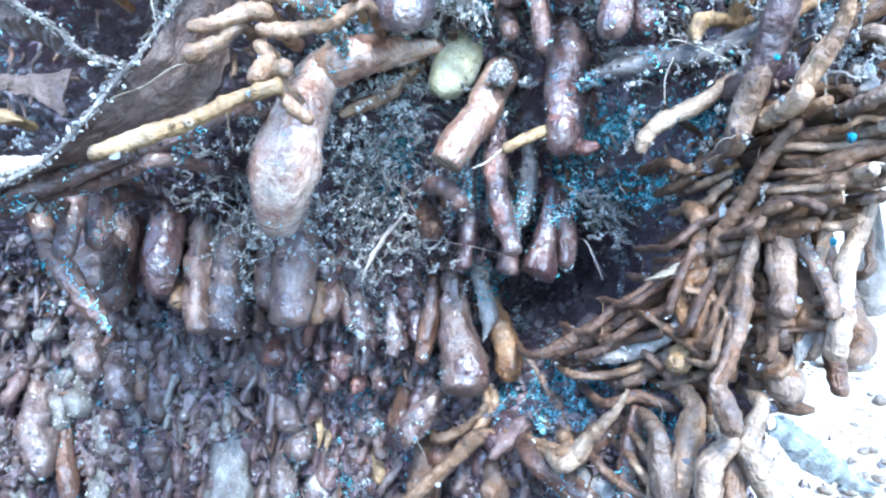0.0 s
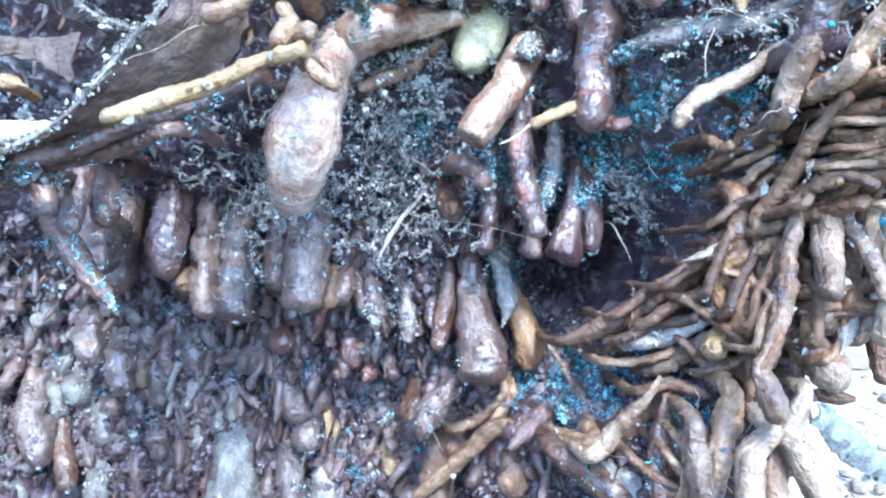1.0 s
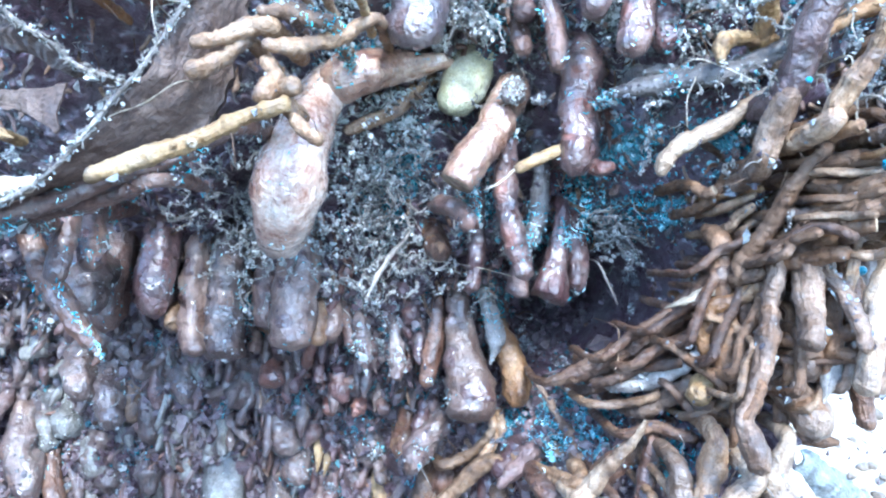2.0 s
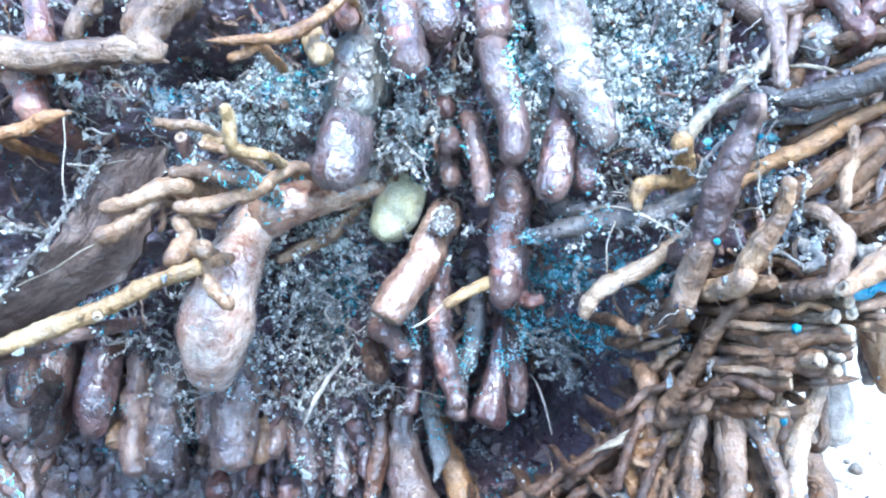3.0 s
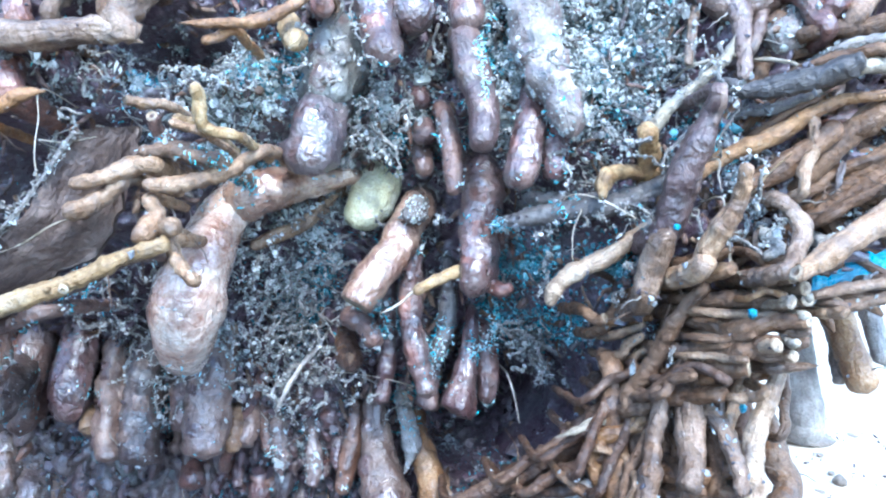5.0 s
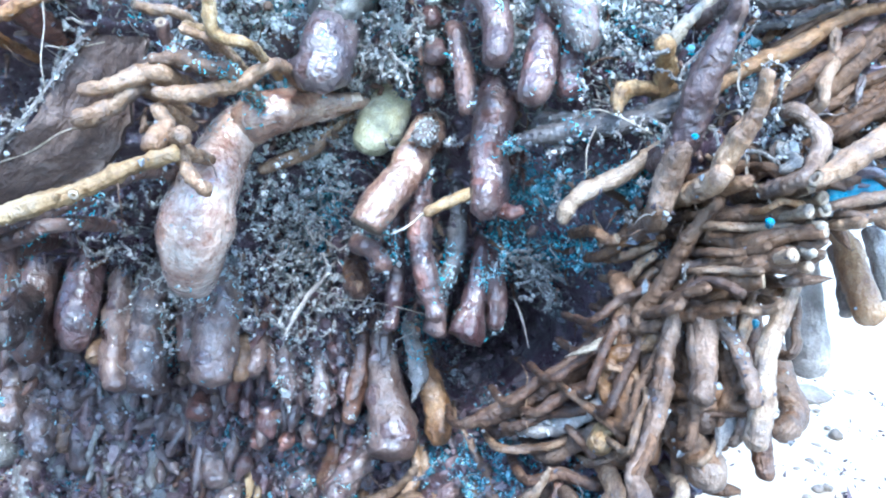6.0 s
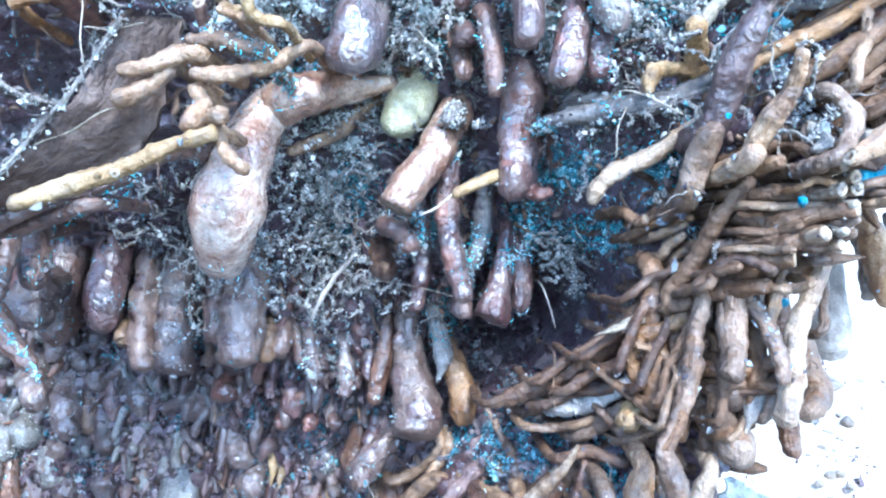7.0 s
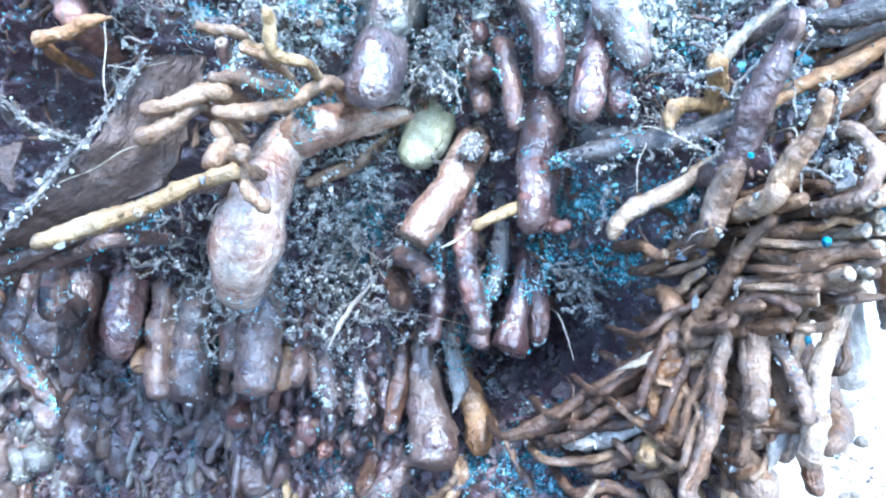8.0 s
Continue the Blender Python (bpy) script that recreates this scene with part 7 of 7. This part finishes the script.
# crumbs cling together in loose clumps with dark gaps between
for x, z in scatter(420, -0.26, 0.2, -0.18, 0.2, pale_zone) + scatter(150, 0.06, 0.15, 0.1, 0.19, lambda x, z: math.exp(-((x - 0.1) / 0.03) ** 2 - ((z - 0.15) / 0.035) ** 2)):
    c, wide = on_soil(x, z, random.uniform(0.0, 0.006)), random.uniform(0.001, 0.0034)
    seats.append(c)
    sizes.append(wide * 1.1)
    way = Vector((random.gauss(0, 1), random.gauss(0, 0.5), random.gauss(0, 1))) * wide
    for _ in range(random.randint(30, 100)):
        seats.append(c + way * random.gauss(0, 1) + Vector((random.gauss(0, wide), random.gauss(0, wide), random.gauss(0, wide))) * 0.7)
        sizes.append(min(0.0022, 0.0005 * random.lognormvariate(0, 0.5)))
clinging = []
tangles = scatter(430, -0.16, 0.16, -0.02, 0.18, lambda x, z: 0.06 + math.exp(-((x + 0.04) / 0.024) ** 2 - ((z - 0.03) / 0.035) ** 2) + math.exp(-((x + 0.108) / 0.022) ** 2 - ((z - 0.025) / 0.03) ** 2) + 0.5 * math.exp(-((x - 0.003) / 0.02) ** 2 - ((z - 0.127) / 0.022) ** 2))
fibres("root_tangle", MATS["PALEG"], "curly pale rootlets hung with soil crumbs", "rootlets", [(on_soil(x, z, random.uniform(0.002, 0.034)), (random.gauss(0, 0.8), -0.3, random.gauss(-0.1, 0.8))) for x, z in tangles], 0.03, 0.0008, 0.55, sides=5, steps=15, trail=clinging)
clod = [(Vector((0.089 + random.gauss(0, 0.006), 0.408 + random.gauss(0, 0.004), 0.019 + random.gauss(0, 0.006))), (random.gauss(0, 0.7), -0.3, random.gauss(-0.5, 0.7))) for _ in range(26)]
fibres("clod_rootlets", MATS["PALEG"], "pale rootlets matted round a clod in the hollow", "rootlets", clod, 0.018, 0.0009, 0.5, sides=5, steps=12, trail=clinging)
hung = [p + Vector((random.gauss(0, 0.0007), random.gauss(0, 0.0007), random.gauss(0, 0.0007))) for p in clinging for _ in range(3) if random.random() < 0.8]
crumbs("rootlet_crumbs", GREY_CRUMB, "grey crumbs hung on curly rootlets", hung, [min(0.0015, 0.00048 * random.lognormvariate(0, 0.5)) for _ in hung])
# a cap of dry pale crumbs high on the bank
for x, z in scatter(5000, 0.05, 0.16, 0.09, 0.2, lambda x, z: min(1.0, 1.4 * math.exp(-((x - 0.1 - 0.1 * (z - 0.15)) / 0.032) ** 2 - ((z - 0.155) / 0.04) ** 2)) * smooth(-0.35, 0.1, noise.noise(Vector((x * 70, z * 70, 8))))):
    seats.append(on_soil(x, z, random.uniform(0.0, 0.009)))
    sizes.append(min(0.0024, 0.00055 * random.lognormvariate(0, 0.6)))
crumbs("pale_crumbs", PALE_CRUMB, "pale grey crumbs of dry soil on the bank", seats, sizes)

spots = scatter(1100, -0.26, 0.2, -0.18, 0.2, pale_zone)
crumbs("soil_flakes", PALE_CRUMB, "curled pale flakes of soil and rotted leaf", [on_soil(x, z, random.uniform(0.002, 0.009)) for x, z in spots], [min(0.0022, 0.0011 * random.lognormvariate(0, 0.4)) for _ in spots], flake=True)


def net_zone(x, z):
    a = math.exp(-((x + 0.04) / 0.025) ** 2 - ((z - 0.035) / 0.04) ** 2)
    b = 0.7 * math.exp(-((x + 0.1) / 0.02) ** 2 - ((z - 0.03) / 0.03) ** 2)
    c = 0.5 * math.exp(-((x + 0.09) / 0.05) ** 2 - ((z - 0.13) / 0.025) ** 2)
    d = 0.35 * math.exp(-((x - 0.1) / 0.06) ** 2 - ((z - 0.12) / 0.04) ** 2)
    return min(1.0, a + b + c + d + 0.06)


spots = scatter(1000, -0.26, 0.2, -0.16, 0.2, net_zone)
fibres("pale_rootlets", MATS["PALEG"], "tangle of fine pale grey rootlets in soil", "rootlets", [(on_soil(x, z, 0.002), (random.gauss(0, 0.8), -0.6, random.gauss(-0.1, 0.8))) for x, z in spots], 0.014, 0.0005, 0.42)
spots = scatter(800, -0.36, 0.24, -0.18, 0.2, lambda x, z: 1 - 0.8 * hollow_at(x, z))
fibres("dark_rootlets", MATS["BROWN"], "fine dark brown rootlets matted over the soil", "rootlets", [(on_soil(x, z, 0.001), (random.gauss(0, 0.6), -0.5, random.gauss(-0.5, 0.7))) for x, z in spots], 0.018, 0.0006, 0.3)
spots = scatter(420, 0.06, 0.27, -0.17, 0.19, lambda x, z: (1 - hollow_at(x, z)) * smooth(0.08, 0.14, x - 0.25 * max(0.0, -z - 0.04)) * (1 - smooth(0.05, 0.08, z) * (1 - smooth(0.13, 0.17, x))))
matted = []
spots.sort(key=lambda s: -s[0])
for k, (x, z) in enumerate(spots):
    start = (on_soil(x, z, -0.002), (random.gauss(0.9, 0.5), 0.05 if z > 0.06 else -0.2, random.gauss(0.25 if z > 0 else -0.5, 0.45)))
    if k >= 180:
        matted.append(start)
        continue
    fibres("root", MATS["BROWN"], "dull brown root matted behind the larger ones", "root", [start], 0.05, 0.003, 0.12, sides=9, steps=10, blunt=True, group="matted roots")
fibres("matted_roots", MATS["BROWN"], "matted dull brown roots behind the larger ones", "roots", matted, 0.05, 0.003, 0.12, sides=9, steps=10, blunt=True)
for mat, count, fat, word in (("MUD", 300, 0.0038, "muddy brown"), ("WETG", 170, 0.005, "damp grey-purple"), ("RUST", 60, 0.003, "rusty"), ("PALEM", 90, 0.004, "pale muddy"), ("MUD", 80, 0.0085, "thick muddy"), ("PALEM", 40, 0.0075, "thick pale muddy")):
    spots = scatter(count, -0.38, 0.05, -0.19, -0.015, lambda x, z: 1 - (0.55 if mat in ("MUD", "RUST") else 0.85) * math.exp(-((x + 0.055) / 0.05) ** 2 - ((z + 0.09) / 0.05) ** 2))
    spots.sort(key=lambda s: -s[1])
    starts = [(on_soil(x, z, -0.003), (random.gauss(0, 0.3), -0.35, -1)) for x, z in spots]
    fibres("stub_roots", MATS[mat], word + " root stubs hanging deep in the bank", "roots", starts[56:], 0.03, fat, 0.14, sides=10, steps=11, blunt=True)
    for start in starts[:56]:
        # redder under the hollow, and darker to paint in the overhang's shade
        kind, tone = ("WETR", "wet red-brown") if start[0].x > -0.11 else (mat, word)
        fibres("root_stub", MATS[kind], tone + " root stub hanging deep in the bank", "root stub", [start], 0.03, fat, 0.14, sides=10, steps=11, blunt=True, group="root stubs deep in the bank")


def glint_line(*mm):
    """Cyan glint flecks strung along a line of water on a root."""
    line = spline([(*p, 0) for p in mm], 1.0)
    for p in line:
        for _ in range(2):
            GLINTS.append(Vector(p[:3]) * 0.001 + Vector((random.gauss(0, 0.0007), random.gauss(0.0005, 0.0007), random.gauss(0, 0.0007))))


glint_line((61, 322, 166), (59, 322, 159), (56, 320, 150), (56, 318, 142), (58, 318, 135), (58, 316, 126))
glint_line((54, 326, 155), (56, 322, 147), (57, 319, 140))
glint_line((0, 356, 164), (2, 354, 153), (2, 352, 142))
glint_line((9, 386, 42), (12, 386, 36), (14, 388, 28), (12, 390, 23))
glint_line((71, 396, 41), (70, 396, 33), (68, 394, 24), (64, 392, 19), (59, 390, 16))
glint_line((35, 390, 12), (36, 390, 7), (36, 388, 2))
glint_line((57, 394, 26), (58, 390, 20), (59, 388, 13))
glint_line((-183, 356, -2), (-173, 350, -14), (-166, 348, -23), (-157, 346, -33), (-154, 346, -39))
glint_line((-177, 358, 13), (-178, 354, 3))


def glint_zone(x, z):
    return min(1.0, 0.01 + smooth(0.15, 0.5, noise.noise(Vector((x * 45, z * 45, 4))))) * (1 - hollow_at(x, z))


spots = scatter(3500, -0.32, 0.2, -0.17, 0.2, glint_zone)
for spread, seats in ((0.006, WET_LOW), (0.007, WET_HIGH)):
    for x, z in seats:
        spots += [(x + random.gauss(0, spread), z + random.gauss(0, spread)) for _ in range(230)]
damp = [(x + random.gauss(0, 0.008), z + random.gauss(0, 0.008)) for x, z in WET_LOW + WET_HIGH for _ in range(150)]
crumbs("wet_crumbs", TEAL, "dark crumbs of soaked soil tinted blue-green for reflected sky", [on_soil(x, z, random.uniform(0.0, 0.006)) for x, z in damp], [min(0.0025, 0.0008 * random.lognormvariate(0, 0.5)) for _ in damp])
squiggles("wet_flecks", SKY_GLINT, "blue-green flecks coloured as sky glints on wet soil", [on_soil(x, z, random.uniform(0.0, 0.005)) for x, z in spots] + GLINTS, [min(0.0005, (0.00024 if k < len(spots) else 0.00022) * random.lognormvariate(0, 0.5)) for k in range(len(spots) + len(GLINTS))])


def shred_zone(x, z):
    return 1 - 0.9 * hollow_at(x, z)


for mat, word in (("MUD", "muddy brown"), ("GREY", "grey-brown"), ("RUST", "rusty brown"), ("DARK", "dark brown")):
    spots = scatter(480, -0.36, 0.2, -0.19, 0.2, shred_zone)
    fibres("bark_shreds", MATS[mat], word + " bark shreds stuck in the wet soil", "bark", [(on_soil(x, z, random.uniform(0, 0.005)), (random.gauss(0.1, 0.5), -0.25, random.gauss(-0.7, 0.4))) for x, z in spots], 0.013, 0.0014, 0.2, sides=6, steps=7, blunt=True)


# ---- on the ground beside the bank ----
def stone(size, flat, x, y, seed, mat, label):
    bm = bmesh.new()
    bmesh.ops.create_icosphere(bm, subdivisions=3, radius=1)
    for v in bm.verts:
        v.co *= 1 + 0.35 * noise.noise(v.co * 1.3 + Vector((seed, 0, 0))) + 0.1 * noise.noise(v.co * 4 + Vector((seed, 0, 0)))
        v.co = Vector((v.co.x * size, v.co.y * size * 0.7, v.co.z * size * flat))
    me = bpy.data.meshes.new("stone")
    bm.to_mesh(me)
    bm.free()
    me.materials.append(mat)
    me.polygons.foreach_set("use_smooth", np.ones(len(me.polygons), bool))
    ob = new("stone", me)
    ob.location, ob.rotation_euler = (x, y, size * flat * 0.4), (0, 0, seed)
    return tagged(ob, label, "stone", "stones on the sand")


stone(0.045, 0.2, 0.628, 1.109, 0.0, STONE, "grey weathered stone lying on pale sand")
stone(0.0078, 0.7, 0.523, 0.884, 1.7, STONE, "grey weathered stone lying on pale sand")
stone(0.0052, 0.6, 0.497, 0.867, 3.4, STONE, "grey weathered stone lying on pale sand")
stone(0.0046, 0.6, 0.559, 0.913, 5.1, STONE, "grey weathered stone lying on pale sand")
stone(0.0084, 0.5, 0.500, 0.819, 6.8, STONE, "grey weathered stone lying on pale sand")
stone(0.0078, 0.5, 0.436, 0.759, 8.5, STONE, "grey weathered stone lying on pale sand")
stone(0.0091, 0.6, 0.437, 0.739, 10.2, STONE, "grey weathered stone lying on pale sand")
stone(0.0084, 0.5, 0.479, 0.753, 11.9, STONE, "grey weathered stone lying on pale sand")
stone(0.0065, 0.6, 0.461, 0.759, 13.6, STONE, "grey weathered stone lying on pale sand")
stone(0.0072, 0.6, 0.408, 0.729, 15.3, STONE, "grey weathered stone lying on pale sand")
stone(0.0078, 0.6, 0.455, 0.727, 17.0, STONE, "grey weathered stone lying on pale sand")
stone(0.0059, 0.6, 0.475, 0.798, 18.7, STONE, "grey weathered stone lying on pale sand")
stone(0.0065, 0.5, 0.508, 0.791, 20.4, STONE, "grey weathered stone lying on pale sand")
stone(0.0078, 0.6, 0.510, 0.819, 22.1, STONE, "grey weathered stone lying on pale sand")
stone(0.0104, 0.8, 0.597, 0.958, 23.8, STONE, "grey weathered stone lying on pale sand")
stone(0.0052, 0.5, 0.618, 1.048, 25.5, STONE, "grey weathered stone lying on pale sand")
stone(0.0091, 0.3, 0.706, 1.121, 27.2, STONE, "grey weathered stone lying on pale sand")
stone(0.0059, 0.5, 0.602, 0.988, 28.9, STONE, "grey weathered stone lying on pale sand")
stone(0.0059, 0.5, 0.557, 0.934, 30.6, STONE, "grey weathered stone lying on pale sand")
stone(0.0072, 0.5, 0.468, 0.762, 32.3, STONE, "grey weathered stone lying on pale sand")
stone(0.0078, 0.6, 0.433, 0.726, 34.0, STONE, "grey weathered stone lying on pale sand")
stone(0.0059, 0.6, 0.454, 0.726, 35.7, STONE, "grey weathered stone lying on pale sand")

random.seed(23)
chips = []
while len(chips) < 420:
    x, y = random.uniform(0.38, 0.75), random.uniform(0.6, 1.2)
    if noise.noise(Vector((x * 12, y * 9, 4))) > random.uniform(-0.3, 0.5):
        chips.append(INTO @ Vector((x, y, 0.012 * noise.noise(Vector((x * 6, y * 6, 0))) + 0.001)))
crumbs("sand_debris", MUD_CRUMB, "brown chips of bark and soil strewn on pale sand", chips, [min(0.007, 0.0024 * random.lognormvariate(0, 0.5)) for _ in chips], flake=True)
